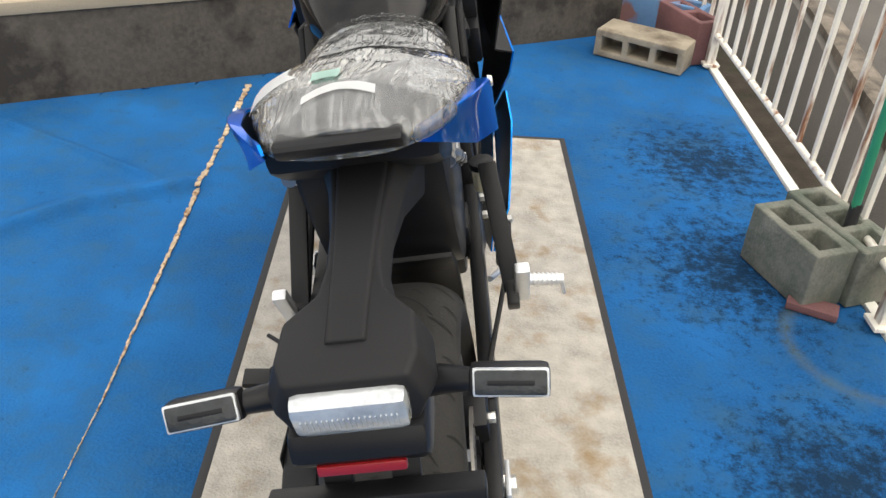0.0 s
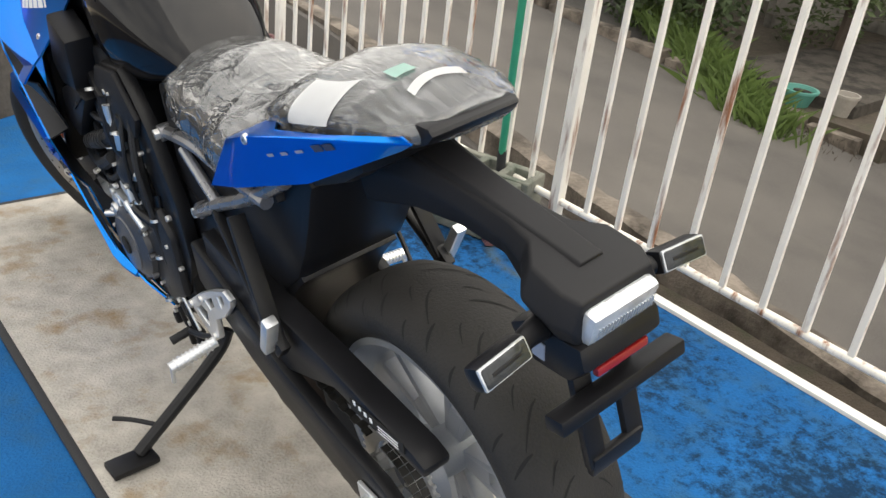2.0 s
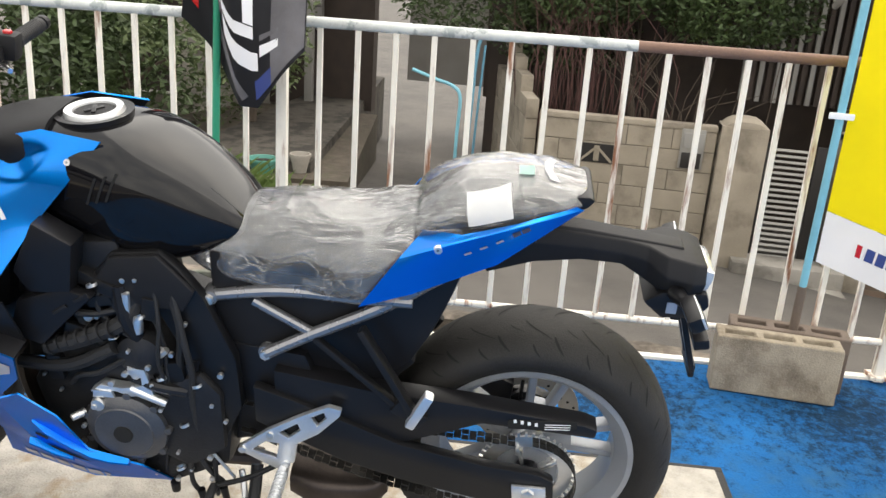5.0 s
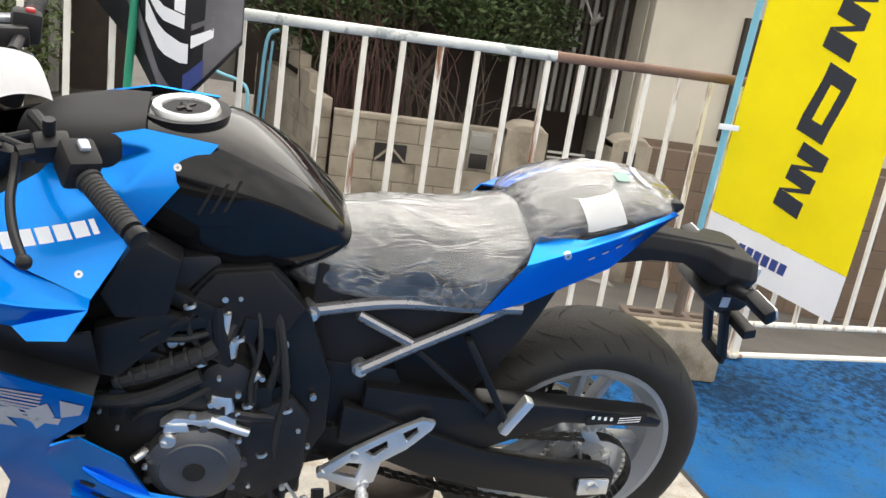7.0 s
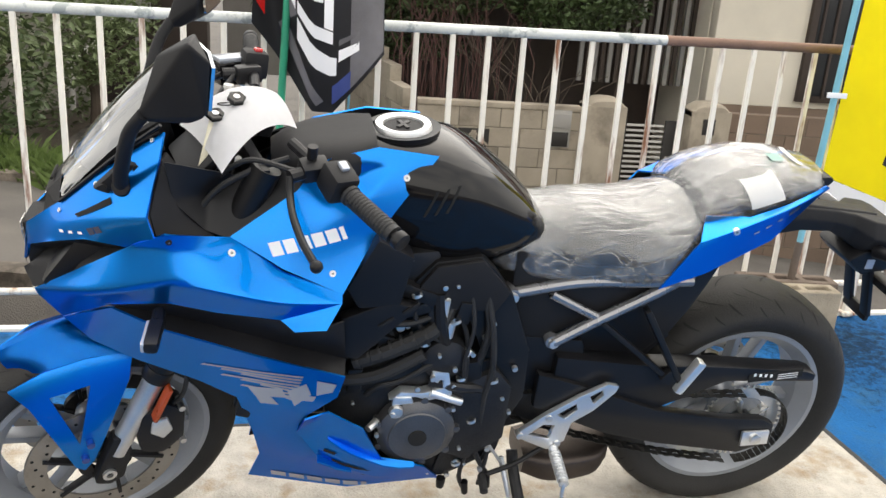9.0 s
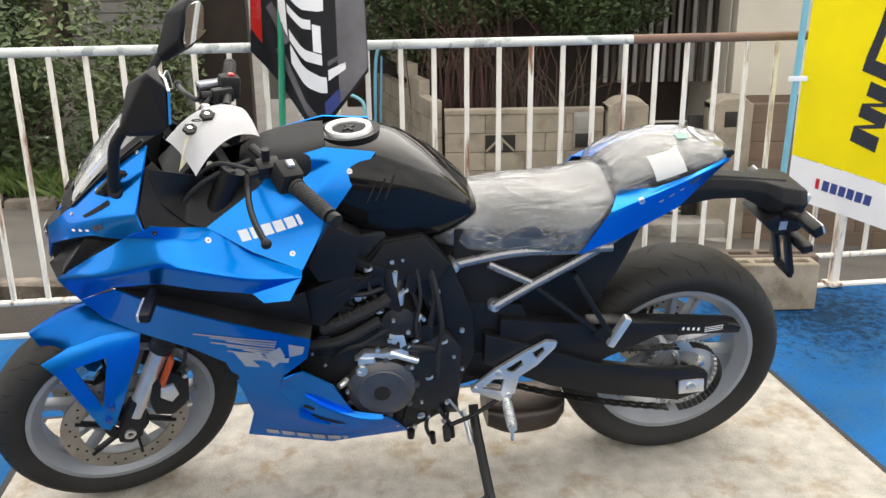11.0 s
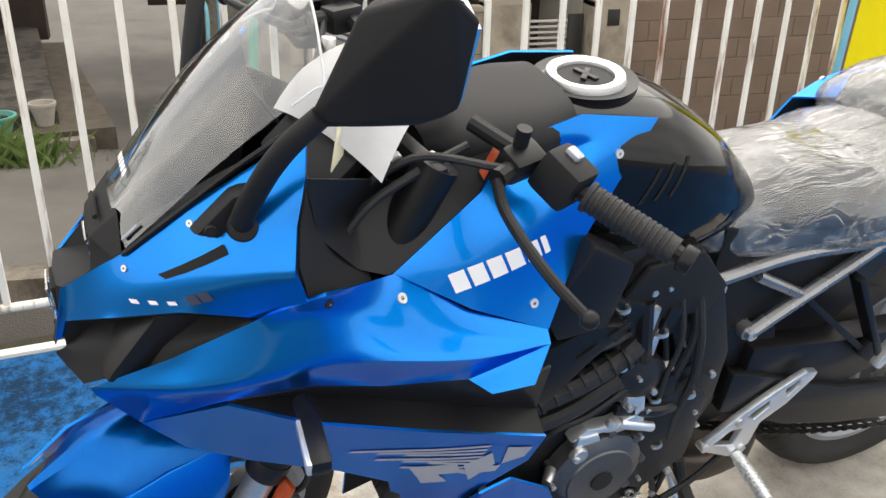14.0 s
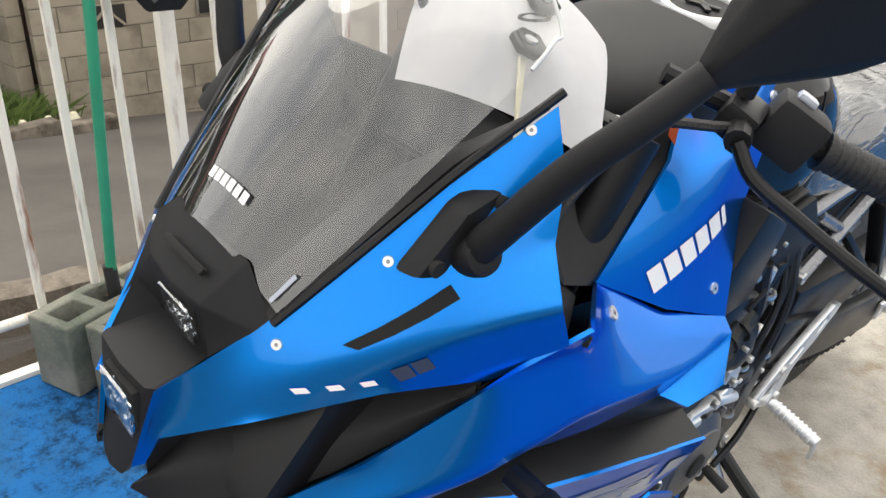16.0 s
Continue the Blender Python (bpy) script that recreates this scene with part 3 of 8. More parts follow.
# beige mat with its black edging
mat_thing = thing("floor_mat", "stained beige runner mat with a black rubber edge", "mat", pose(0.05, 1.633, 0.004, 0, 0, 6.1))
b = box((0.865, 2.40, 0.010), (0, 0, 0.006), bevel=0.003)
part("carpet_top", b, MAT, mat_thing)
for sx, sy, w, d in ((0.441, 0, 0.022, 2.444), (-0.441, 0, 0.022, 2.444), (0, 1.211, 0.859, 0.022), (0, -1.211, 0.859, 0.022)):
    part("edging", box((w, d, 0.008), (sx, sy, 0.0045), bevel=0.002), EDGING, mat_thing, "black rubber edging")

# white edge strip under the fence
L = 9.4
b = box((0.035, L, 0.03), (0, 0, 0), bevel=0.004)
ob = part("edge_trim", b, EDGEWHITE)
ob.matrix_world = pose(fence_x(0.0) + 0.012, 0.0, -0.004, 0, 0, FENCE_TURN)
tagged(ob, "white edge strip along the carpet", "trim", kind="structure")

# retaining wall with a cream coping and the raised lot behind it
mid = (WALL_LEFT + WALL_B) / 2 + wall_out * 0.09
long = (WALL_B - WALL_LEFT).length
turn = math.degrees(math.atan2(wall_way.y, wall_way.x))
ob = part("wall_north", box((long, 0.18, 1.0), (0, 0, -0.19), bevel=0.006), DARKCONCRETE)
ob.matrix_world = pose(mid.x, mid.y, 0, 0, 0, turn)
tagged(ob, "stained dark concrete retaining wall", "wall", kind="structure")
ob = part("coping", box((long, 0.2, 0.045), (0, 0.0, 0.333), bevel=0.008), CREAM)
ob.matrix_world = pose(mid.x, mid.y, 0, 0, 0, turn)
tagged(ob, "cream painted coping on the retaining wall", "coping", kind="structure")
far_l, far_r = WALL_LEFT + wall_out * 30, WALL_B + wall_out * 30
c = WALL_B + wall_out * 0.18
d = WALL_LEFT + wall_out * 0.18
ob = part("lot", flat([(c.x, c.y), (far_r.x + 8, far_r.y), (far_l.x, far_l.y), (d.x, d.y)], 0.10, 0.305), ASPHALT)
tagged(ob, "raised asphalt lot behind the retaining wall", "ground", kind="structure")

# ---- the street ----
# laid out about its own corner and then set back to its true distance
STREET = Matrix.Translation((-0.2225, 0.187, -0.074)) @ Matrix.Scale(0.89, 4)


def set_back(obs):
    for o in obs:
        o.matrix_basis = STREET @ o.matrix_basis


def road_z(x, y):
    z = -0.15 - 0.14 * (x - 1.9) + 0.09 * (y - 1.5)
    return max(-1.25, min(0.12, z))


def ground_z(x, y):
    if x < 1.8:
        return max(-1.2, min(0.02, -0.13 + 0.09 * (y - 1.5))) - (0.9 if x < 1.2 else 0.3)
    return road_z(x, y)


b = bmesh.new()
xs = [-300, -60, -20, -7, 0, 1.1, 1.5, 1.78] + [2 + 0.35 * k for k in range(30)] + [13, 16, 22, 40, 90, 300]
ys = [-300, -80, -30, -14] + [-9 + 0.5 * k for k in range(42)] + [14, 20, 40, 100, 300]
grid = [[b.verts.new((x, y, ground_z(x, y) + (0.006 * noise.noise((x, y, 0)) if 1.9 < x < 13 else 0))) for y in ys] for x in xs]
for i in range(len(xs) - 1):
    for j in range(len(ys) - 1):
        b.faces.new((grid[i][j], grid[i + 1][j], grid[i + 1][j + 1], grid[i][j + 1]))
set_back([tagged(part("ground", b, ASPHALT), "worn grey asphalt street sloping down beside the yard", "road", kind="structure")])

# strip of dirt and the rough kerb between yard and street
b = bmesh.new()
rows = []
for k in range(121):
    y = -6 + 11.2 * k / 120
    f = fence_x(y) + 0.035
    r = 0.012 * noise.noise((0, y * 5, 1))
    rows.append([b.verts.new((f - 0.02, y, -0.10 + r)), b.verts.new((f + 0.10, y, -0.115 + 2 * r)), b.verts.new((f + 0.24, y, -0.10 - r))])
for u, v in zip(rows, rows[1:]):
    for k in range(2):
        b.faces.new((u[k], u[k + 1], v[k + 1], v[k]))
bmesh.ops.solidify(b, geom=b.faces[:], thickness=0.05)
tagged(part("verge", b, DIRT), "gritty dirt strip below the fence", "verge", kind="structure")
b = bmesh.new()
rows = []
for k in range(161):
    y = -6 + 11.4 * k / 160
    f = fence_x(y) + 0.26 + 0.105 * max(0, y - 0.5) + 0.03 * noise.noise((0, y * 0.8, 5))
    r = 0.010 * noise.noise((0, y * 2.5, 9)) + 0.007 * noise.noise((4, y * 9, 9))
    top = -0.06 + 0.045 * max(-1.5, min(2.8, y - 1.5)) + r
    w = 0.11 + 0.02 * noise.noise((2, y * 3, 2))
    rows.append([b.verts.new(q) for q in ((f - 0.01, y, -0.3), (f, y, top - 0.012), (f + 0.03, y, top), (f + w, y, top - 0.01 + r), (f + w + 0.05, y, top - 0.05), (f + w + 0.12, y, -0.5))])
for u, v in zip(rows, rows[1:]):
    for k in range(5):
        b.faces.new((u[k], u[k + 1], v[k + 1], v[k]))
tagged(part("kerb", b, KERBSTONE, smooth=50), "crumbling rough concrete kerb by the street", "kerb", kind="structure")

# ---- fence ----
fence = thing("fence", "white painted steel railing with rust stains", "fence", pose(fence_x(0), 0, 0, 0, 0, FENCE_TURN))
stretch = math.hypot(1, 0.1075)
for y0, y1, m, lab in ((0.83, 4.23, RAILPAINT, "peeling grey-white top rail"), (-2.2, 0.83, RUST, "rusted brown top rail")):
    part("top_rail", rod((0, y0 * stretch, 1.092), (0, y1 * stretch, 1.092), 0.018, seg=16), m, fence, lab)
part("bottom_rail", rod((0, -2.2 * stretch, 0.147), (0, 4.23 * stretch, 0.147), 0.0125, seg=12), WHITEPAINT, fence)
bar_mesh = None
for k in range(-32, 18):
    y = 2.0014 + 0.1269 * k
    thick = k in (0, 14, -17)
    if thick:
        part("post", box((0.036, 0.036, 1.09), (0, y, 0.54), bevel=0.003), WHITEPAINT, fence)
        part("base_plate", box((0.07, 0.07, 0.012), (0, y, 0.018), bevel=0.002), WHITEPAINT, fence)
        continue
    if bar_mesh is None:
        ob = part("bar", box((0.014, 0.019, 0.935), (0, 0, 0), bevel=0.002, seg=1), WHITEPAINT, fence)
        bar_mesh = ob.data
    else:
        ob = new("bar", bar_mesh)
        ob.parent = fence
    ob.location = (0, y, 0.617)


# ---- concrete blocks ----
def hollow_block(name, length, depth, height, material, label, m, holes=3, group="loose concrete blocks"):
    t = thing(name, label, "block", m, group)
    b = bmesh.new()
    wall = 0.028
    step = (length - wall) / holes
    loops = [[(-length / 2, -depth / 2), (length / 2, -depth / 2), (length / 2, depth / 2), (-length / 2, depth / 2)]]
    for k in range(holes):
        x0, x1, y = -length / 2 + wall + k * step, -length / 2 + (k + 1) * step, depth / 2 - wall
        loops.append([(x0, -y), (x1, -y), (x1, y), (x0, y)])
    rims = []
    for loop in loops:
        vs = [b.verts.new((x, y, 0)) for x, y in loop]
        rims += [b.edges.new((vs[i], vs[(i + 1) % 4])) for i in range(4)]
    bmesh.ops.triangle_fill(b, use_beauty=True, edges=rims)
    g = bmesh.ops.extrude_face_region(b, geom=b.faces[:])
    bmesh.ops.translate(b, vec=(0, 0, height), verts=[v for v in g["geom"] if isinstance(v, bmesh.types.BMVert)])
    bmesh.ops.recalc_face_normals(b, faces=b.faces)
    bev(b, 0.007, 3, angle=50)
    for v in b.verts:
        v.co += 0.004 * noise.noise_vector(v.co * 16 + Vector((length * 40, depth * 30, holes)))
    part("body", b, material, t, smooth=40)
    return t


hollow_block("concrete_block", 0.27, 0.13, 0.175, BLOCK, "green-grey hollow concrete block standing on the carpet", pose(0.985, 2.17, 0.003, 0, 0, -65), 2)
hollow_block("concrete_block", 0.33, 0.13, 0.18, BLOCK, "green-grey hollow concrete block holding the green pole", pose(1.105, 2.235, 0.003, 0, 0, -66), 3)
hollow_block("concrete_block", 0.40, 0.10, 0.20, TANBLOCK, "tan hollow concrete block lying on the carpet edge", pose(1.192, 0.25, 0.003, 0, 0, 89), 3)
hollow_block("concrete_block", 0.39, 0.10, 0.20, BROWNBLOCK, "dark brown hollow concrete block under the yellow banner pole", pose(1.302, 0.20, 0.003, 0, 0, 87), 3)
hollow_block("concrete_block", 0.39, 0.115, 0.19, TANBLOCK, "tan concrete block lying on its side near the wall", pose(0.755, 3.86, 0.0605, 90, 0, -24), 3)
hollow_block("concrete_block", 0.39, 0.12, 0.19, BLUEBLOCK, "faded blue painted concrete block by the wall", pose(0.805, 4.06, 0.003, 0, 0, -27), 3)
hollow_block("concrete_block", 0.30, 0.12, 0.19, REDBLOCK, "dull red painted concrete block by the wall", pose(0.90, 3.90, 0.003, 0, 0, -62), 2)
tagged(part("brick_piece", box((0.13, 0.06, 0.022), (0, 0, 0.011), bevel=0.004), REDBLOCK), "reddish brick piece beside the concrete blocks", "brick")
bpy.data.objects["brick_piece"].matrix_world = pose(1.02, 2.035, 0.003, 0, 0, -20)


# ---- banners ----
CYAN_FOOT, CYAN_TOP = (1.30, 0.187, 0.0), Vector((-0.20, 0.03, 2.6))
green = thing("banner_pole", "green coated pole with a black foot standing in a concrete block", "pole", pose(1.115, 2.215, 0.0))
GREEN_TOP = (-0.10, -0.09, 1.75)
part("pole", rod((0, 0, 0.19), GREEN_TOP, 0.0125, seg=14), GREENPOLE, green)
part("foot", rod((0.006, -0.008, 0.01), (0, 0, 0.24), 0.016, seg=14), EDGING, green, "black rubber foot")

cyan = thing("banner_pole", "pale blue pole with a dark foot standing in a concrete block", "pole", pose(*CYAN_FOOT))
part("pole", rod(tuple(CYAN_TOP * 0.13), tuple(CYAN_TOP), 0.0125, seg=14), CYANPOLE, cyan)
part("foot", rod((0.0, 0.0, 0.01), tuple(CYAN_TOP * 0.14), 0.015, seg=14), BROWNBLOCK, cyan, "dark brown foot")
part("tie", box((0.008, 0.075, 0.02), tuple(CYAN_TOP * 0.362 + Vector((-0.014, 0.0, 0))), bevel=0.003), STICKER, cyan, "white plastic tie")
part("tie", box((0.008, 0.075, 0.02), tuple(CYAN_TOP * 0.66 + Vector((-0.014, 0.0, 0))), bevel=0.003), STICKER, cyan, "white plastic tie")


def cloth(u0, u1, v0, v1, place, nu=26, nv=40, thick=0.0012, bm=None):
    """A waving sheet: place(u, v) gives its points."""
    b = bmesh.new()
    g = [[b.verts.new(place(u0 + (u1 - u0) * i / nu, v0 + (v1 - v0) * j / nv)) for j in range(nv + 1)] for i in range(nu + 1)]
    for i in range(nu):
        for j in range(nv):
            b.faces.new((g[i][j], g[i + 1][j], g[i + 1][j + 1], g[i][j + 1]))
    bmesh.ops.solidify(b, geom=b.faces[:], thickness=thick)
    return joined(bm, b) if bm else b


def patch(quad, place, off=0.0035, n=6, bm=None):
    """A printed patch with four corners (u, v) that follows the cloth."""
    b = bm or bmesh.new()
    p0, p1, p2, p3 = quad
    g = []
    for i in range(n + 1):
        row = []
        for j in range(n + 1):
            s, t = i / n, j / n
            u = (p0[0] * (1 - s) + p1[0] * s) * (1 - t) + (p3[0] * (1 - s) + p2[0] * s) * t
            v = (p0[1] * (1 - s) + p1[1] * s) * (1 - t) + (p3[1] * (1 - s) + p2[1] * s) * t
            q = place(u, v)
            row.append(b.verts.new((q[0] - off, q[1], q[2])))
        g.append(row)
    for i in range(n):
        for j in range(n):
            b.faces.new((g[i][j], g[i + 1][j], g[i + 1][j + 1], g[i][j + 1]))
    return b


def yellow_place(u, v):
    """u runs out from the pole, v up it."""
    base = CYAN_TOP * ((0.46 + 1.45 * v) / 2.6)
    droop = 0.22 * u * (1 - v)
    return (base.x - 0.01 + 0.035 * math.sin(7 * u + 3 * v) * u / 0.5, base.y - 0.02 - u * 0.96, base.z - droop - 0.12 * u + 0.01 * math.sin(9 * v))


flag = thing("banner", "tall yellow advertising banner with a white lower band", "banner", pose(*CYAN_FOOT))
part("cloth", cloth(0, 0.6, 0.116, 1, yellow_place), YELLOW, flag, "yellow cloth")
part("lower_band", cloth(0, 0.6, 0.0, 0.115, yellow_place, nv=10), WHITECLOTH, flag, "white cloth band")
for k in range(4):
    v = 0.20 + 0.195 * k
    b = bmesh.new()
    bars = (((0.24, v), (0.35, v - 0.012), (0.358, v + 0.028), (0.248, v + 0.04)), ((0.278, v + 0.13), (0.386, v + 0.118), (0.394, v + 0.158), (0.286, v + 0.171)), ((0.248, v + 0.04), (0.285, v + 0.036), (0.312, v + 0.127), (0.278, v + 0.13)), ((0.325, v + 0.031), (0.358, v + 0.028), (0.386, v + 0.118), (0.352, v + 0.122)))
    if k % 2 == 0:
        bars = (((0.24, v), (0.35, v - 0.012), (0.356, v + 0.031), (0.247, v + 0.043)), ((0.257, v + 0.071), (0.366, v + 0.059), (0.372, v + 0.096), (0.264, v + 0.109)), ((0.274, v + 0.133), (0.383, v + 0.121), (0.39, v + 0.161), (0.282, v + 0.174)), ((0.247, v + 0.043), (0.28, v + 0.04), (0.366, v + 0.059), (0.335, v + 0.064)), ((0.264, v + 0.109), (0.297, v + 0.105), (0.383, v + 0.121), (0.35, v + 0.126)))
    for quad in bars:
        patch(quad, yellow_place, bm=b)
    part("print", b, BLACKCLOTH, flag, "black printed block")
for k in range(6):
    u = 0.15 + 0.038 * k
    part("small_print", patch(((u, 0.046), (u + 0.03, 0.046), (u + 0.034, 0.074), (u + 0.004, 0.074)), yellow_place), NAVYCLOTH, flag, "dark blue printed bar")
part("small_print", patch(((0.118, 0.046), (0.136, 0.046), (0.138, 0.074), (0.12, 0.074)), yellow_place), RED, flag, "red printed mark")


def black_place(u, v):
    """A banner bunched up on its pole: u out from the pole, v up."""
    x = GREEN_TOP[0] * (0.55 + 0.4 * v)
    fold = 0.045 * math.sin(16 * u + 4 * v) + 0.02 * math.sin(31 * u)
    lower = 0.82 + 1.5 * max(0.0, 0.17 - u) + 1.3 * max(0.0, u - 0.235)
    return (x - 0.03 + fold, 0.04 - 0.02 * v - u * (1.05 - 0.1 * v), lower + (1.75 - lower) * v)


drape = thing("banner", "black banner with white and grey print bunched on the green pole", "banner", pose(1.115, 2.215, 0.0))
part("cloth", cloth(-0.01, 0.385, 0, 1, black_place, nu=60), BLACKCLOTH, drape)
part("side_band", patch(((0.285, 0.02), (0.383, 0.02), (0.383, 1), (0.285, 1)), black_place, n=14), GREYCLOTH, drape, "grey printed band")
for quad, m, lab in (
    (((0.037, 0.30), (0.098, 0.22), (0.122, 0.27), (0.061, 0.36)), GREYCLOTH, "grey printed stripe"),
    (((0.122, 0.18), (0.244, 0.12), (0.244, 0.18), (0.122, 0.26)), WHITECLOTH, "white printed stripe"),
    (((0.061, 0.14), (0.183, 0.02), (0.207, 0.04), (0.085, 0.2)), GREYCLOTH, "grey printed stripe"),
    (((0.11, 0.45), (0.14, 0.45), (0.14, 0.85), (0.11, 0.85)), WHITECLOTH, "white printed outline"),
    (((0.14, 0.45), (0.244, 0.43), (0.244, 0.48), (0.14, 0.5)), WHITECLOTH, "white printed outline"),
    (((0.22, 0.48), (0.244, 0.48), (0.244, 0.68), (0.22, 0.68)), WHITECLOTH, "white printed outline"),
    (((0.14, 0.64), (0.244, 0.63), (0.244, 0.68), (0.14, 0.69)), WHITECLOTH, "white printed outline"),
    (((0.159, 0.8), (0.256, 0.78), (0.256, 0.84), (0.159, 0.86)), WHITECLOTH, "white printed outline"),
    (((-0.008, 0.12), (0.022, 0.10), (0.022, 0.55), (-0.008, 0.55)), RED, "red printed edge"),
    (((0.232, 0.03), (0.287, 0.02), (0.287, 0.085), (0.232, 0.095)), NAVYCLOTH, "dark blue label"),
    (((0.085, 0.30), (0.116, 0.28), (0.116, 0.46), (0.085, 0.46)), WHITECLOTH, "white printed outline"),
    (((0.122, 0.275), (0.232, 0.235), (0.232, 0.275), (0.122, 0.32)), WHITECLOTH, "white printed outline"),
    (((0.205, 0.29), (0.232, 0.28), (0.232, 0.38), (0.205, 0.39)), WHITECLOTH, "white printed outline"),
    (((0.122, 0.385), (0.201, 0.37), (0.201, 0.405), (0.122, 0.42)), WHITECLOTH, "white printed outline"),
    (((0.25, 0.16), (0.311, 0.13), (0.311, 0.16), (0.25, 0.20)), WHITECLOTH, "white printed stripe"),
    (((0.25, 0.215), (0.311, 0.185), (0.311, 0.20), (0.25, 0.235)), GREYCLOTH, "grey printed stripe"),
):
    part("print", patch(quad, black_place), m, drape, lab)


# ---- walls and houses across the street ----
before_street = set(bpy.data.objects)


def block_wall(name, label, start, end, base, top, thick=0.12, bw=0.40, bh=0.20, kind="structure", material=None, parts=True):
    """A wall of hollow blocks in rows, with recessed joints."""
    a, e = Vector((*start, 0)), Vector((*end, 0))
    way = (e - a).normalized()
    t = thing(name, label, "wall", Matrix.Translation((a.x, a.y, 0)) @ pose(0, 0, 0, 0, 0, math.degrees(math.atan2(way.y, way.x))), kind=kind)
    n = (e - a).length
    part("core", box((n - 0.01, thick - 0.016, top - base - 0.004), (n / 2, 0, (top + base) / 2 - 0.004)), MORTAR, t)
    rows = int(round((top - base) / bh))
    h = (top - base) / rows
    meshes = {}
    for r in range(rows):
        x = 0.0 if r % 2 == 0 else -bw / 2
        while x < n - 0.02:
            x0, x1 = max(0, x), min(n, x + bw)
            if x1 - x0 > 0.05:
                key = round(x1 - x0, 3)
                if key not in meshes:
                    ob = part("block", box((key - 0.007, thick, h - 0.007), (0, 0, 0), bevel=0.004, seg=1), material or BRICKWALL, t)
                    meshes[key] = ob.data
                else:
                    ob = new("block", meshes[key])
                    ob.parent = t
                ob.location = ((x0 + x1) / 2, 0, base + (r + 0.5) * h)
            x += bw
    return t


GX = 6.4
garden = block_wall("garden_wall", "weathered block garden wall with openwork vents", (GX, 1.38), (GX, -0.2), -1.05, 0.27)
part("cap", box((1.58, 0.14, 0.05), (0.79, 0, 0.293), bevel=0.008), BRICKWALL, garden)
for x in (0.55,):
    part("vent", box((0.30, 0.02, 0.17), (x, -0.062, -0.02)), DARKGATE, garden, "dark openwork vent")
    for s in (-1, 1):
        part("vent_bar", bar((x - 0.14 * s, -0.075, -0.095), (x + 0.0 * s, -0.075, 0.04), 0.02, 0.03, up=(0, 1, 0)), BRICKWALL, garden)
    part("vent_bar", box((0.05, 0.03, 0.14), (x, -0.07, -0.02), bevel=0.003), BRICKWALL, garden)
box_at = 1.38
part("letter_box", box((0.21, 0.06, 0.36), (box_at, -0.05, 0.10), bevel=0.006), GATEMETAL, garden, "grey metal letter box")
part("letter_flap", box((0.17, 0.015, 0.13), (box_at, -0.085, 0.18), bevel=0.004), SIDING, garden, "pale letter box flap")
part("letter_window", box((0.17, 0.012, 0.14), (box_at, -0.083, 0.0), bevel=0.003), DARKGATE, garden)

side_wall = block_wall("alley_wall", "weathered block wall rising along the alley", (GX + 0.05, 1.46), (GX + 3.4, 2.25), -1.1, 0.4)
for k in range(6):
    part("step", box((0.55, 0.12, 0.16), (0.75 + 0.5 * k, 0, 0.47 + 0.12 * k), bevel=0.01), BRICKWALL, side_wall)


def gate_post(y, label):
    t = thing("gate_post", label, "gate post", pose(GX, y, 0), "gate posts")
    b = box((0.30, 0.40, 1.50), (0, 0, -0.40), bevel=0.012)
    part("shaft", b, BRICKWALL, t)
    part("cap", moved(ring_loft(more_sections([(-0.20, 0.3, 0.35, 0.14, 0.4), (-0.1, 0.3, 0.43, 0.15, 0.4), (0.1, 0.3, 0.43, 0.15, 0.4), (0.20, 0.3, 0.35, 0.14, 0.4)], 3), 3.5, 16), pose(0, 0, -0.01)), BRICKWALL, t)
    return t


gate_post(-0.42, "rounded block gate post beside the letter box")
post = gate_post(-1.46, "rounded block gate post with a small dark plate")
part("plate", box((0.012, 0.12, 0.15), (-0.156, 0.02, 0.2), bevel=0.003), DARKGATE, post, "dark blank plate")
gate = thing("gate", "grey metal gate with horizontal louvres", "gate", pose(GX + 0.05, -0.94, -0.12))
for s in (-1, 1):
    part("stile", box((0.03, 0.04, 1.2), (0, s * 0.27, -0.27), bevel=0.003), DARKGATE, gate)
for k in range(22):
    part("slat", box((0.016, 0.42, 0.026), (0, 0.08, -0.82 + 0.052 * k), (0, 28, 0), bevel=0.003, seg=1), GATEMETAL, gate)
part("side_panel", box((0.02, 0.12, 1.2), (0, -0.2, -0.27), bevel=0.002), DARKGATE, gate)
steps = thing("gate_steps", "concrete steps up to the gate", "steps")
for k in range(3):
    part("step", box((0.34, 0.95 - 0.0 * k, 0.16), (GX - 0.75 + 0.3 * k, -0.95, -1.2 + 0.15 * k), bevel=0.01), CONCRETE, steps)
low = block_wall("low_wall", "brown block wall below the plastered house", (GX + 0.02, -1.68), (GX - 0.1, -5.8), -1.4, 0.33, material=BROWNWALL)

house = thing("house", "cream plastered house with dark timber slats over the entrance", "house", pose(0.95, -0.55, 0))
part("wall", box((0.2, 4.2, 3.2), (6.7, -3.45, 1.85), bevel=0.01), PLASTER, house, "cream plaster wall")
part("base", box((0.22, 4.2, 1.4), (6.68, -3.45, -0.45), bevel=0.01), BROWNWALL, house, "brown wall base")
part("entrance", box((0.2, 4.4, 4.4), (8.2, 0.6, 1.0)), TIMBER, house, "dark recessed entrance wall")
part("side_wall", box((1.4, 0.16, 4.4), (7.5, -1.42, 1.0), bevel=0.01), PLASTER, house)
for k in range(16):
    part("slat", box((0.04, 0.05, 1.75), (7.2, -1.32 + 0.085 * k, 1.22), bevel=0.004, seg=1), SIDING if k % 2 else TIMBER, house)
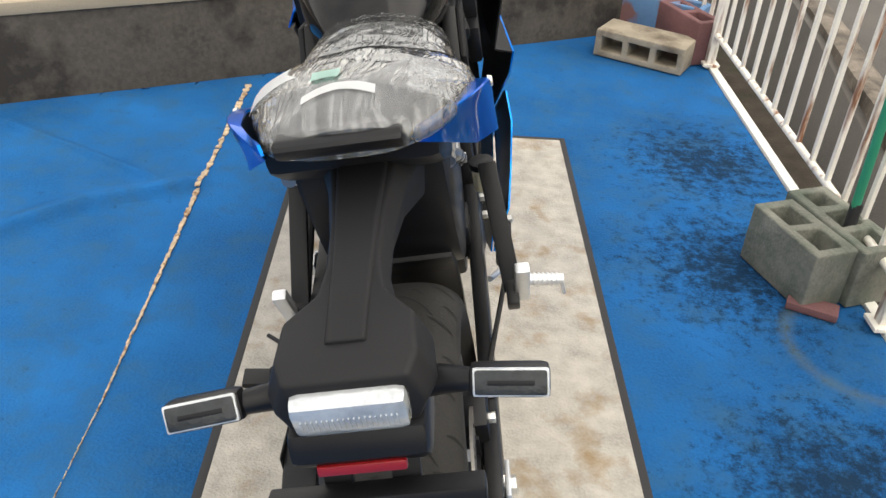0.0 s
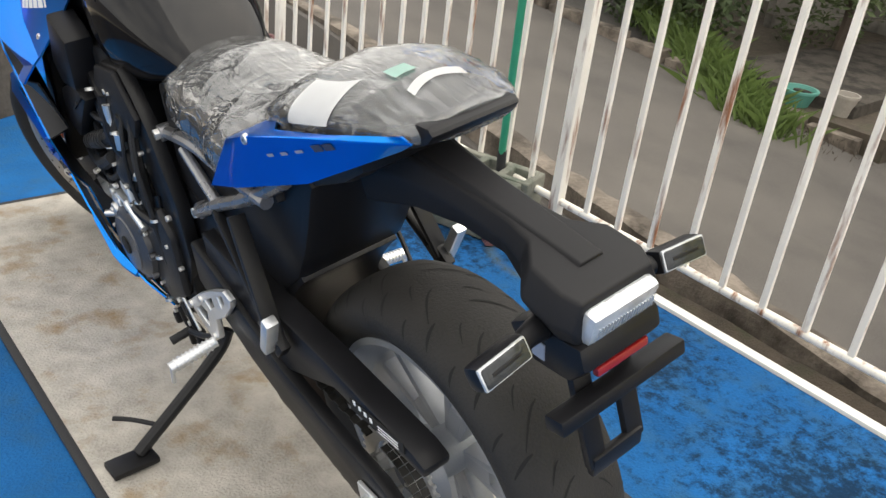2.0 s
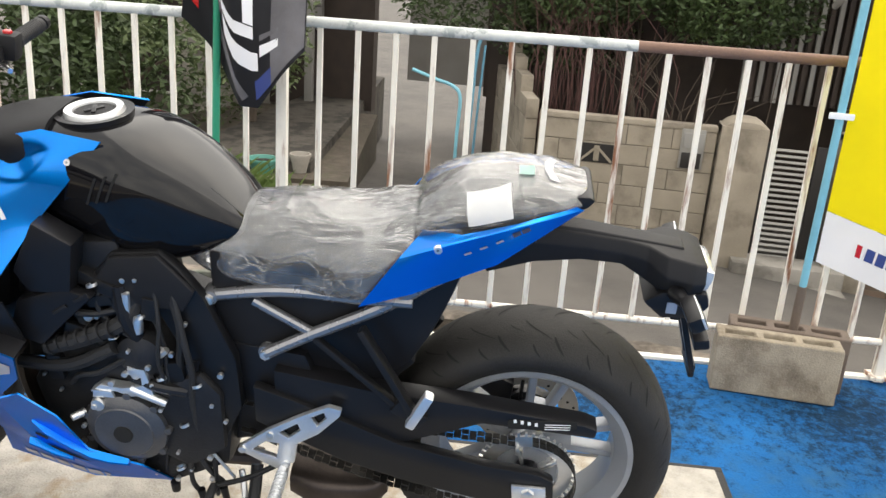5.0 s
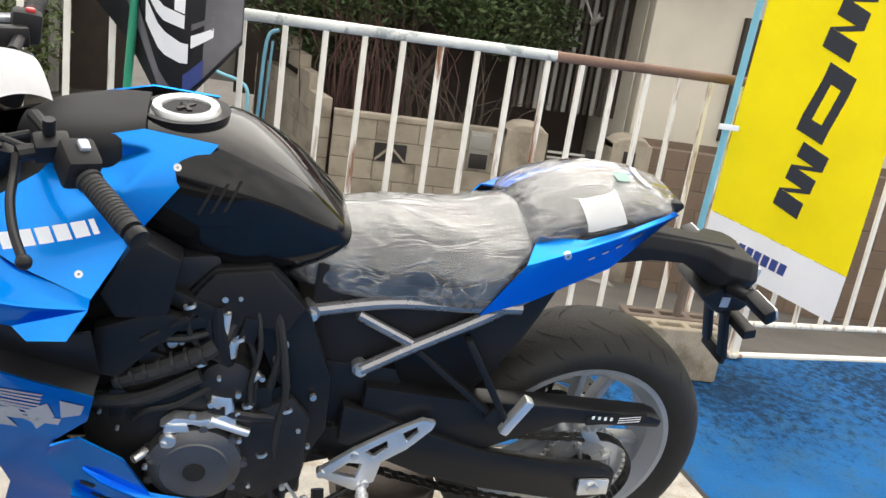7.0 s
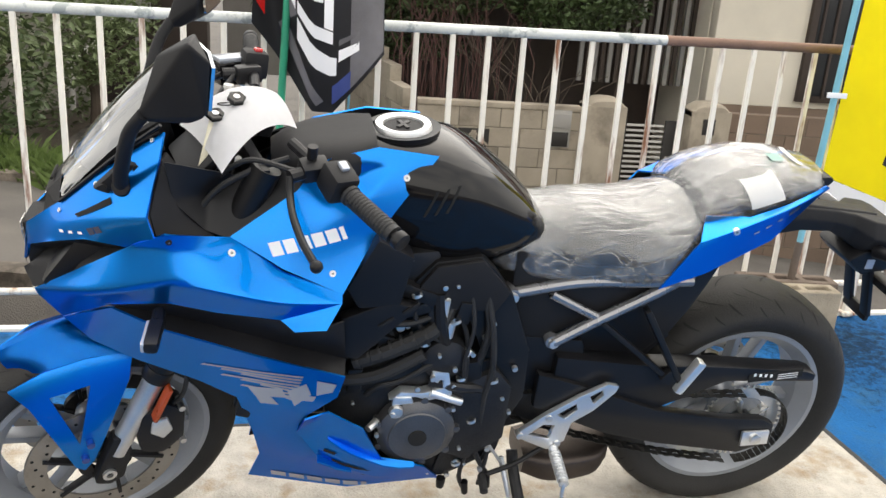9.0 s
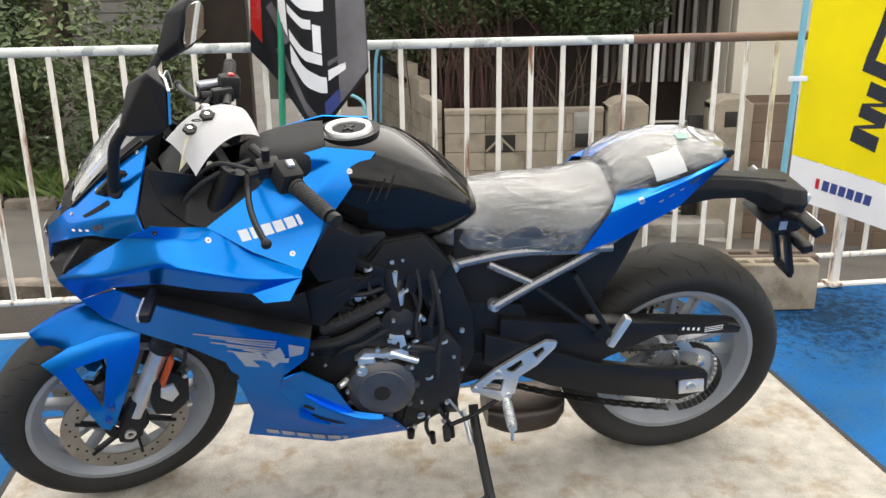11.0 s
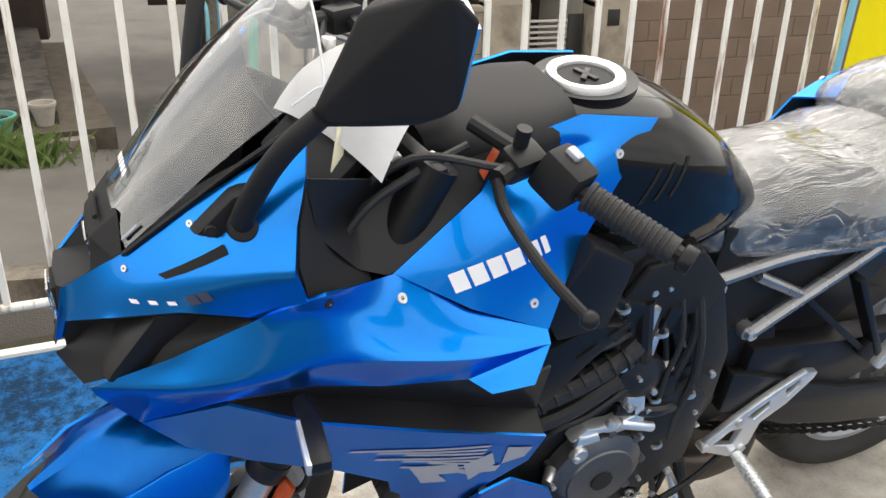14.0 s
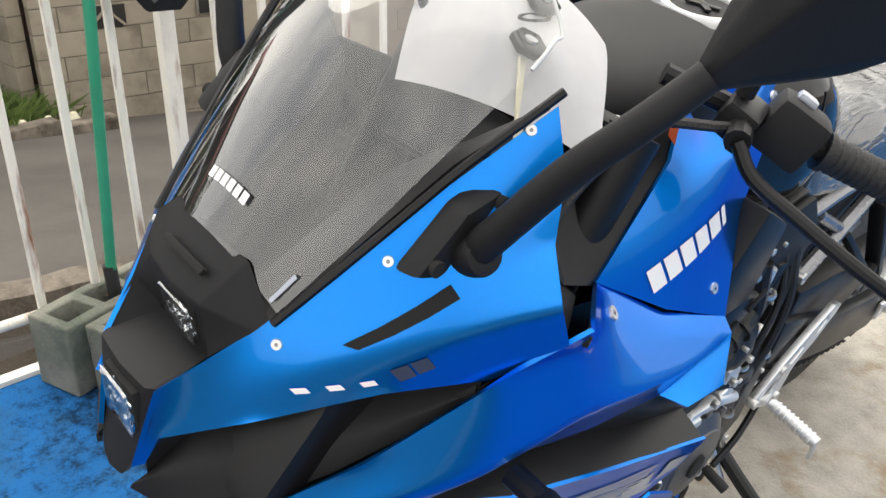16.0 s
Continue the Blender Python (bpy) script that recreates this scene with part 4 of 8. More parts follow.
part("canopy", box((1.3, 2.0, 0.12), (6.9, -0.55, 1.95), (0, 8, 0), bevel=0.01), SIDING, house, "pale entrance canopy")
part("eave", box((1.2, 6.4, 0.14), (6.5, -2.6, 2.25), (0, 12, 0), bevel=0.01), ROOFTILE, house, "faded red eave")
part("roof", box((3.6, 8.0, 0.16), (8.0, -1.8, 3.7), (0, -20, 0), bevel=0.01), ROOFTILE, house)
win = part("window", box((0.08, 1.15, 1.35), (6.57, -2.95, 1.0), bevel=0.004), TIMBER, house, "dark slatted window")
part("pane", box((0.02, 1.0, 1.2), (6.535, -2.95, 1.0)), GLASSDARK, win)
for k in range(7):
    part("window_bar", box((0.03, 0.03, 1.25), (6.515, -3.4 + 0.15 * k, 1.0), bevel=0.003, seg=1), TIMBER, win)
cam_thing = thing("security_camera", "white security camera under the canopy", "camera", pose(7.3, -1.2, 1.42, 0, 35, 20))
part("body", rod((-0.09, 0, 0), (0.07, 0, 0), 0.032, seg=16, bevel=0.006), SIDING, cam_thing)
part("lens", rod((-0.1, 0, 0), (-0.088, 0, 0), 0.024, seg=16), GLASSDARK, cam_thing, "dark lens")
part("arm", rod((0.05, 0, 0.02), (0.1, 0, 0.42), 0.012, seg=8), SIDING, cam_thing)

# dark neighbouring house up the street
far = thing("house", "old house with dark boards behind the shrubs", "house")
part("wall", box((0.2, 5.2, 4.0), (9.5, 6.4, 1.6)), TIMBER, far, "dark board wall")
part("siding", box((0.1, 1.5, 1.0), (9.3, 5.2, 1.1), bevel=0.01), SIDING, far, "pale clapboard panel")
for k in range(7):
    part("board", box((0.04, 1.52, 0.13), (9.23, 5.2, 0.68 + 0.14 * k), (0, 6, 0), bevel=0.004, seg=1), SIDING, far)
part("window", box((0.06, 1.2, 0.9), (9.36, 7.3, 1.2), bevel=0.01), GLASSDARK, far)
part("post", box((0.12, 0.12, 3.4), (8.9, 6.1, 1.0), bevel=0.01), BROWNWALL, far)
part("post", box((0.1, 0.1, 3.4), (8.95, 4.5, 1.0), bevel=0.01), SIDING, far)
part("roof", box((3.0, 6.4, 0.18), (9.9, 6.2, 3.4), (0, -18, 0)), ROOFTILE, far)
part("shed_wall", box((0.16, 3.0, 2.6), (12.8, 2.6, 0.9)), SIDING, far, "grey wall at the end of the alley")
part("door_panel", box((0.06, 0.8, 1.9), (12.7, 2.4, 0.4), bevel=0.01), TIMBER, far)

terrace = block_wall("terrace_wall", "grey rendered terrace wall beside the alley", (7.7, 5.7), (11.6, 4.7), -1.2, 0.75, bw=0.9, bh=0.3, material=CONCRETE)
ledge = flat([(5.75, 3.35), (5.5, 4.6), (11.8, 4.8), (11.8, 4.25)], -1.2, -0.26, 0.02)
tagged(part("alley_ledge", ledge, DARKCONCRETE), "stained concrete ledge beside the alley", "ledge", kind="structure")
pipe = thing("drain_pipe", "white plastic drain pipe along the terrace wall", "pipe")
part("pipe", hose([(9.9, 5.0, 0.52), (9.1, 5.12, 0.3), (8.66, 5.2, 0.2), (8.58, 5.2, 0.1), (8.56, 5.2, -0.5)], 0.035, res=5), PIPEWHITE, pipe)

hoop = thing("pipe_hoop", "pale blue bent pipes standing at the alley corner", "pipe frame")
part("pipe", hose([(6.68, 2.19, -0.85), (6.68, 2.19, -0.1), (6.68, 2.18, 0.30), (6.69, 2.26, 0.41), (6.68, 2.42, 0.46), (6.66, 2.66, 0.54)], 0.017), CYANPOLE, hoop)
part("pipe", hose([(6.72, 2.12, -0.85), (6.74, 2.08, 0.1), (6.76, 2.05, 0.80), (6.78, 1.95, 0.92)], 0.017), PIPEBLUE, hoop)
part("pipe", hose([(6.84, 2.06, -0.85), (6.85, 2.03, 0.1), (6.86, 2.00, 0.80)], 0.012), PIPEBLUE, hoop)


# ---- plants ----
def leaves(centre, size, count, leaf, seed, low=0.0, lumps=7):
    """A crown of many small leaves in uneven clumps."""
    rnd = random.Random(seed)
    hubs = [Vector([rnd.gauss(0, 0.42) * s for s in size]) for _ in range(lumps)]
    verts, faces = [], []
    for _ in range(count):
        h = rnd.choice(hubs)
        d = Vector([rnd.gauss(0, 1) for _ in range(3)]).normalized() * rnd.uniform(0.3, 1.0) ** 0.5
        p = Vector(centre) + h + Vector([d[i] * size[i] * 0.5 for i in range(3)])
        if p.z < low:
            continue
        t = Euler([rnd.uniform(-1.2, 1.2), rnd.uniform(-1.2, 1.2), rnd.uniform(0, 6.28)]).to_matrix()
        k, s = len(verts), leaf * rnd.uniform(0.6, 1.3)
        for q in ((0, -1, 0), (0.42, 0, 0.12), (0, 1, 0), (-0.42, 0, 0.12)):
            verts.append(p + t @ Vector(q) * s)
        faces.append((k, k + 1, k + 2, k + 3))
    mesh = bpy.data.meshes.new("leaves")
    mesh.from_pydata(verts, [], faces)
    return mesh


def tree(name, label, at, trunk_h, crown, size, count, leaf, seed, material=None, category="tree", limbs=5, low=-9.0):
    t = thing(name, label, category, pose(*at))
    rnd = random.Random(seed)
    b = hose([(0, 0, -0.3), (0.03, -0.02, trunk_h * 0.5), (-0.02, 0.05, trunk_h)], 0.07, seg=9, taper=0.035)
    for k in range(limbs):
        a = 6.28 * k / limbs + rnd.uniform(-0.4, 0.4)
        e = (crown[0] + size[0] * 0.4 * math.cos(a), crown[1] + size[1] * 0.4 * math.sin(a), crown[2] + size[2] * rnd.uniform(-0.2, 0.35))
        z = trunk_h * rnd.uniform(0.6, 1)
        hose([(0, 0, z), (e[0] * 0.5, e[1] * 0.5, (z + e[2]) / 2 + 0.06), e], 0.028, seg=6, res=4, bm=b, taper=0.008)
    part("trunk", b, BARK, t)
    ob = new("crown", leaves(crown, size, count, leaf, seed, low))
    ob.data.materials.append(material or LEAF)
    ob.parent = t
    return t


tree("tree", "clipped broadleaf garden tree behind the block wall", (7.9, 0.55, -0.45), 1.0, (0, 0, 1.75), (1.0, 1.7, 0.85), 12000, 0.04, 11)
tree("tree", "broadleaf garden tree behind the block wall", (8.3, 1.6, 0.2), 1.0, (0, 0, 1.9), (1.0, 1.5, 1.1), 5500, 0.045, 12)
tree("shrub", "leafy evergreen shrub beside the street", (6.1, 5.3, -0.4), 0.6, (0, 0, 0.85), (1.0, 1.0, 1.3), 5500, 0.05, 13, category="shrub")
tree("shrub", "leafy evergreen shrub beside the street", (6.6, 6.6, -0.3), 0.9, (0, 0, 1.5), (1.3, 1.3, 1.6), 6000, 0.055, 14, category="shrub")
tree("shrub", "low green shrub on the terrace", (7.3, 4.6, -0.2), 0.5, (0, 0, 0.8), (1.2, 0.9, 1.0), 3800, 0.045, 15, LEAFPALE, "shrub")
tree("hedge", "dark hedge along the far side of the street", (7.0, 9.0, -0.2), 0.8, (0, 0, 1.2), (1.6, 3.2, 1.8), 8000, 0.06, 16, category="hedge")


def twigs(name, label, at, height, count, seed, material):
    rnd = random.Random(seed)
    b = bmesh.new()
    for _ in range(count):
        x, y = rnd.gauss(0, 0.12), rnd.gauss(0, 0.35)
        hose([(x, y, 0), (x + rnd.gauss(0, 0.08), y + rnd.gauss(0, 0.1), height * 0.5), (x + rnd.gauss(0, 0.2), y + rnd.gauss(0, 0.25), height * rnd.uniform(0.7, 1.1))], 0.009, seg=5, res=3, bm=b, taper=0.003)
    t = thing(name, label, "shrub", pose(*at))
    tagged(part("stem", b, material, t), kind="stuff")
    return t


twigs("bare_shrub", "bare reddish shrub behind the block wall", (7.3, 1.05, -0.3), 1.8, 60, 3, TWIG)
twigs("bare_shrub", "bare grey shrub behind the block wall", (7.1, 0.2, -0.3), 1.2, 26, 5, BARK)


def tufts(name, label, spots, count, height, seed, material):
    """Grass blades and small weeds in clumps."""
    rnd = random.Random(seed)
    verts, faces = [], []
    for _ in range(count):
        x, y, z, r = rnd.choice(spots)
        px, py = x + rnd.gauss(0, r * 0.5), y + rnd.gauss(0, r)
        h, a = height * rnd.uniform(0.4, 1.2), rnd.uniform(0, 6.28)
        lx, ly = rnd.gauss(0, 0.5) * h, rnd.gauss(0, 0.5) * h
        w = 0.0035 + 0.02 * height * 0.4
        k = len(verts)
        dx, dy = math.cos(a) * w, math.sin(a) * w
        verts += [(px - dx, py - dy, z), (px + dx, py + dy, z), (px + dx * 0.7 + lx * 0.4, py + dy * 0.7 + ly * 0.4, z + h * 0.6), (px + lx, py + ly, z + h)]
        faces.append((k, k + 1, k + 2, k + 3))
    mesh = bpy.data.meshes.new(name)
    mesh.from_pydata(verts, [], faces)
    mesh.materials.append(material)
    return tagged(new(name, mesh), label, "plants", kind="stuff")


verge_spots = [(fence_x(y) + 0.13, y, -0.11, 0.12) for y in (0.9, 1.15, 1.5, 1.62, 0.4, 2.6, 3.1, -0.2)]
tufts("verge_grass", "sparse green grass on the dirt strip", verge_spots, 1800, 0.06, 21, GRASS)
street_spots = [(4.9 + 0.12 * k, 3.55 + 0.24 * k, road_z(5.0, 3.6 + 0.24 * k) - 0.03, 0.16) for k in range(9)]
tufts("street_grass", "clumps of green grass along the far street edge", street_spots, 2600, 0.22, 22, GRASS)
corner_spots = [(6.05 + 0.1 * k, 1.95 - 0.09 * k, -0.80, 0.16) for k in range(6)]
tufts("corner_weeds", "broad green weeds at the foot of the block wall", corner_spots, 1100, 0.26, 23, GRASS)
tufts("dry_litter", "dry leaves and litter along the far street edge", [(5.25 + 0.03 * k, 3.2 + 0.3 * k, -0.46 + 0.02 * k, 0.2) for k in range(8)], 500, 0.05, 24, DIRT)

# kerb stones along the far side of the street
b = bmesh.new()
for k in range(16):
    y = 1.2 + 0.42 * k
    x = 5.85 - 0.20 * max(0, y - 1.5)
    if 2.1 < y < 2.9:
        continue
    box((0.15, 0.40, 0.14), (x, y, road_z(x, y) + 0.02), (0, 0, 11), bevel=0.015, bm=b)
tagged(part("far_kerb", b, KERBSTONE), "rough concrete kerb on the far side of the street", "kerb", kind="structure")
soil = flat([(5.58, 2.95), (4.75, 7.8), (9.0, 7.8), (9.0, 3.6)], -1.2, -0.36)
tagged(part("planting_bed", soil, DIRT), "dirt planting bed across the street", "bed", kind="structure")
soil = flat([(5.88, 0.85), (5.84, 1.75), (6.6, 2.45), (6.9, 2.3), (6.9, 0.85)], -1.4, -0.80)
tagged(part("corner_bed", soil, DIRT), "dirt bed at the alley corner", "bed", kind="structure")


def pot(at, r, h, material, label):
    t = thing("flowerpot", label, "pot", pose(*at))
    part("body", lathe([(0, r * 0.7), (h * 0.86, r), (h * 0.86, r * 1.1), (h, r * 1.1), (h, r * 0.95), (h * 0.8, r * 0.9), (0.01, r * 0.6)], axis=(0, 0, 1), seg=20), material, t)


pot((5.75, 3.45, -0.36), 0.09, 0.17, TERRACOTTA, "pale weathered flowerpot on the planting bed")
pot((5.6, 3.75, -0.36), 0.13, 0.13, TEALPOT, "teal plastic basin on the planting bed")
for k in range(3):
    t = thing("plastic_bottle", "ivory plastic bottle standing in the corner bed", "bottle", pose(5.98, 1.63 - 0.18 * k, -0.80), "bottles in the bed")
    part("body", lathe([(0, 0.045), (0.02, 0.052), (0.12, 0.05), (0.17, 0.03), (0.19, 0.02)], axis=(0, 0, 1), seg=16, closed=False), IVORY, t)


set_back([o for o in bpy.data.objects if o not in before_street and o.parent is None])


# ---- the motorcycle: x to its right, y ahead, z up, from the ground under the rear axle ----
bike = thing("motorcycle", "blue and black sports motorcycle on its side stand, seats wrapped", "motorcycle", pose(0.140, 1.0, 0.0092, 0, -11.19, 6.36))
REAR, FRONT = Vector((0, 0, 0.3165)), Vector((0, 1.485, 0.304))
rake = Vector((0, -math.sin(radians(25)), math.cos(radians(25))))
head = Vector((0, 1.585, 0))
STEER = Matrix.Translation(head) @ Matrix.Rotation(radians(20.5), 4, rake) @ Matrix.Translation(-head)


def mid_x(y):
    """Where the centre line lies across: the tail swings a little to the right of the steering head."""
    return 0.0235 - 0.0155 * y


def world_in_bike(x, y, z):
    return tuple(pose(0.140, 1.0, 0.0092, 0, -11.19, 6.36).inverted() @ Vector((x, y, z)))


def decal(polys, lay, bm=None):
    b = bm or bmesh.new()
    for poly in polys:
        b.faces.new([b.verts.new(lay(y, z)) for y, z in poly])
    return b


# wheels
def tyre_profile(w, side, crown):
    pts = [(w * 0.73, 0.226), (w * 0.95, 0.226 + side * 0.28), (w, 0.226 + side * 0.52), (w * 0.9, 0.226 + side * 0.73), (w * 0.64, crown - side * 0.09), (w * 0.33, crown - side * 0.022), (0, crown)]
    line = smooth_line([(x, r, 0) for x, r in pts], 3)
    outer = [(v.x, v.y) for v in line]
    return outer + [(-x, r) for x, r in outer[-2::-1]]


def wheel(name, at, m, w, side, crown, rim_w, spokes, label):
    hub = part(name, lathe([(-rim_w - 0.012, 0.02), (-rim_w - 0.012, 0.034), (-0.03, 0.042), (0.03, 0.042), (rim_w + 0.012, 0.034), (rim_w + 0.012, 0.02)], axis=(1, 0, 0), seg=28), RIMGREY, bike, label)
    hub.matrix_basis = m @ Matrix.Translation(at)
    part("tyre", lathe(tyre_profile(w, side, crown), seg=96), RUBBER, hub, "black tyre with curved grooves")
    r = rim_w
    part("rim", lathe([(-r, 0.229), (-r + 0.008, 0.229), (-r + 0.014, 0.212), (-r * 0.4, 0.198), (r * 0.4, 0.198), (r - 0.014, 0.212), (r - 0.008, 0.229), (r, 0.229), (r, 0.217), (r * 0.55, 0.190), (-r * 0.55, 0.190), (-r, 0.217)], seg=80), RIMGREY, hub)
    one = None
    for k in range(spokes):
        a = 360.0 * k / spokes
        if one is None:
            b = bmesh.new()
            for s in (-1, 1):
                bar((0, 0.010 * s, 0.035), (0, 0.040 * s, 0.196), 0.034, 0.017, bm=b, bevel=0.004, up=(0, 1, 0))
            bar((0, 0, 0.03), (0, 0, 0.10), 0.036, 0.03, bm=b, bevel=0.005, up=(0, 1, 0))
            ob = part("spoke", b, RIMGREY, hub)
            one = ob.data
        else:
            ob = new("spoke", one)
            ob.parent = hub
        ob.rotation_euler = (radians(a + 12), 0, 0)
    # tread grooves follow the crown: flat strips, the shade put into their black
    g = bmesh.new()
    prof = tyre_profile(w, side, crown)
    half = prof[: len(prof) // 2 + 1]

    def skin(u, a):
        """u from the middle (0) to the shoulder (1), a round the wheel."""
        i = (1 - abs(u)) * (len(half) - 1)
        k = min(int(i), len(half) - 2)
        f = i - k
        x = half[k][0] + (half[k + 1][0] - half[k][0]) * f
        q = half[k][1] + (half[k + 1][1] - half[k][1]) * f + 0.0009
        return Vector((math.copysign(x, u) if u else 0.0, q * math.cos(a), q * math.sin(a)))

    step = 2 * math.pi / 17
    for k in range(17):
        for u0, u1, a0, a1, th in ((0.06, 0.34, 0.00, 0.17, 0.010), (0.30, 0.52, 0.19, 0.26, 0.012), (0.42, 0.60, 0.05, 0.10, 0.010), (0.14, 0.26, 0.27, 0.36, 0.008)):
            for s in (-1, 1):
                prev = None
                for j in range(6):
                    t = j / 5
                    u, a = (u0 + (u1 - u0) * t) * s, k * step + (a0 + (a1 - a0) * t**1.5) * 1.0 + (step / 2 if s > 0 else 0)
                    wd = th * math.sin(math.pi * (0.12 + 0.76 * t)) * 0.9
                    row = [g.verts.new(skin(u, a - wd)), g.verts.new(skin(u, a + wd))]
                    if prev:
                        g.faces.new((prev[0], prev[1], row[1], row[0]))
                    prev = row
    tagged(part("tread_groove", g, GROOVE, hub), kind="stuff")
    return hub


def brake_disc(hub, x, outer, inner, label):
    part("brake_disc", lathe([(x - 0.0025, inner), (x - 0.0025, outer), (x + 0.0025, outer), (x + 0.0025, inner)], seg=64), DISC, hub, label)
    b = bmesh.new()
    for k in range(6):
        a = 2 * math.pi * k / 6
        bar((x, 0.035 * math.cos(a), 0.035 * math.sin(a)), (x, (inner + 0.012) * math.cos(a + 0.35), (inner + 0.012) * math.sin(a + 0.35)), 0.008, 0.016, bm=b, up=(1, 0, 0))
    lathe([(x - 0.006, 0.03), (x - 0.006, 0.055), (x + 0.006, 0.055), (x + 0.006, 0.03)], seg=28, bm=b)
    tagged(part("disc_carrier", b, SATIN, hub), kind="stuff")
    # solid black pegs give the drilled holes their shade by colour
    b = bmesh.new()
    for k in range(36):
        a, r = 2 * math.pi * k / 36, inner + (outer - inner) * (0.25, 0.5, 0.75)[k % 3]
        rod((x - 0.0031, r * math.cos(a), r * math.sin(a)), (x + 0.0031, r * math.cos(a), r * math.sin(a)), 0.0035, seg=8, bm=b)
    tagged(part("disc_hole", b, GROOVE, hub), kind="stuff")


rear_hub = wheel("rear_wheel", REAR + Vector((mid_x(0.0), 0, 0)), Matrix(), 0.092, 0.089, 0.315, 0.072, 5, "light grey rear wheel")
brake_disc(rear_hub, 0.088, 0.12, 0.075, "rear brake disc")
front_hub = wheel("front_wheel", FRONT, STEER, 0.061, 0.074, 0.300, 0.050, 5, "light grey front wheel turned to the left")
brake_disc(front_hub, -0.078, 0.155, 0.112, "drilled front brake disc")
brake_disc(front_hub, 0.078, 0.155, 0.112, "drilled front brake disc")

# sprocket and chain
b = lathe([(-0.118, 0.07), (-0.118, 0.098), (-0.112, 0.098), (-0.112, 0.07)], seg=40)
for k in range(42):
    a = 2 * math.pi * k / 42
    bar((-0.115, 0.096 * math.cos(a), 0.096 * math.sin(a)), (-0.115, 0.106 * math.cos(a), 0.106 * math.sin(a)), 0.005, 0.006, bm=b, bevel=0, up=(1, 0, 0))
for k in range(5):
    a = 2 * math.pi * k / 5
    bar((-0.115, 0.03 * math.cos(a), 0.03 * math.sin(a)), (-0.115, 0.075 * math.cos(a), 0.075 * math.sin(a)), 0.006, 0.028, bm=b, up=(1, 0, 0))
    rod((-0.125, 0.06 * math.cos(a), 0.06 * math.sin(a)), (-0.11, 0.06 * math.cos(a), 0.06 * math.sin(a)), 0.009, seg=6, bm=b)
part("sprocket", b, STEEL, rear_hub, "bright steel sprocket")
part("cush_drive", lathe([(-0.11, 0.03), (-0.11, 0.066), (-0.075, 0.075), (-0.06, 0.03)], seg=30), RIMGREY, rear_hub)


def chain_run(p, q, r0):
    b = bmesh.new()
    p, q = Vector(p), Vector(q)
    n = int((q - p).length / 0.0158)
    for k in range(n):
        c, d = p.lerp(q, k / n), p.lerp(q, (k + 0.92) / n)
        c.z -= r0 * math.sin(math.pi * k / n)
        d.z -= r0 * math.sin(math.pi * (k + 0.92) / n)
        for s in (-1, 1):
            o = Vector((s * (0.006 if k % 2 else 0.0085), 0, 0))
            bar(c + o, d + o, 0.0022, 0.0125, bm=b, bevel=0, up=(1, 0, 0))
    return b


part("chain_top", chain_run((-0.115, 0.03, 0.418), (-0.115, 0.60, 0.455), 0.004), CHAIN, bike, "oiled drive chain")
part("chain_bottom", chain_run((-0.115, 0.03, 0.215), (-0.115, 0.60, 0.385), 0.02), CHAIN, bike, "oiled drive chain")
b = bmesh.new()
for k in range(22):
    a0, a1 = (math.radians(93 + 8.1 * j) for j in (k, k + 0.9))
    for s in (-1, 1):
        o = Vector((-0.115 + s * 0.007, 0, 0.3165))
        bar(o + Vector((0, 0.104 * math.cos(a0), 0.104 * math.sin(a0))), o + Vector((0, 0.104 * math.cos(a1), 0.104 * math.sin(a1))), 0.0022, 0.0125, bm=b, bevel=0, up=(1, 0, 0))
part("chain_wrap", b, CHAIN, bike)

# swingarm
arm = [(0.56, 0.52), (0.47, 0.49), (0.26, 0.405), (0.09, 0.372), (-0.02, 0.362), (-0.055, 0.345), (-0.06, 0.29), (0.02, 0.262), (0.24, 0.305), (0.38, 0.345), (0.56, 0.43)]
swing = part("swingarm", slab(arm, -0.148, -0.122, 0.007), FRAME, bike)
part("swingarm_far", slab(arm, 0.122, 0.148, 0.007), FRAME, bike)
part("cross_brace", box((0.26, 0.10, 0.07), (0, 0.47, 0.475), bevel=0.015), FRAME, bike)
for s in (-1, 1):
    plate = part("axle_block", slab([(0.03, 0.335), (-0.04, 0.335), (-0.045, 0.295), (0.025, 0.292)], s * 0.15, s * 0.158, 0.002), ALLOY, bike, "silver chain adjuster plate")
    part("axle_nut", rod((s * 0.157, -0.005, 0.3165), (s * 0.166, -0.005, 0.3165), 0.015, seg=6, bevel=0.001), STEEL, plate)
    part("adjuster_bolt", rod((s * 0.14, 0.02, 0.315), (s * 0.14, 0.075, 0.322), 0.004, seg=8), STEEL, plate)
guard = part("chain_guard", slab([(0.52, 0.555), (0.31, 0.525), (0.13, 0.515), (-0.10, 0.492), (-0.128, 0.482), (-0.125, 0.462), (0.10, 0.472), (0.17, 0.440), (0.25, 0.405), (0.34, 0.405), (0.52, 0.43)], -0.136, -0.088, 0.006), SATIN, bike)
lab = bmesh.new()
box((0.002, 0.135, 0.021), (-0.1375, -0.018, 0.486), (-5.5, 0, 0), bm=lab)
sticker = part("warning_label", lab, GROOVE, guard, "black warning label with white print")
b = bmesh.new()
for k in range(3):
    box((0.001, 0.05, 0.0014), (-0.139, -0.048, 0.4795 + 0.0058 * k), (-5.5, 0, 0), bm=b)
for k in range(4):
    box((0.001, 0.006, 0.008), (-0.139, 0.036 - 0.014 * k, 0.4905 - 0.0013 * k), (-5.5, 0, 0), bm=b)
part("label_print", b, STICKER, guard)

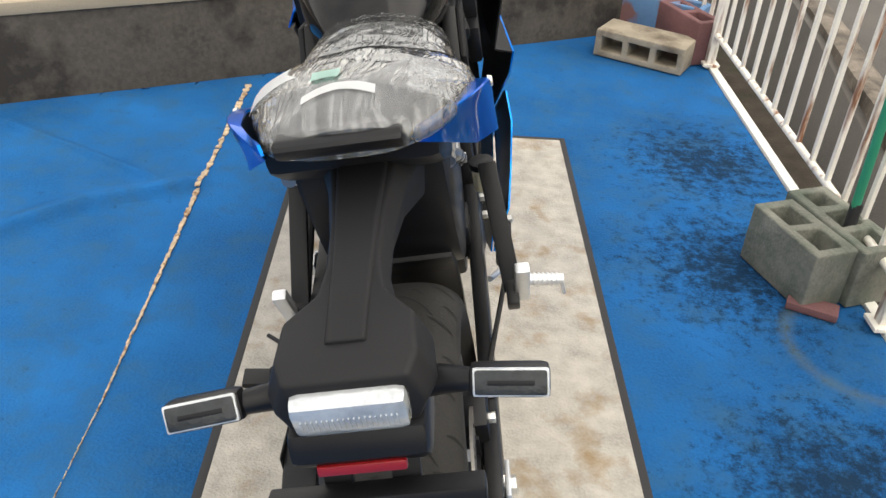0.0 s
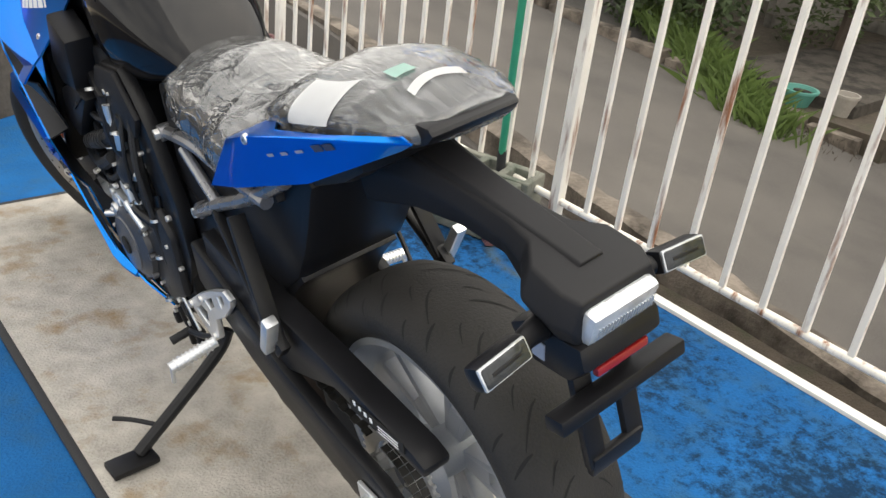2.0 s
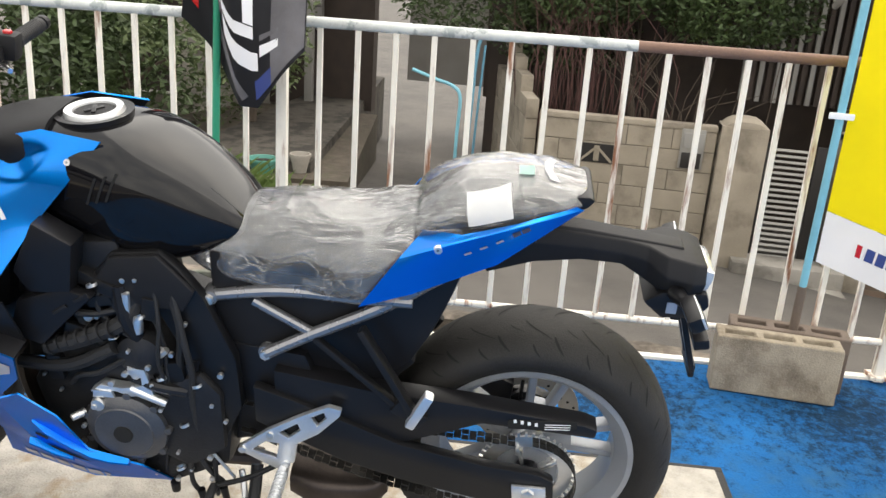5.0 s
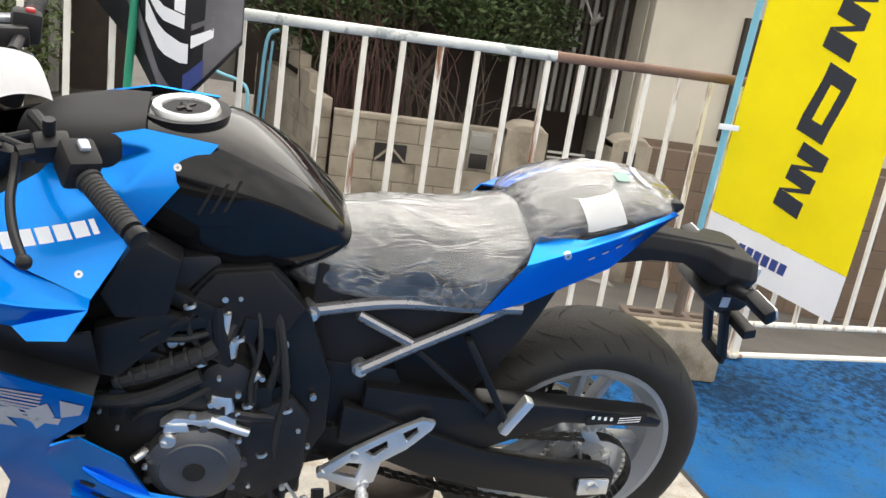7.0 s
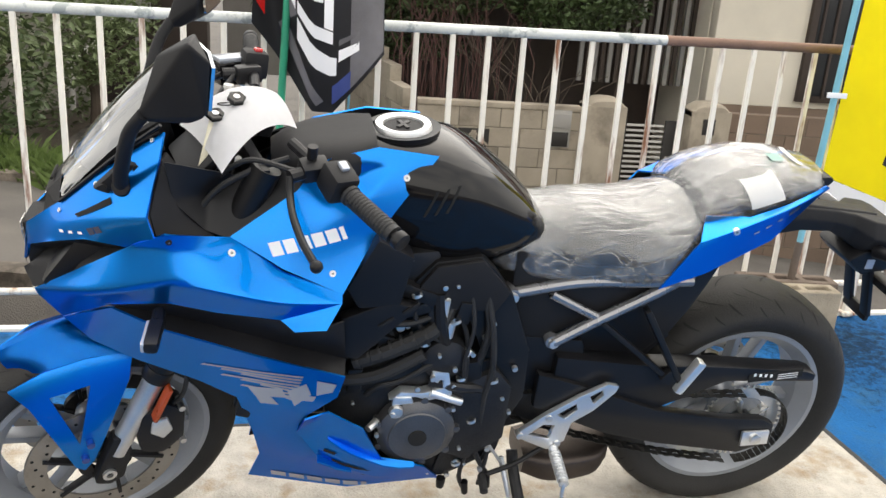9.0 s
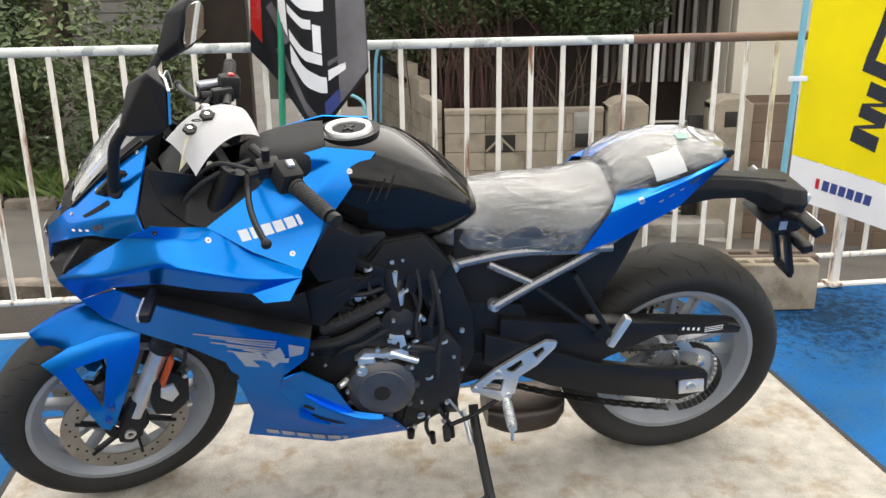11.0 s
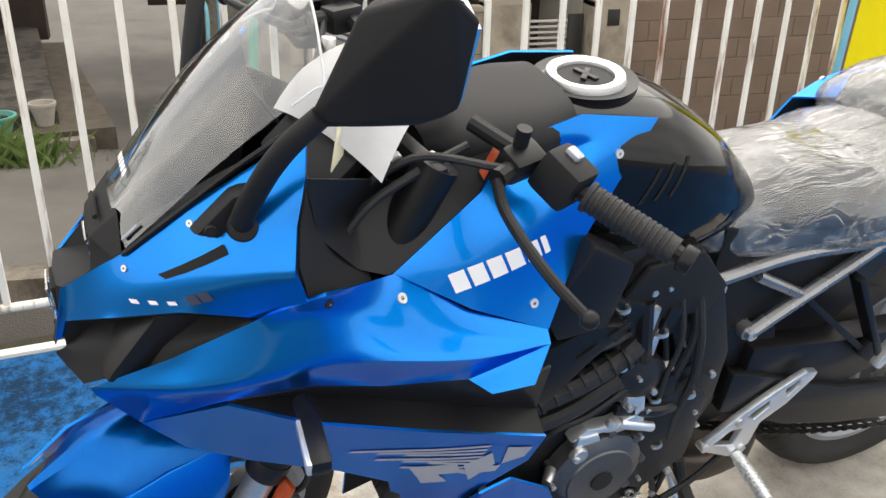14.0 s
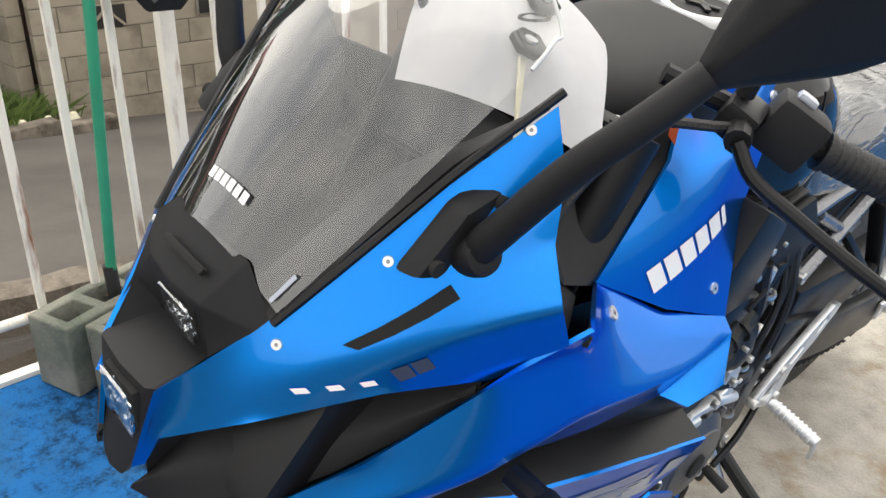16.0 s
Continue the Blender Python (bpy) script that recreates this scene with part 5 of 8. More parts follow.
# subframe tubes
def tubes(mirror):
    s = 1 if mirror else -1
    b = hose([(s * 0.112, 0.64, 0.705), (s * 0.118, 0.50, 0.733), (s * 0.122, 0.36, 0.735), (s * 0.12, 0.25, 0.735)], 0.012, res=5)
    hose([(s * 0.125, 0.535, 0.588), (s * 0.124, 0.44, 0.645), (s * 0.119, 0.30, 0.722), (s * 0.110, 0.20, 0.790)], 0.0125, res=5, bm=b)
    hose([(s * 0.118, 0.555, 0.705), (s * 0.122, 0.44, 0.645)], 0.010, bm=b)
    return b


for side in (False, True):
    s = 1 if side else -1
    t = part("subframe_tube", tubes(side), TUBEGREY, bike, "grey steel subframe tubes")
    for y, z in ((0.64, 0.705), (0.535, 0.588)):
        part("bolt", rod((s * 0.10, y, z), (s * 0.136, y, z), 0.011, seg=6, bevel=0.001), STEEL, t)
        part("bolt_collar", rod((s * 0.09, y, z), (s * 0.126, y, z), 0.016, seg=16, bevel=0.002), TUBEGREY, t)
    strut = bmesh.new()
    bar((s * 0.135, 0.345, 0.675), (s * 0.155, 0.235, 0.495), 0.014, 0.030, bm=strut, bevel=0.004, up=(1, 0, 0))
    bar((s * 0.130, 0.435, 0.64), (s * 0.150, 0.265, 0.505), 0.012, 0.018, bm=strut, bevel=0.003, up=(1, 0, 0))
    box((0.02, 0.07, 0.035), (s * 0.153, 0.245, 0.498), (35, 0, 0), bevel=0.004, bm=strut)
    st = part("pillion_bracket", strut, FRAME, bike)
    st.location.x = 2 * mid_x(0.25) if side else 0.0
    peg = bmesh.new()
    bar((s * 0.168, 0.243, 0.478), (s * 0.172, 0.205, 0.562), 0.020, 0.024, bm=peg, bevel=0.005, up=(1, 0, 0))
    part("pillion_peg", peg, ALLOY, st, "folded silver pillion footrest")

# frame side plates and spars
plate = [(0.88, 0.715), (0.81, 0.80), (0.72, 0.812), (0.685, 0.775), (0.645, 0.72), (0.59, 0.58), (0.585, 0.46), (0.63, 0.36), (0.695, 0.375), (0.67, 0.53), (0.745, 0.70), (0.80, 0.69)]
for s in (-1, 1):
    part("frame_plate", slab(plate, s * 0.118, s * 0.146, 0.006), FRAME, bike)
    part("frame_cover", slab([(0.875, 0.70), (0.81, 0.795), (0.72, 0.808), (0.655, 0.735), (0.68, 0.69), (0.76, 0.695)], s * 0.146, s * 0.158, 0.005), MATT, bike)
    part("frame_spar", bar((s * 0.13, 0.80, 0.72), (s * 0.075, 1.15, 0.84), 0.03, 0.075, bevel=0.008, up=(1, 0, 0)), FRAME, bike)
    part("cradle_tube", hose([(s * 0.135, 0.90, 0.66), (s * 0.145, 0.86, 0.60), (s * 0.15, 0.74, 0.545), (s * 0.145, 0.69, 0.50)], 0.014), FRAME, bike)
    part("lower_plate", slab([(0.66, 0.575), (0.69, 0.43), (0.665, 0.405), (0.725, 0.40), (0.725, 0.545)], s * 0.146, s * 0.152, 0.003), SATIN, bike)
part("rear_inner_fender", slab([(0.60, 0.76), (0.18, 0.81), (0.16, 0.785), (0.19, 0.70), (0.215, 0.640), (0.25, 0.575), (0.33, 0.50), (0.50, 0.48), (0.60, 0.56)], -0.092, 0.122, 0.015), SATIN, bike)
arc = [radians(a) for a in range(4, 48, 6)]
part("rear_hugger", slab([(0.352 * math.cos(a), 0.315 + 0.352 * math.sin(a)) for a in arc] + [(0.384 * math.cos(a), 0.315 + 0.384 * math.sin(a)) for a in reversed(arc)], -0.085, 0.105, 0.004), SATIN, bike, "black hugger in front of the rear tyre")
part("battery_box", slab([(0.64, 0.80), (0.28, 0.80), (0.24, 0.73), (0.44, 0.64), (0.56, 0.58), (0.64, 0.60)], -0.108, 0.108, 0.012), MATT, bike)
part("shock_link", slab([(0.62, 0.60), (0.46, 0.58), (0.42, 0.47), (0.46, 0.38), (0.62, 0.34)], -0.112, 0.112, 0.01), SATIN, bike)
part("shock_spring", hose([(0.035 * math.cos(0.9 * k), 0.55 - 0.004 * k + 0.03 * math.sin(0.9 * k) * 0.3, 0.42 + 0.009 * k) for k in range(22)], 0.006, seg=6, res=3), FRAME, bike)

# footrest hangers
def hanger(mirror):
    """A cast plate: two arms that meet, with openings between."""
    s = 1 if mirror else -1
    ring = [(0.592, 0.362), (0.585, 0.378), (0.530, 0.424), (0.46, 0.470), (0.405, 0.500), (0.378, 0.494), (0.382, 0.478), (0.425, 0.428), (0.470, 0.396), (0.478, 0.345), (0.515, 0.322), (0.560, 0.345)]
    holes = [[(0.565, 0.368), (0.535, 0.394), (0.508, 0.392), (0.515, 0.352)], [(0.507, 0.421), (0.468, 0.449), (0.462, 0.432), (0.488, 0.408)], [(0.440, 0.468), (0.414, 0.484), (0.409, 0.470), (0.428, 0.447)]]
    b = bmesh.new()
    rims = []
    for line in [ring] + holes:
        vs = [b.verts.new((s * 0.165, y, z)) for y, z in line]
        rims += [b.edges.new((vs[i], vs[(i + 1) % len(vs)])) for i in range(len(vs))]
    bmesh.ops.triangle_fill(b, use_beauty=True, use_dissolve=False, edges=rims)
    g = bmesh.ops.extrude_face_region(b, geom=b.faces[:])
    for v in g["geom"]:
        if isinstance(v, bmesh.types.BMVert):
            v.co.x = s * 0.152
    bmesh.ops.recalc_face_normals(b, faces=b.faces)
    return bev(b, 0.0025, 2, angle=50)


for side in (False, True):
    s = 1 if side else -1
    h = part("footrest_hanger", hanger(side), ALLOY, bike, "cast silver footrest hanger")
    h.location.x = 2 * mid_x(0.5) if side else 0.0
    for y, z in ((0.585, 0.368), (0.525, 0.413), (0.495, 0.34)):
        part("bolt", rod((s * 0.15, y, z), (s * 0.170, y, z), 0.0085, seg=12, bevel=0.002), STEEL, h)
    peg = bmesh.new()
    lathe([(0.0, 0.002), (0.0, 0.0112)] + [(0.012 + 0.0088 * k + d, r) for k in range(9) for d, r in ((0, 0.0112), (0.0005, 0.0134), (0.004, 0.0134), (0.0045, 0.0112))] + [(0.098, 0.0112), (0.098, 0.002)], at=(s * 0.165, 0.50, 0.325), axis=(s * 0.097, 0.003, -0.014), seg=14, bm=peg)
    bar((s * 0.258, 0.503, 0.312), (s * 0.262, 0.503, 0.275), 0.008, 0.008, bm=peg)
    part("footrest", peg, ALLOY, h, "ribbed silver footrest")
lever = part("shift_lever", hose([(-0.150, 0.51, 0.325), (-0.162, 0.58, 0.285), (-0.165, 0.645, 0.258)], 0.006), FRAME, bike)
part("shift_toe", rod((-0.160, 0.655, 0.252), (-0.205, 0.658, 0.244), 0.0095, seg=12, bevel=0.002), GRIP, lever, "rubber shift toe piece")
part("shift_rod", rod((-0.155, 0.61, 0.275), (-0.16, 0.685, 0.395), 0.0035, seg=8), STEEL, lever)
brake_lever = part("brake_lever", hose([(0.150, 0.51, 0.325), (0.172, 0.60, 0.28), (0.19, 0.665, 0.262)], 0.006), ALLOY, bike)

# brake parts low on the right-hand side
cylinder = part("brake_cylinder", rod((0.180, 0.455, 0.400), (0.186, 0.425, 0.510), 0.013, 0.011, seg=14, bevel=0.002), SATIN, bike, "black rear brake cylinder")
part("cylinder_cap", rod((0.186, 0.423, 0.508), (0.188, 0.415, 0.535), 0.008, seg=10), STEEL, cylinder)
part("banjo_bolt", rod((0.190, 0.424, 0.512), (0.206, 0.424, 0.514), 0.008, seg=6), STEEL, cylinder)
cup = part("brake_fluid_cup", rod((0.165, 0.395, 0.600), (0.165, 0.392, 0.645), 0.017, 0.019, seg=18, bevel=0.003), IVORY, bike, "cream brake fluid cup")
part("cup_lid", rod((0.165, 0.392, 0.643), (0.165, 0.391, 0.655), 0.021, seg=18, bevel=0.002), SATIN, cup)
part("brake_hose", hose([(0.165, 0.396, 0.600), (0.172, 0.42, 0.560), (0.186, 0.424, 0.520)], 0.005, seg=8), GRIP, cylinder)
part("brake_hose", hose([(0.200, 0.424, 0.514), (0.190, 0.36, 0.470), (0.150, 0.22, 0.400), (0.125, 0.10, 0.385), (0.115, 0.06, 0.390)], 0.0045, seg=8), GRIP, cylinder)
for y, z in ((0.560, 0.445), (0.535, 0.500), (0.580, 0.520), (0.545, 0.560)):
    part("engine_bolt", rod((0.150, y, z), (0.168, y, z), 0.009, seg=6, bevel=0.001), STEEL, bike)
caliper = part("rear_caliper", slab([(0.150, 0.330), (0.135, 0.400), (0.080, 0.425), (0.035, 0.405), (0.040, 0.350), (0.095, 0.330)], 0.085, 0.135, 0.008), SATIN, bike, "black rear brake caliper")
for y, z in ((0.125, 0.385), (0.060, 0.395)):
    part("caliper_bolt", rod((0.130, y, z), (0.146, y, z), 0.009, seg=6, bevel=0.001), STEEL, caliper)
part("axle_nut", rod((0.125, 0.0, 0.315), (0.152, 0.0, 0.315), 0.019, seg=6, bevel=0.002), STEEL, bike)

# side stand
foot = Vector(world_in_bike(-0.297, 1.511, 0.026))
stand = part("side_stand", hose([(-0.11, 0.575, 0.275), (-0.155, 0.572, 0.225), tuple(foot + Vector((0.012, 0, 0.012)))], 0.0135, res=5), FRAME, bike)
b = box((0.095, 0.052, 0.014), (0, 0, 0), bevel=0.004)
ob = part("stand_foot", b, FRAME, stand)
ob.matrix_basis = pose(0.140, 1.0, 0.0092, 0, -11.19, 6.36).inverted() @ pose(-0.304, 1.503, 0.030, 0, 0, 10)
part("stand_tang", hose([tuple(foot + Vector((0.07, 0.0, 0.05))), tuple(foot + Vector((0.03, 0.05, 0.055))), tuple(foot + Vector((0.0, 0.075, 0.06)))], 0.005), FRAME, stand)
part("stand_spring", rod((-0.125, 0.605, 0.27), (-0.17, 0.585, 0.19), 0.007, seg=10), STEEL, stand)

# exhaust
part("exhaust", ring_loft(more_sections([(0.30, 0.155, 0.215, 0.045, 0.5), (0.34, 0.125, 0.205, 0.07, 0.5), (0.45, 0.12, 0.205, 0.08, 0.5), (0.52, 0.14, 0.205, 0.06, 0.5)], 4), 4, 24), EXHAUST, bike, "heat-tinted exhaust box under the engine")
part("exhaust_pipe", hose([(0.05, 1.02, 0.56), (0.05, 1.08, 0.48), (0.04, 1.06, 0.32), (0.02, 0.90, 0.22), (0.0, 0.60, 0.19)], 0.022), EXHAUST, bike)
part("exhaust_pipe", hose([(-0.06, 1.02, 0.56), (-0.06, 1.08, 0.48), (-0.05, 1.06, 0.32), (-0.03, 0.90, 0.22), (0.0, 0.60, 0.19)], 0.022), EXHAUST, bike)

# engine
part("crankcase", slab([(1.00, 0.36), (1.02, 0.48), (0.95, 0.585), (0.78, 0.60), (0.64, 0.545), (0.60, 0.46), (0.62, 0.30), (0.74, 0.235), (0.94, 0.25)], -0.145, 0.145, 0.02), CAST, bike, "dark cast engine case")
part("cylinder_block", slab([(1.03, 0.52), (1.00, 0.70), (0.80, 0.74), (0.78, 0.56)], -0.128, 0.128, 0.012), CAST, bike)
part("cylinder_head", slab([(1.02, 0.68), (0.99, 0.80), (0.80, 0.82), (0.79, 0.715)], -0.136, 0.136, 0.014), CAST, bike)
part("airbox", slab([(1.08, 0.80), (1.10, 0.93), (0.80, 0.95), (0.62, 0.86), (0.70, 0.78)], -0.10, 0.10, 0.02), SATIN, bike)
cover = part("generator_cover", lathe([(-0.15, 0.0), (-0.15, 0.086), (-0.176, 0.083), (-0.184, 0.07), (-0.187, 0.062), (-0.190, 0.06), (-0.192, 0.03), (-0.192, 0.0)], at=(0, 0.82, 0.40), axis=(1, 0, 0), seg=44), COVERGREY, bike, "round grey generator cover")
part("cover_plug", rod((-0.188, 0.82, 0.40), (-0.196, 0.82, 0.40), 0.02, seg=20, bevel=0.002), GROOVE, cover)
for k in range(9):
    a = 2 * math.pi * k / 9 + 0.3
    part("cover_boss", rod((-0.15, 0.82 + 0.086 * math.cos(a), 0.40 + 0.086 * math.sin(a)), (-0.178, 0.82 + 0.086 * math.cos(a), 0.40 + 0.086 * math.sin(a)), 0.008, seg=10, bevel=0.001), COVERGREY, cover)
part("sprocket_cover", slab([(0.76, 0.50), (0.66, 0.55), (0.62, 0.50), (0.62, 0.36), (0.70, 0.30), (0.76, 0.33)], -0.165, -0.14, 0.012), CAST, bike)
bracket = part("alloy_bracket", slab([(0.885, 0.488), (0.86, 0.51), (0.815, 0.505), (0.775, 0.515), (0.775, 0.535), (0.80, 0.54), (0.80, 0.56), (0.765, 0.555), (0.752, 0.495), (0.80, 0.485), (0.83, 0.495)], -0.176, -0.150, 0.004), ALLOY, bike, "silver cast bracket on the engine")
part("cover_badge", slab([(0.878, 0.478), (0.832, 0.482), (0.838, 0.497), (0.875, 0.498)], -0.180, -0.172, 0.003), ALLOY, bracket)
pump = part("water_pump", lathe([(-0.14, 0.0), (-0.14, 0.05), (-0.165, 0.046), (-0.176, 0.02), (-0.178, 0.0)], at=(0, 0.775, 0.58), axis=(1, 0, 0), seg=28, closed=False), CAST, bike)
for p, r, m in (
    ([(-0.15, 0.765, 0.60), (-0.165, 0.79, 0.66), (-0.155, 0.80, 0.735)], 0.013, SATIN),
    ([(-0.155, 0.80, 0.52), (-0.172, 0.74, 0.515), (-0.16, 0.69, 0.50)], 0.011, CAST),
    ([(-0.16, 0.96, 0.58), (-0.168, 0.88, 0.615), (-0.16, 0.80, 0.655), (-0.14, 0.77, 0.70)], 0.017, GRIP),
    ([(-0.15, 1.03, 0.53), (-0.165, 0.92, 0.545), (-0.168, 0.82, 0.60)], 0.014, GRIP),
    ([(-0.14, 0.72, 0.76), (-0.158, 0.69, 0.66), (-0.155, 0.70, 0.56), (-0.15, 0.70, 0.50)], 0.008, GRIP),
    ([(-0.14, 0.78, 0.72), (-0.150, 0.735, 0.64), (-0.16, 0.725, 0.54), (-0.155, 0.73, 0.42)], 0.005, GRIP),
    ([(-0.13, 0.93, 0.74), (-0.152, 0.86, 0.70), (-0.152, 0.79, 0.70)], 0.006, GRIP),
    ([(-0.15, 0.70, 0.37), (-0.155, 0.67, 0.30), (-0.14, 0.64, 0.24)], 0.006, GRIP),
):
    part("engine_hose", hose(p, r, seg=9), m, bike)
sensor = part("throttle_unit", box((0.05, 0.05, 0.075), (-0.135, 0.792, 0.685), (-18, 0, 0), bevel=0.008), CAST, bike)
part("throttle_stop", rod((-0.162, 0.79, 0.655), (-0.162, 0.785, 0.725), 0.008, seg=10), ALLOY, sensor, "silver throttle shaft")
random.seed(12)
bolt_mesh = None
for y, z, x in (
    (0.905, 0.405, 0.178), (0.875, 0.46, 0.18), (0.79, 0.748, 0.15), (0.765, 0.752, 0.152), (0.782, 0.723, 0.15), (0.855, 0.655, 0.145), (0.885, 0.66, 0.145),
    (0.80, 0.55, 0.18), (0.755, 0.565, 0.172), (0.752, 0.52, 0.17), (0.73, 0.60, 0.15), (0.715, 0.585, 0.15), (0.70, 0.575, 0.15), (0.745, 0.455, 0.165), (0.72, 0.345, 0.165),
    (0.655, 0.335, 0.16), (0.70, 0.29, 0.155), (0.66, 0.265, 0.15), (0.78, 0.265, 0.15), (0.735, 0.255, 0.15), (0.64, 0.475, 0.16), (0.617, 0.43, 0.152), (0.93, 0.335, 0.15),
    (0.955, 0.47, 0.15), (0.985, 0.505, 0.148), (0.62, 0.545, 0.15), (0.695, 0.625, 0.148), (0.84, 0.615, 0.15), (0.815, 0.64, 0.15), (0.83, 0.525, 0.18), (0.79, 0.60, 0.172), (0.68, 0.66, 0.15),
):
    if bolt_mesh is None:
        ob = part("engine_bolt", rod((0, 0, 0), (-0.010, 0, 0), 0.0058, seg=8, bevel=0.0012), STEEL, bike, "bright bolt head")
        bolt_mesh = ob.data
    else:
        ob = new("engine_bolt", bolt_mesh)
        ob.parent = bike
    ob.location = (-x, y, z)
    k = random.uniform(0.6, 1.15)
    ob.scale = (1, k, k)
for y, z, m, lab in ((0.758, 0.755, GREYPRINT, "dull grey cap"),):
    part("frame_plug", rod((-0.146, 0.748, 0.748), (-0.155, 0.748, 0.748), 0.015, seg=18, bevel=0.002), m, bike, lab)
for p, q, r, m, lab in (
    ((-0.168, 0.905, 0.43), (-0.19, 0.925, 0.428), 0.009, STEEL, "bright banjo bolt"), ((-0.175, 0.868, 0.463), (-0.186, 0.868, 0.463), 0.016, STEEL, "bright filler cap"),
    ((-0.172, 0.80, 0.505), (-0.172, 0.73, 0.475), 0.010, ALLOY, "silver clutch arm"), ((-0.165, 0.79, 0.53), (-0.165, 0.765, 0.575), 0.009, ALLOY, "silver union"),
    ((-0.158, 0.775, 0.635), (-0.158, 0.77, 0.67), 0.012, ALLOY, "silver injector body"), ((-0.16, 0.745, 0.575), (-0.16, 0.72, 0.60), 0.008, STEEL, "bright union nut"),
    ((-0.15, 0.69, 0.225), (-0.15, 0.685, 0.19), 0.009, FRAME, "black drain plug"), ((-0.15, 0.745, 0.24), (-0.15, 0.745, 0.215), 0.011, FRAME, "black drain plug"),
    ((-0.15, 0.64, 0.24), (-0.15, 0.635, 0.205), 0.009, FRAME, "black drain plug"), ((-0.148, 0.87, 0.655), (-0.158, 0.87, 0.655), 0.010, STEEL, "bright plug"),
):
    part("engine_fitting", rod(p, q, r, r * 0.85, seg=14, bevel=0.0015), m, bike, lab)
for k in range(5):
    part("cylinder_fin", box((0.012, 0.13, 0.004), (-0.131, 0.905, 0.60 + 0.017 * k), (-12, 0, 0), bevel=0.001), CAST, bike)
for k in range(7):
    part("hose_rib", lathe([(0, 0.015), (0, 0.0195), (0.006, 0.0195), (0.006, 0.015)], at=(-0.163 - 0.0008 * k, 0.955 - 0.022 * k, 0.585 + 0.0095 * k), axis=(0, -0.92, 0.4), seg=16), GRIP, bike)
for y, z in ((0.905, 0.69), (0.86, 0.72)):
    part("duct_emboss", box((0.004, 0.035, 0.008), (-0.187, y, z), (-35, 0, 0), bevel=0.001), MATT, bike)
# lines, clips and ribs crowded round the engine
for p, r in (
    ([(-0.150, 0.735, 0.74), (-0.170, 0.725, 0.66), (-0.172, 0.735, 0.58), (-0.165, 0.725, 0.50)], 0.0045), ([(-0.150, 0.70, 0.73), (-0.168, 0.682, 0.64), (-0.168, 0.672, 0.55), (-0.162, 0.680, 0.47), (-0.155, 0.672, 0.34)], 0.007),
    ([(-0.150, 0.83, 0.74), (-0.160, 0.845, 0.69), (-0.158, 0.82, 0.645), (-0.165, 0.775, 0.62)], 0.005), ([(-0.155, 0.93, 0.49), (-0.165, 0.905, 0.52), (-0.168, 0.86, 0.535), (-0.168, 0.80, 0.575)], 0.006),
    ([(-0.152, 0.715, 0.42), (-0.160, 0.70, 0.34), (-0.152, 0.705, 0.25), (-0.14, 0.69, 0.20)], 0.0055), ([(-0.150, 0.655, 0.40), (-0.156, 0.65, 0.31), (-0.145, 0.655, 0.21)], 0.005),
    ([(-0.140, 0.96, 0.72), (-0.160, 0.92, 0.68), (-0.162, 0.86, 0.67), (-0.15, 0.80, 0.68)], 0.0075),
):
    part("engine_line", hose(p, r, seg=8), GRIP, bike)
for k in range(6):
    part("case_rib", bar((-0.146, 0.66 + 0.052 * k, 0.262 + 0.004 * abs(k - 2)), (-0.152, 0.65 + 0.05 * k, 0.335), 0.006, 0.006, bevel=0.002, up=(1, 0, 0)), CAST, bike)
for y, z, w, h, t in ((0.745, 0.69, 0.03, 0.05, 10), (0.71, 0.545, 0.035, 0.05, -8), (0.69, 0.46, 0.05, 0.03, 12), (0.84, 0.70, 0.05, 0.025, -15), (0.90, 0.625, 0.04, 0.03, 20), (0.955, 0.53, 0.03, 0.06, 0), (0.735, 0.37, 0.03, 0.05, 5)):
    part("engine_clip", box((0.03, w, h), (-0.148, y, z), (t, 0, 0), bevel=0.005), FRAME, bike)
for y, z in ((0.762, 0.672), (0.735, 0.53), (0.70, 0.415), (0.82, 0.62), (0.875, 0.61), (0.775, 0.49), (0.93, 0.585), (0.665, 0.52), (0.72, 0.295), (0.845, 0.735)):
    part("hose_clamp", lathe([(0, 0.007), (0, 0.0105), (0.006, 0.0105), (0.006, 0.007)], at=(-0.166, y, z), axis=(0.2, 0.3, 1), seg=14), STEEL, bike)
part("oil_filter", rod((0.0, 1.0, 0.36), (0.0, 1.07, 0.36), 0.035, seg=20, bevel=0.004), SATIN, bike)
rad = part("radiator", box((0.34, 0.03, 0.30), (0, 1.135, 0.60), (16, 0, 0), bevel=0.006), SATIN, bike)
part("radiator_core", box((0.30, 0.004, 0.26), (0, 1.155, 0.595), (16, 0, 0)), CAST, rad)
part("side_duct", slab([(1.02, 0.62), (0.99, 0.70), (0.90, 0.735), (0.84, 0.72), (0.90, 0.66), (0.955, 0.60)], -0.185, -0.155, 0.008), SATIN, bike, "black side duct")
part("side_duct", slab([(1.02, 0.62), (0.99, 0.70), (0.90, 0.735), (0.84, 0.72), (0.90, 0.66), (0.955, 0.60)], 0.155, 0.185, 0.008), SATIN, bike, "black side duct")

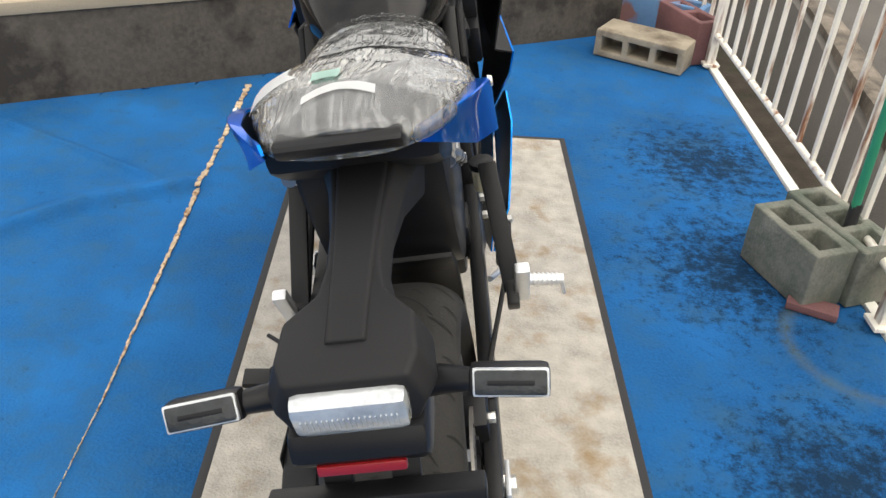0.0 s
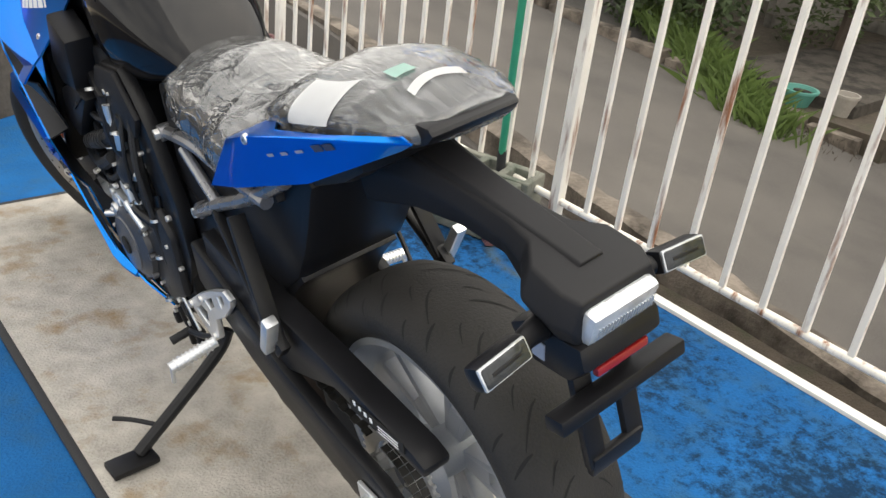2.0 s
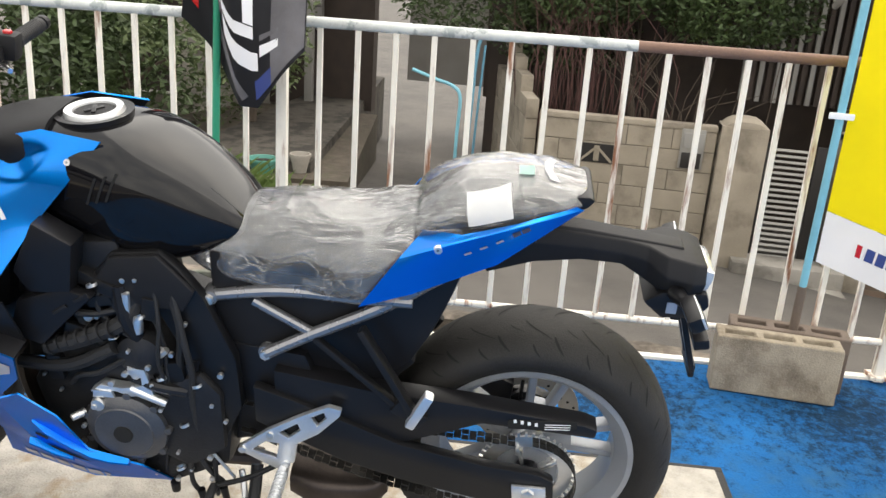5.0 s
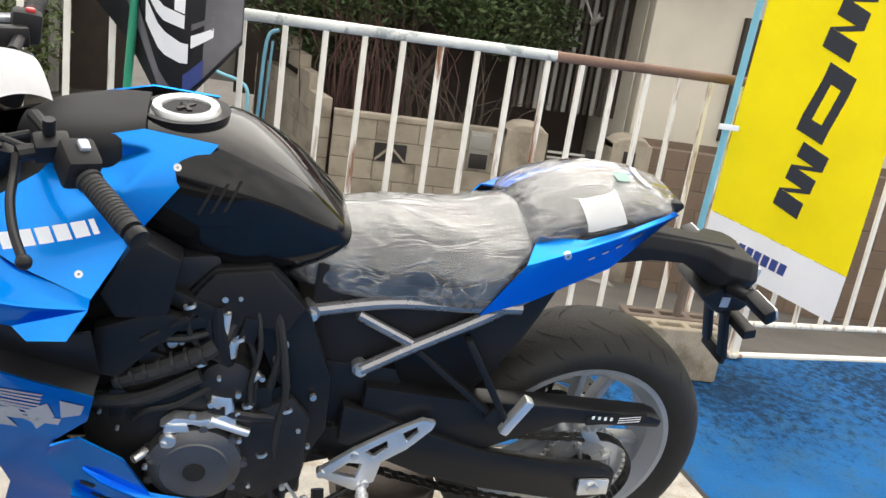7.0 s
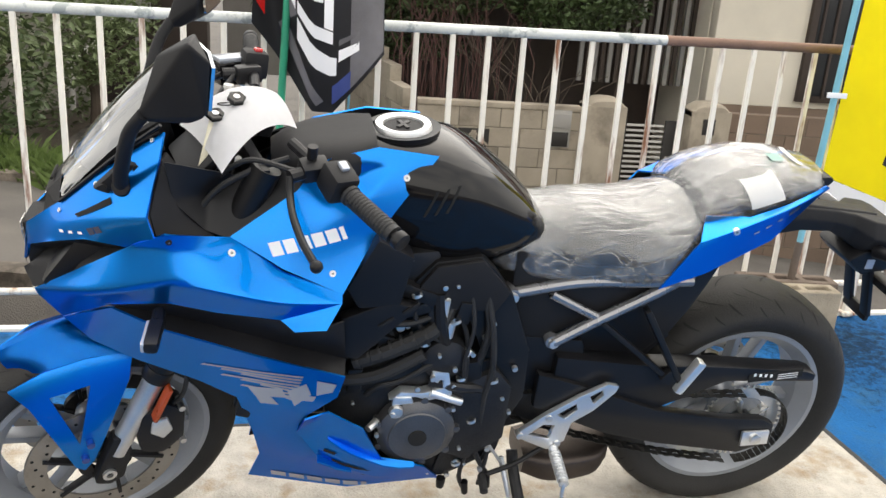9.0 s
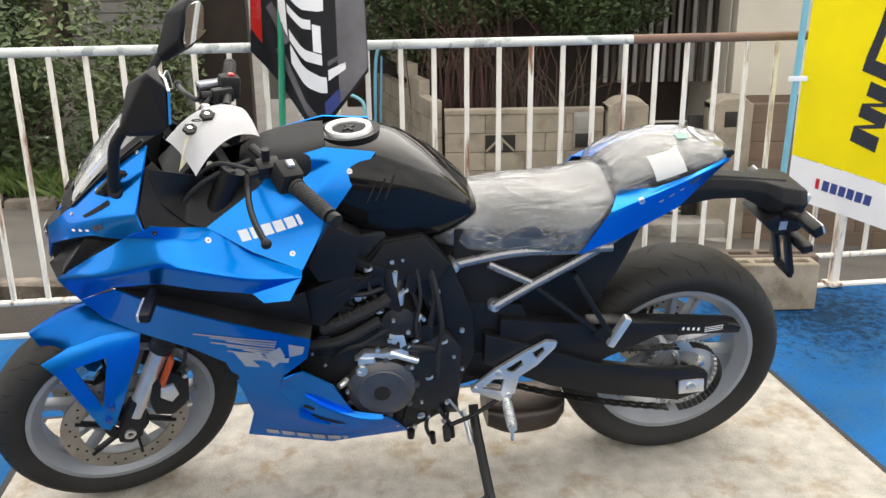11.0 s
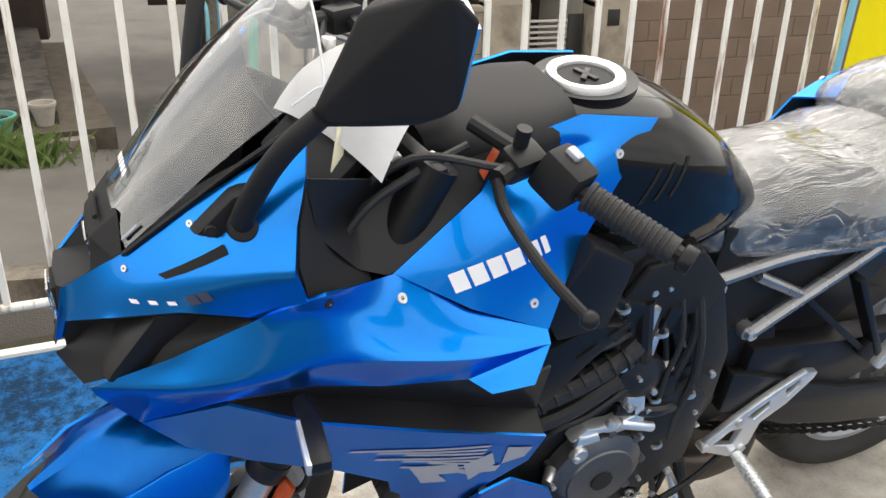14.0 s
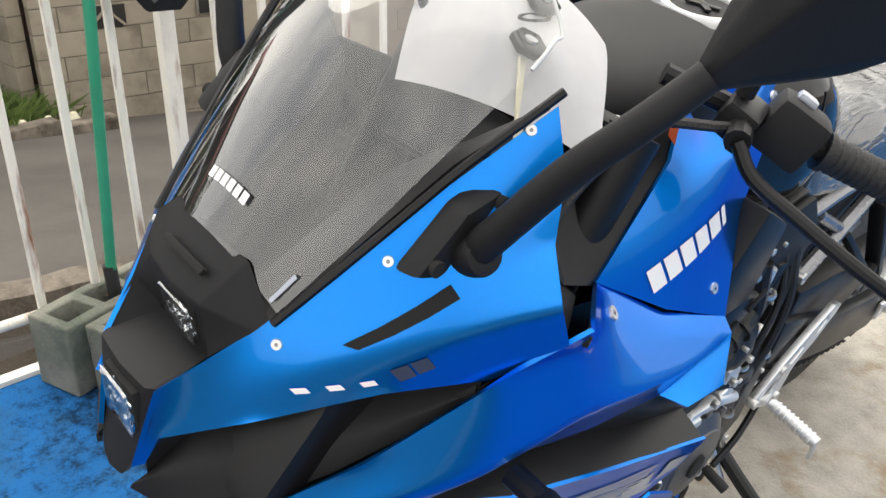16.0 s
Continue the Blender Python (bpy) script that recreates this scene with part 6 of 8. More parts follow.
# tank
tank = part("fuel_tank", ring_loft(more_sections([
    (1.085, 0.945, 0.985, 0.055, 0.5), (1.03, 0.88, 1.0, 0.095, 0.5), (0.95, 0.81, 1.012, 0.112, 0.45), (0.87, 0.79, 1.016, 0.130, 0.45),
    (0.78, 0.745, 1.005, 0.148, 0.55), (0.71, 0.75, 0.972, 0.140, 0.55), (0.65, 0.77, 0.928, 0.122, 0.5), (0.605, 0.79, 0.885, 0.10, 0.5), (0.575, 0.79, 0.85, 0.08, 0.5)], 4), 2.7, 44), GLOSS, bike, "gloss black fuel tank")
part("cap_ring", lathe([(0.0, 0.038), (0.008, 0.040), (0.010, 0.053), (0.002, 0.056), (-0.01, 0.056), (-0.01, 0.038)], at=(0, 0.872, 1.014), axis=(0, 0.05, 1), seg=44), ALLOY, tank, "brushed silver filler ring")
part("cap_well", lathe([(-0.012, 0.0), (-0.012, 0.070), (0.003, 0.072), (0.001, 0.058), (-0.004, 0.0)], at=(0, 0.872, 1.014), axis=(0, 0.05, 1), seg=44, closed=False), SATIN, tank)
cap = part("filler_cap", lathe([(0.0, 0.0), (0.0, 0.039), (0.004, 0.037), (0.005, 0.0)], at=(0, 0.872, 1.014), axis=(0, 0.05, 1), seg=36, closed=False), MATT, tank)
b = bmesh.new()
for a in (20, 140):
    box((0.040, 0.008, 0.003), (0, 0.8725, 1.0205), (0, 0, a), bevel=0.001, bm=b)
part("cap_rib", b, SATIN, tank)
part("tank_front_cover", ring_loft(more_sections([(1.12, 0.93, 0.975, 0.05, 0.5), (1.07, 0.90, 0.998, 0.09, 0.5), (0.99, 0.90, 1.014, 0.112, 0.5), (0.93, 0.93, 1.021, 0.09, 0.5)], 4), 3.2, 32), MATT, bike, "matt black tank front cover")

from mathutils.bvhtree import BVHTree


# body panels: few corners, drawn into smooth bent sheets with soft or hard folds
def far_side(x, y, z):
    """The same place on the right-hand side of the bodywork."""
    return (2 * mid_x(y) - x, y, z)


def bent_sheet(verts, faces, flip=False, thick=0.004, levels=2, hard=55.0, folds=()):
    """A smooth sheet drawn over a few corners, with its thickness, and the tree of its outer face."""
    b = bmesh.new()
    s = -1 if flip else 1
    vs = [b.verts.new(far_side(*q) if flip else q) for q in verts]
    for f in faces:
        b.faces.new([vs[i] for i in f])
    bmesh.ops.recalc_face_normals(b, faces=b.faces)
    b.normal_update()
    mean = sum((f.normal * f.calc_area() for f in b.faces), Vector())
    if mean.x * s > 0:
        bmesh.ops.reverse_faces(b, faces=b.faces)
    fold = b.edges.layers.float.new("crease_edge")
    for e in b.edges:
        e[fold] = 1.0 if e.is_boundary else min(1.0, e.calc_face_angle(0) / radians(hard))
    for chain in folds:
        for i, j in zip(chain, chain[1:]):
            e = b.edges.get((vs[i], vs[j]))
            if e:
                e[fold] = 0.85
    pin = b.verts.layers.float.new("crease_vert")
    for v in b.verts:
        v[pin] = 1.0 if v.is_boundary else 0.0
    cage = bpy.data.meshes.new("cage")
    b.to_mesh(cage)
    b.free()
    ob = new("cage", cage)
    sub = ob.modifiers.new("smooth", "SUBSURF")
    sub.levels, sub.render_levels, sub.boundary_smooth = levels, levels, "PRESERVE_CORNERS"
    mesh = bpy.data.meshes.new_from_object(ob.evaluated_get(bpy.context.evaluated_depsgraph_get()))
    bpy.data.objects.remove(ob)
    bpy.data.meshes.remove(cage)
    b = bmesh.new()
    b.from_mesh(mesh)
    bpy.data.meshes.remove(mesh)
    tree = BVHTree.FromBMesh(b)
    b.normal_update()
    sheet_verts, sheet_faces = list(b.verts), list(b.faces)
    rim = [(e.link_loops[0].vert, e.link_loops[0].link_loop_next.vert) for e in b.edges if e.is_boundary]
    back = {v: b.verts.new(v.co - v.normal * thick) for v in sheet_verts}
    for f in sheet_faces:
        b.faces.new([back[v] for v in reversed(f.verts)]).material_index = 1
    for p, q in rim:
        b.faces.new((q, p, back[p], back[q]))
    return b, tree


def skin(name, verts, faces, material, label="", flip=False, parent=None, **more):
    b, tree = bent_sheet(verts, faces, flip, **more)
    return part(name, b, [material, SATIN], parent or bike, label, 38), tree


def pair(name, verts, faces, material, label="", **more):
    return [skin(name, verts, faces, material, label, flip, **more) for flip in (False, True)]


def printed(ob):
    """Marks a fine print of many small pieces."""
    return tagged(ob, ob["label"] if "label" in ob else "", kind="stuff")


def stamp(tree, quads, lift=0.0012, n=3):
    """Printed quads of (y, z) corners, laid on a left-hand panel from the side."""
    b = bmesh.new()
    for p0, p1, p2, p3 in quads:
        g = []
        for i in range(n + 1):
            row = []
            for j in range(n + 1):
                s, t = i / n, j / n
                y = (p0[0] * (1 - s) + p1[0] * s) * (1 - t) + (p3[0] * (1 - s) + p2[0] * s) * t
                z = (p0[1] * (1 - s) + p1[1] * s) * (1 - t) + (p3[1] * (1 - s) + p2[1] * s) * t
                at, normal, _, _ = tree.ray_cast(Vector((-1, y, z)), Vector((1, 0, 0)))
                row.append(b.verts.new(at + (normal if normal.x < 0 else -normal) * lift) if at else None)
            g.append(row)
        for i in range(n):
            for j in range(n):
                c = (g[i][j], g[i + 1][j], g[i + 1][j + 1], g[i][j + 1])
                if all(c):
                    b.faces.new(c)
    return b


def screw_on(tree, y, z, r, parent, s=-1, material=None):
    at, normal, _, _ = tree.ray_cast(Vector((s, y, z)), Vector((-s, 0, 0)))
    if at:
        normal = normal if normal.x * s > 0 else -normal
        head = part("screw", rod(at - normal * 0.004, at + normal * 0.0022, r, r * 0.8, seg=14), material or STEEL, parent)
        part("screw_socket", rod(at, at + normal * 0.0024, r * 0.32, seg=6), TUBEGREY, head)


def word(start, end, height, widths, slant=0.3, gap=0.16):
    """Plain slanted blocks in place of a maker's or model's name."""
    (y0, z0), (y1, z1) = start, end
    total = sum(widths) + gap * (len(widths) - 1)
    out, u = [], 0.0
    way = Vector((y1 - y0, z1 - z0))
    up = Vector((-way.y, way.x)).normalized()
    up = up if up.y > 0 else -up

    def at(f, h):
        q = Vector((y0, z0)) + way * f + up * height * h + way.normalized() * height * h * slant
        return (q.x, q.y)

    for w in widths:
        a, c = u / total, (u + w) / total
        out.append([at(a, 0), at(c, 0), at(c, 1), at(a, 1)])
        u += w + gap
    return out


# blue tank side panels
TANKSIDE = [(-0.158, 1.193, 0.862), (-0.128, 1.075, 0.940), (-0.100, 1.035, 0.985), (-0.094, 0.93, 1.012), (-0.102, 0.818, 1.000), (-0.155, 0.936, 0.855), (-0.206, 0.993, 0.768), (-0.188, 1.10, 0.812), (-0.168, 1.03, 0.880), (-0.106, 0.902, 0.987), (-0.138, 0.949, 0.930), (-0.104, 0.985, 0.950), (-0.142, 1.035, 0.928)]
panel = pair("tank_side_panel", TANKSIDE, [(0, 1, 12, 8), (0, 8, 7), (7, 8, 5, 6), (1, 2, 11, 12), (2, 9, 11), (9, 10, 11), (10, 12, 11), (2, 3, 9), (3, 4, 9), (4, 5, 10, 9), (5, 8, 10), (8, 12, 10)], BLUE, "glossy blue tank side panel", hard=60, levels=3)
gloss_tree = BVHTree.FromPolygons([v.co for v in tank.data.vertices], [tuple(p.vertices) for p in tank.data.polygons])
for k in range(3):
    y, z = 0.845 - 0.020 * k, 0.892 + 0.006 * k
    part("knee_pad_rib", stamp(gloss_tree, [[(y, z), (y - 0.005, z), (y - 0.027, z + 0.052), (y - 0.022, z + 0.052)]], 0.0016, 3), GROOVE, tank)
tank_panel, tank_tree = panel[0]
printed(part("maker_mark", stamp(tank_tree, word((1.118, 0.832), (0.985, 0.862), 0.024, (1, 1, 1, 1, 1, 0.4), -0.18, 0.22)), STICKER, tank_panel, "white printed blocks"))
for y, z in ((0.878, 0.962), (1.012, 0.803)):
    screw_on(tank_tree, y, z, 0.0075, tank_panel)
for s in (-1, 1):
    part("lower_tank_panel", slab([(0.985, 0.765), (0.93, 0.87), (0.86, 0.83), (0.88, 0.725), (0.96, 0.72)], s * 0.185, s * 0.13, 0.008), SATIN, bike)

# upper fairing
UPPER = [(-0.145, 1.296, 1.052), (-0.106, 1.418, 0.955), (-0.078, 1.488, 0.888), (-0.041, 1.555, 0.827), (-0.029, 1.571, 0.744), (-0.038, 1.563, 0.752), (-0.048, 1.556, 0.785), (-0.100, 1.508, 0.820), (-0.156, 1.436, 0.856), (-0.193, 1.360, 0.860), (-0.221, 1.314, 0.893), (-0.213, 1.325, 0.928), (-0.186, 1.316, 0.965), (-0.172, 1.304, 1.010), (-0.093, 1.501, 0.850), (-0.158, 1.425, 0.893), (-0.121, 1.447, 0.901), (-0.164, 1.374, 0.946)]
upper = pair("upper_fairing", UPPER, [(3, 4, 5, 6), (2, 3, 6, 14), (6, 7, 14), (2, 14, 16), (14, 15, 16), (1, 2, 16), (16, 15, 17), (1, 16, 17), (0, 1, 17, 13), (13, 17, 12), (17, 15, 11, 12), (14, 7, 8, 15), (15, 8, 9, 11), (9, 10, 11)], BLUE, "glossy blue upper fairing", hard=75, levels=3)
up_left, up_tree = upper[0]
printed(part("model_mark", stamp(up_tree, word((1.482, 0.847), (1.437, 0.863), 0.0040, (0.8, 0.8, 0.8), -0.3, 1.0), n=2), STICKER, up_left, "white printed blocks"))
printed(part("model_mark", stamp(up_tree, word((1.424, 0.866), (1.402, 0.878), 0.011, (1, 1), -0.1), n=2), DARKPRINT, up_left, "grey printed blocks"))
for (o, tree), s in zip(upper, (-1, 1)):
    part("fairing_vent", stamp(tree, [[(1.452, 0.888), (1.445, 0.887), (1.383, 0.929), (1.386, 0.937)]], 0.0016), GROOVE, o, "black slot vent") if s < 0 else None
    for y, z in ((1.414, 0.944), (1.484, 0.878), (1.315, 1.035)):
        screw_on(tree, y, z, 0.005, o, s)

# intake recess between upper fairing and wing
INTAKE = [(-0.036, 1.561, 0.755), (-0.046, 1.556, 0.783), (-0.099, 1.504, 0.817), (-0.154, 1.432, 0.853), (-0.190, 1.360, 0.858),
          (-0.034, 1.560, 0.735), (-0.044, 1.525, 0.775), (-0.080, 1.47, 0.797), (-0.132, 1.405, 0.826), (-0.186, 1.362, 0.853),
          (-0.032, 1.573, 0.728), (-0.058, 1.548, 0.755), (-0.100, 1.492, 0.776), (-0.150, 1.425, 0.806), (-0.186, 1.370, 0.846),
          (-0.030, 1.573, 0.722), (-0.086, 1.547, 0.717), (-0.139, 1.462, 0.770), (-0.180, 1.386, 0.826), (-0.192, 1.358, 0.857)]
pair("intake_duct", INTAKE, [(r * 5 + k, r * 5 + k + 1, r * 5 + k + 6, r * 5 + k + 5) for r in range(3) for k in range(4)], MATT, "matt black intake recess", hard=70)

# side fairing with its wing
WING = [(-0.105, 1.540, 0.726), (-0.112, 1.535, 0.719),
        (-0.165, 1.454, 0.800), (-0.182, 1.459, 0.768), (-0.135, 1.491, 0.684),
        (-0.204, 1.355, 0.870), (-0.222, 1.386, 0.788), (-0.187, 1.399, 0.742),
        (-0.227, 1.295, 0.903), (-0.219, 1.290, 0.874), (-0.238, 1.283, 0.818), (-0.205, 1.298, 0.754),
        (-0.157, 1.190, 0.861), (-0.192, 1.206, 0.838), (-0.240, 1.202, 0.797), (-0.212, 1.216, 0.737),
        (-0.185, 1.101, 0.807), (-0.208, 1.126, 0.798), (-0.234, 1.102, 0.766), (-0.216, 1.104, 0.721),
        (-0.206, 0.994, 0.769), (-0.220, 0.995, 0.757), (-0.244, 1.023, 0.715), (-0.239, 1.080, 0.710)]
wing = pair("side_fairing", WING, [(0, 2, 3), (0, 3, 4, 1), (2, 5, 6, 3), (3, 6, 7, 4), (5, 8, 9), (5, 9, 10, 6), (6, 10, 11, 7), (8, 12, 13, 9), (9, 13, 14, 10), (10, 14, 15, 11), (12, 16, 17, 13), (13, 17, 18, 14), (14, 18, 19, 15), (16, 20, 21, 17), (17, 21, 18), (18, 21, 19), (19, 21, 22, 23)], BLUE, "glossy blue side fairing wing", hard=80, levels=3, folds=((5, 9, 13, 17, 21), (18, 21), (19, 21)))
wing_left, wing_tree = wing[0]
for (o, tree), s in zip(wing, (-1, 1)):
    screw_on(tree, 1.290, 0.886, 0.006, o, s, GROOVE)
    screw_on(tree, 1.190, 0.842, 0.0085, o, s)
INSERT = [(-0.186, 1.398, 0.739), (-0.203, 1.297, 0.751), (-0.210, 1.215, 0.734), (-0.214, 1.103, 0.718), (-0.237, 1.079, 0.707), (-0.225, 0.99, 0.72),
          (-0.180, 1.385, 0.733), (-0.170, 1.300, 0.706), (-0.174, 1.225, 0.684), (-0.180, 1.152, 0.661), (-0.192, 1.055, 0.636), (-0.198, 0.98, 0.616),
          (-0.186, 1.398, 0.735), (-0.203, 1.306, 0.695), (-0.211, 1.230, 0.672), (-0.218, 1.155, 0.649), (-0.230, 1.06, 0.624), (-0.236, 0.985, 0.603)]
pair("fairing_insert", INSERT, [(r * 6 + k, r * 6 + k + 1, r * 6 + k + 7, r * 6 + k + 6) for r in range(2) for k in range(5)], SATIN, "black fairing insert", hard=90)

# lower fairing
LOWER = [(-0.134, 1.491, 0.682), (-0.188, 1.398, 0.735), (-0.207, 1.306, 0.695), (-0.222, 1.155, 0.648), (-0.240, 0.984, 0.604),
         (-0.140, 1.444, 0.632), (-0.152, 1.368, 0.594), (-0.172, 1.255, 0.555), (-0.178, 1.185, 0.515), (-0.226, 0.995, 0.545), (-0.206, 1.05, 0.486),
         (-0.150, 1.155, 0.40), (-0.178, 1.06, 0.430), (-0.197, 1.01, 0.492), (-0.105, 1.142, 0.30), (-0.060, 1.166, 0.195), (-0.108, 0.95, 0.188), (-0.132, 0.752, 0.225),
         (-0.198, 0.94, 0.447), (-0.183, 0.895, 0.347), (-0.168, 0.795, 0.303), (-0.166, 1.005, 0.330), (-0.152, 0.965, 0.286), (-0.160, 0.90, 0.278)]
lowerf = pair("lower_fairing", LOWER, [(0, 1, 6, 5), (1, 2, 6), (2, 3, 7, 6), (3, 8, 7), (3, 10, 8), (3, 4, 9, 10), (8, 10, 12, 11), (11, 12, 21, 14), (14, 21, 22), (14, 22, 16, 15), (22, 23, 17, 16)], BLUE, "glossy blue lower fairing", hard=60)
BLADE = [(-0.212, 1.055, 0.478), (-0.216, 1.01, 0.499), (-0.218, 0.94, 0.453), (-0.202, 0.893, 0.353), (-0.184, 0.795, 0.309), (-0.138, 0.748, 0.228), (-0.166, 0.898, 0.272), (-0.176, 1.012, 0.328), (-0.184, 1.068, 0.425), (-0.196, 0.965, 0.395)]
blades = pair("cowl_blade", BLADE, [(0, 1, 8), (1, 2, 9, 8), (8, 9, 7), (9, 2, 3), (9, 3, 6, 7), (3, 4, 6), (4, 5, 6)], BLUE, "blue lower cowl blade", hard=26)
low_left, low_tree = lowerf[0]
blade, blade_tree = blades[0]


def fin(line, wide, high):
    """A narrow raised fin that follows the skin of the lower cowl."""
    b, rows = bmesh.new(), []
    for k, (y, z) in enumerate(line):
        hit = blade_tree.ray_cast(Vector((-1, y, z)), Vector((1, 0, 0)))[0]
        x = hit.x if hit else -0.190
        w = wide * (0.35 if k in (0, len(line) - 1) else 1.0)
        rows.append([b.verts.new(q) for q in ((x + 0.003, y, z - high * 1.2), (x - w, y, z - high * 0.5), (x - w, y, z), (x + 0.003, y, z + high))])
    for u, v in zip(rows, rows[1:]):
        for k in range(4):
            b.faces.new((u[k], u[(k + 1) % 4], v[(k + 1) % 4], v[k]))
    b.faces.new(rows[0]), b.faces.new(rows[-1])
    bmesh.ops.recalc_face_normals(b, faces=b.faces)
    return b


part("fairing_fin", fin(((1.006, 0.415), (0.977, 0.393), (0.95, 0.375), (0.922, 0.36), (0.89, 0.346), (0.854, 0.332), (0.82, 0.321)), 0.012, 0.008), BLUE, blade)
part("fairing_fin", fin(((1.026, 0.352), (1.007, 0.339), (0.983, 0.323), (0.951, 0.301)), 0.012, 0.010), BLUE, blade)
# no openings here: black patches on the skin carry the slots' shade
part("fairing_slot", stamp(blade_tree, [[(1.011, 0.378), (0.985, 0.366), (0.99, 0.358), (1.013, 0.370)], [(0.997, 0.347), (0.968, 0.329), (0.971, 0.321), (0.992, 0.338)], [(0.968, 0.329), (0.908, 0.299), (0.936, 0.304), (0.971, 0.321)]], 0.0015, 3), GROOVE, blade, "flat dark patches for the shade in the slots between the fins")
stripes = []
for k in range(9):
    y = 1.215 - 0.012 * k
    z = 0.612 - 0.0085 * k
    stripes.append([(y + 0.03 - 0.024 * (k % 3), z), (y - 0.155 + 0.014 * k, z - 0.012), (y - 0.152 + 0.014 * k, z - 0.0165), (y + 0.035 - 0.024 * (k % 3), z - 0.0045)])
stripes += [[(1.165, 0.558), (1.10, 0.560), (1.09, 0.535), (1.15, 0.53)], [(1.15, 0.532), (1.12, 0.532), (1.105, 0.510), (1.14, 0.508)], [(1.09, 0.555), (1.055, 0.58), (1.045, 0.55), (1.075, 0.512)], [(1.075, 0.545), (1.035, 0.545), (1.04, 0.53), (1.075, 0.53)], [(1.035, 0.59), (0.998, 0.583), (1.005, 0.56), (1.035, 0.548)]]
printed(part("graphic", stamp(low_tree, stripes, 0.0015, 5), GREYPRINT, low_left, "grey printed graphic"))
printed(part("maker_mark", stamp(low_tree, word((1.115, 0.212), (0.905, 0.196), 0.019, (1, 1, 1, 1, 1, 0.4), -0.2, 0.22), 0.0015), GREYPRINT, low_left, "grey printed blocks"))
screw_on(low_tree, 1.015, 0.352, 0.007, low_left, -1, GROOVE)
screw_on(low_tree, 0.80, 0.275, 0.007, low_left)
part("inner_fairing", slab([(1.53, 0.745), (1.46, 0.84), (1.34, 0.85), (1.24, 0.82), (1.10, 0.79), (1.02, 0.74), (1.04, 0.64), (1.22, 0.60), (1.42, 0.70)], -0.13, 0.13, 0.02), SATIN, bike)
pair("cockpit_panel", [(-0.214, 1.308, 0.880), (-0.206, 1.318, 0.930), (-0.178, 1.310, 0.965), (-0.166, 1.298, 1.010), (-0.085, 1.30, 0.99), (-0.09, 1.22, 0.88), (-0.158, 1.22, 0.858)], [(0, 1, 2, 5, 6), (2, 3, 4, 5)], MATT, "matt black cockpit panel")
pair("nose_inner_panel", [(-0.080, 1.474, 0.888), (-0.100, 1.425, 0.944), (-0.121, 1.362, 1.006), (-0.144, 1.303, 1.050), (-0.042, 1.462, 0.898), (-0.046, 1.415, 0.930), (-0.056, 1.352, 0.970), (-0.082, 1.303, 0.992), (-0.040, 1.40, 0.86), (-0.06, 1.33, 0.89)], [(0, 1, 5, 4), (1, 2, 6, 5), (2, 3, 7, 6), (4, 5, 8), (5, 6, 9, 8), (6, 7, 9)], SATIN, "black panel under the windscreen edge")
pair("inner_cover", [(-0.150, 1.298, 1.000), (-0.160, 1.285, 0.93), (-0.152, 1.235, 0.872), (-0.156, 1.196, 0.858), (-0.124, 1.077, 0.936), (-0.097, 1.038, 0.980), (-0.088, 1.165, 0.945), (-0.098, 1.225, 0.925)], [(0, 1, 7, 6), (1, 2, 7), (2, 3, 6, 7), (3, 4, 6), (4, 5, 6)], SATIN, "black cover beside the fork", hard=100, levels=3)
for x, y, z in ((-0.108, 1.178, 0.985), (-0.100, 1.128, 0.975), (-0.112, 1.245, 0.948), (-0.104, 1.205, 0.915)):
    part("cockpit_screw", rod((x + 0.012, y, z), (x, y, z), 0.0065, seg=12, bevel=0.001), STEEL, bike)
part("cockpit_hose", hose([(-0.105, 1.09, 0.992), (-0.118, 1.15, 0.975), (-0.120, 1.21, 0.940), (-0.125, 1.25, 0.895)], 0.006, seg=8), GRIP, bike)
pair("tank_shroud", [(-0.155, 1.19, 0.858), (-0.122, 1.072, 0.936), (-0.095, 1.03, 0.98), (-0.075, 1.10, 0.95), (-0.085, 1.16, 0.86), (-0.09, 1.21, 0.82)], [(0, 1, 4, 5), (1, 2, 3, 4)], SATIN, "black inner shroud")
part("warning_label", stamp(BVHTree.FromPolygons([Vector((-0.128, 1.075, 0.945)), Vector((-0.098, 1.03, 0.992)), Vector((-0.09, 1.09, 0.985))], [(0, 1, 2)]), [[(1.072, 0.952), (1.045, 0.98), (1.05, 0.986), (1.076, 0.96)]], 0.004, 1), AMBER, tank_panel, "orange warning label")

# nose with two stacked lamps
rows = [((0.081, 1.485, 0.894), 0.050, 1.486, 0.925), ((0.076, 1.494, 0.883), 0.036, 1.519, 0.889), ((0.057, 1.521, 0.857), 0.036, 1.509, 0.830), ((0.042, 1.551, 0.829), 0.036, 1.562, 0.829), ((0.041, 1.560, 0.790), 0.030, 1.566, 0.756), ((0.029, 1.568, 0.745), 0.016, 1.576, 0.724)]
b = bmesh.new()
pts = [[b.verts.new(q) for q in ((-e[0], e[1], e[2]), (-w, y - 0.003, z), (0.0, y, z), (w, y - 0.003, z), far_side(-e[0], e[1], e[2]))] for e, w, y, z in rows]
for u, v in zip(pts, pts[1:]):
    for k in range(4):
        b.faces.new((u[k], u[k + 1], v[k + 1], v[k]))
bmesh.ops.recalc_face_normals(b, faces=b.faces)
bev(b, 0.002, 2, angle=18)
nose = part("nose_cowl", b, MATT, bike, "matt black nose between the fairing halves")
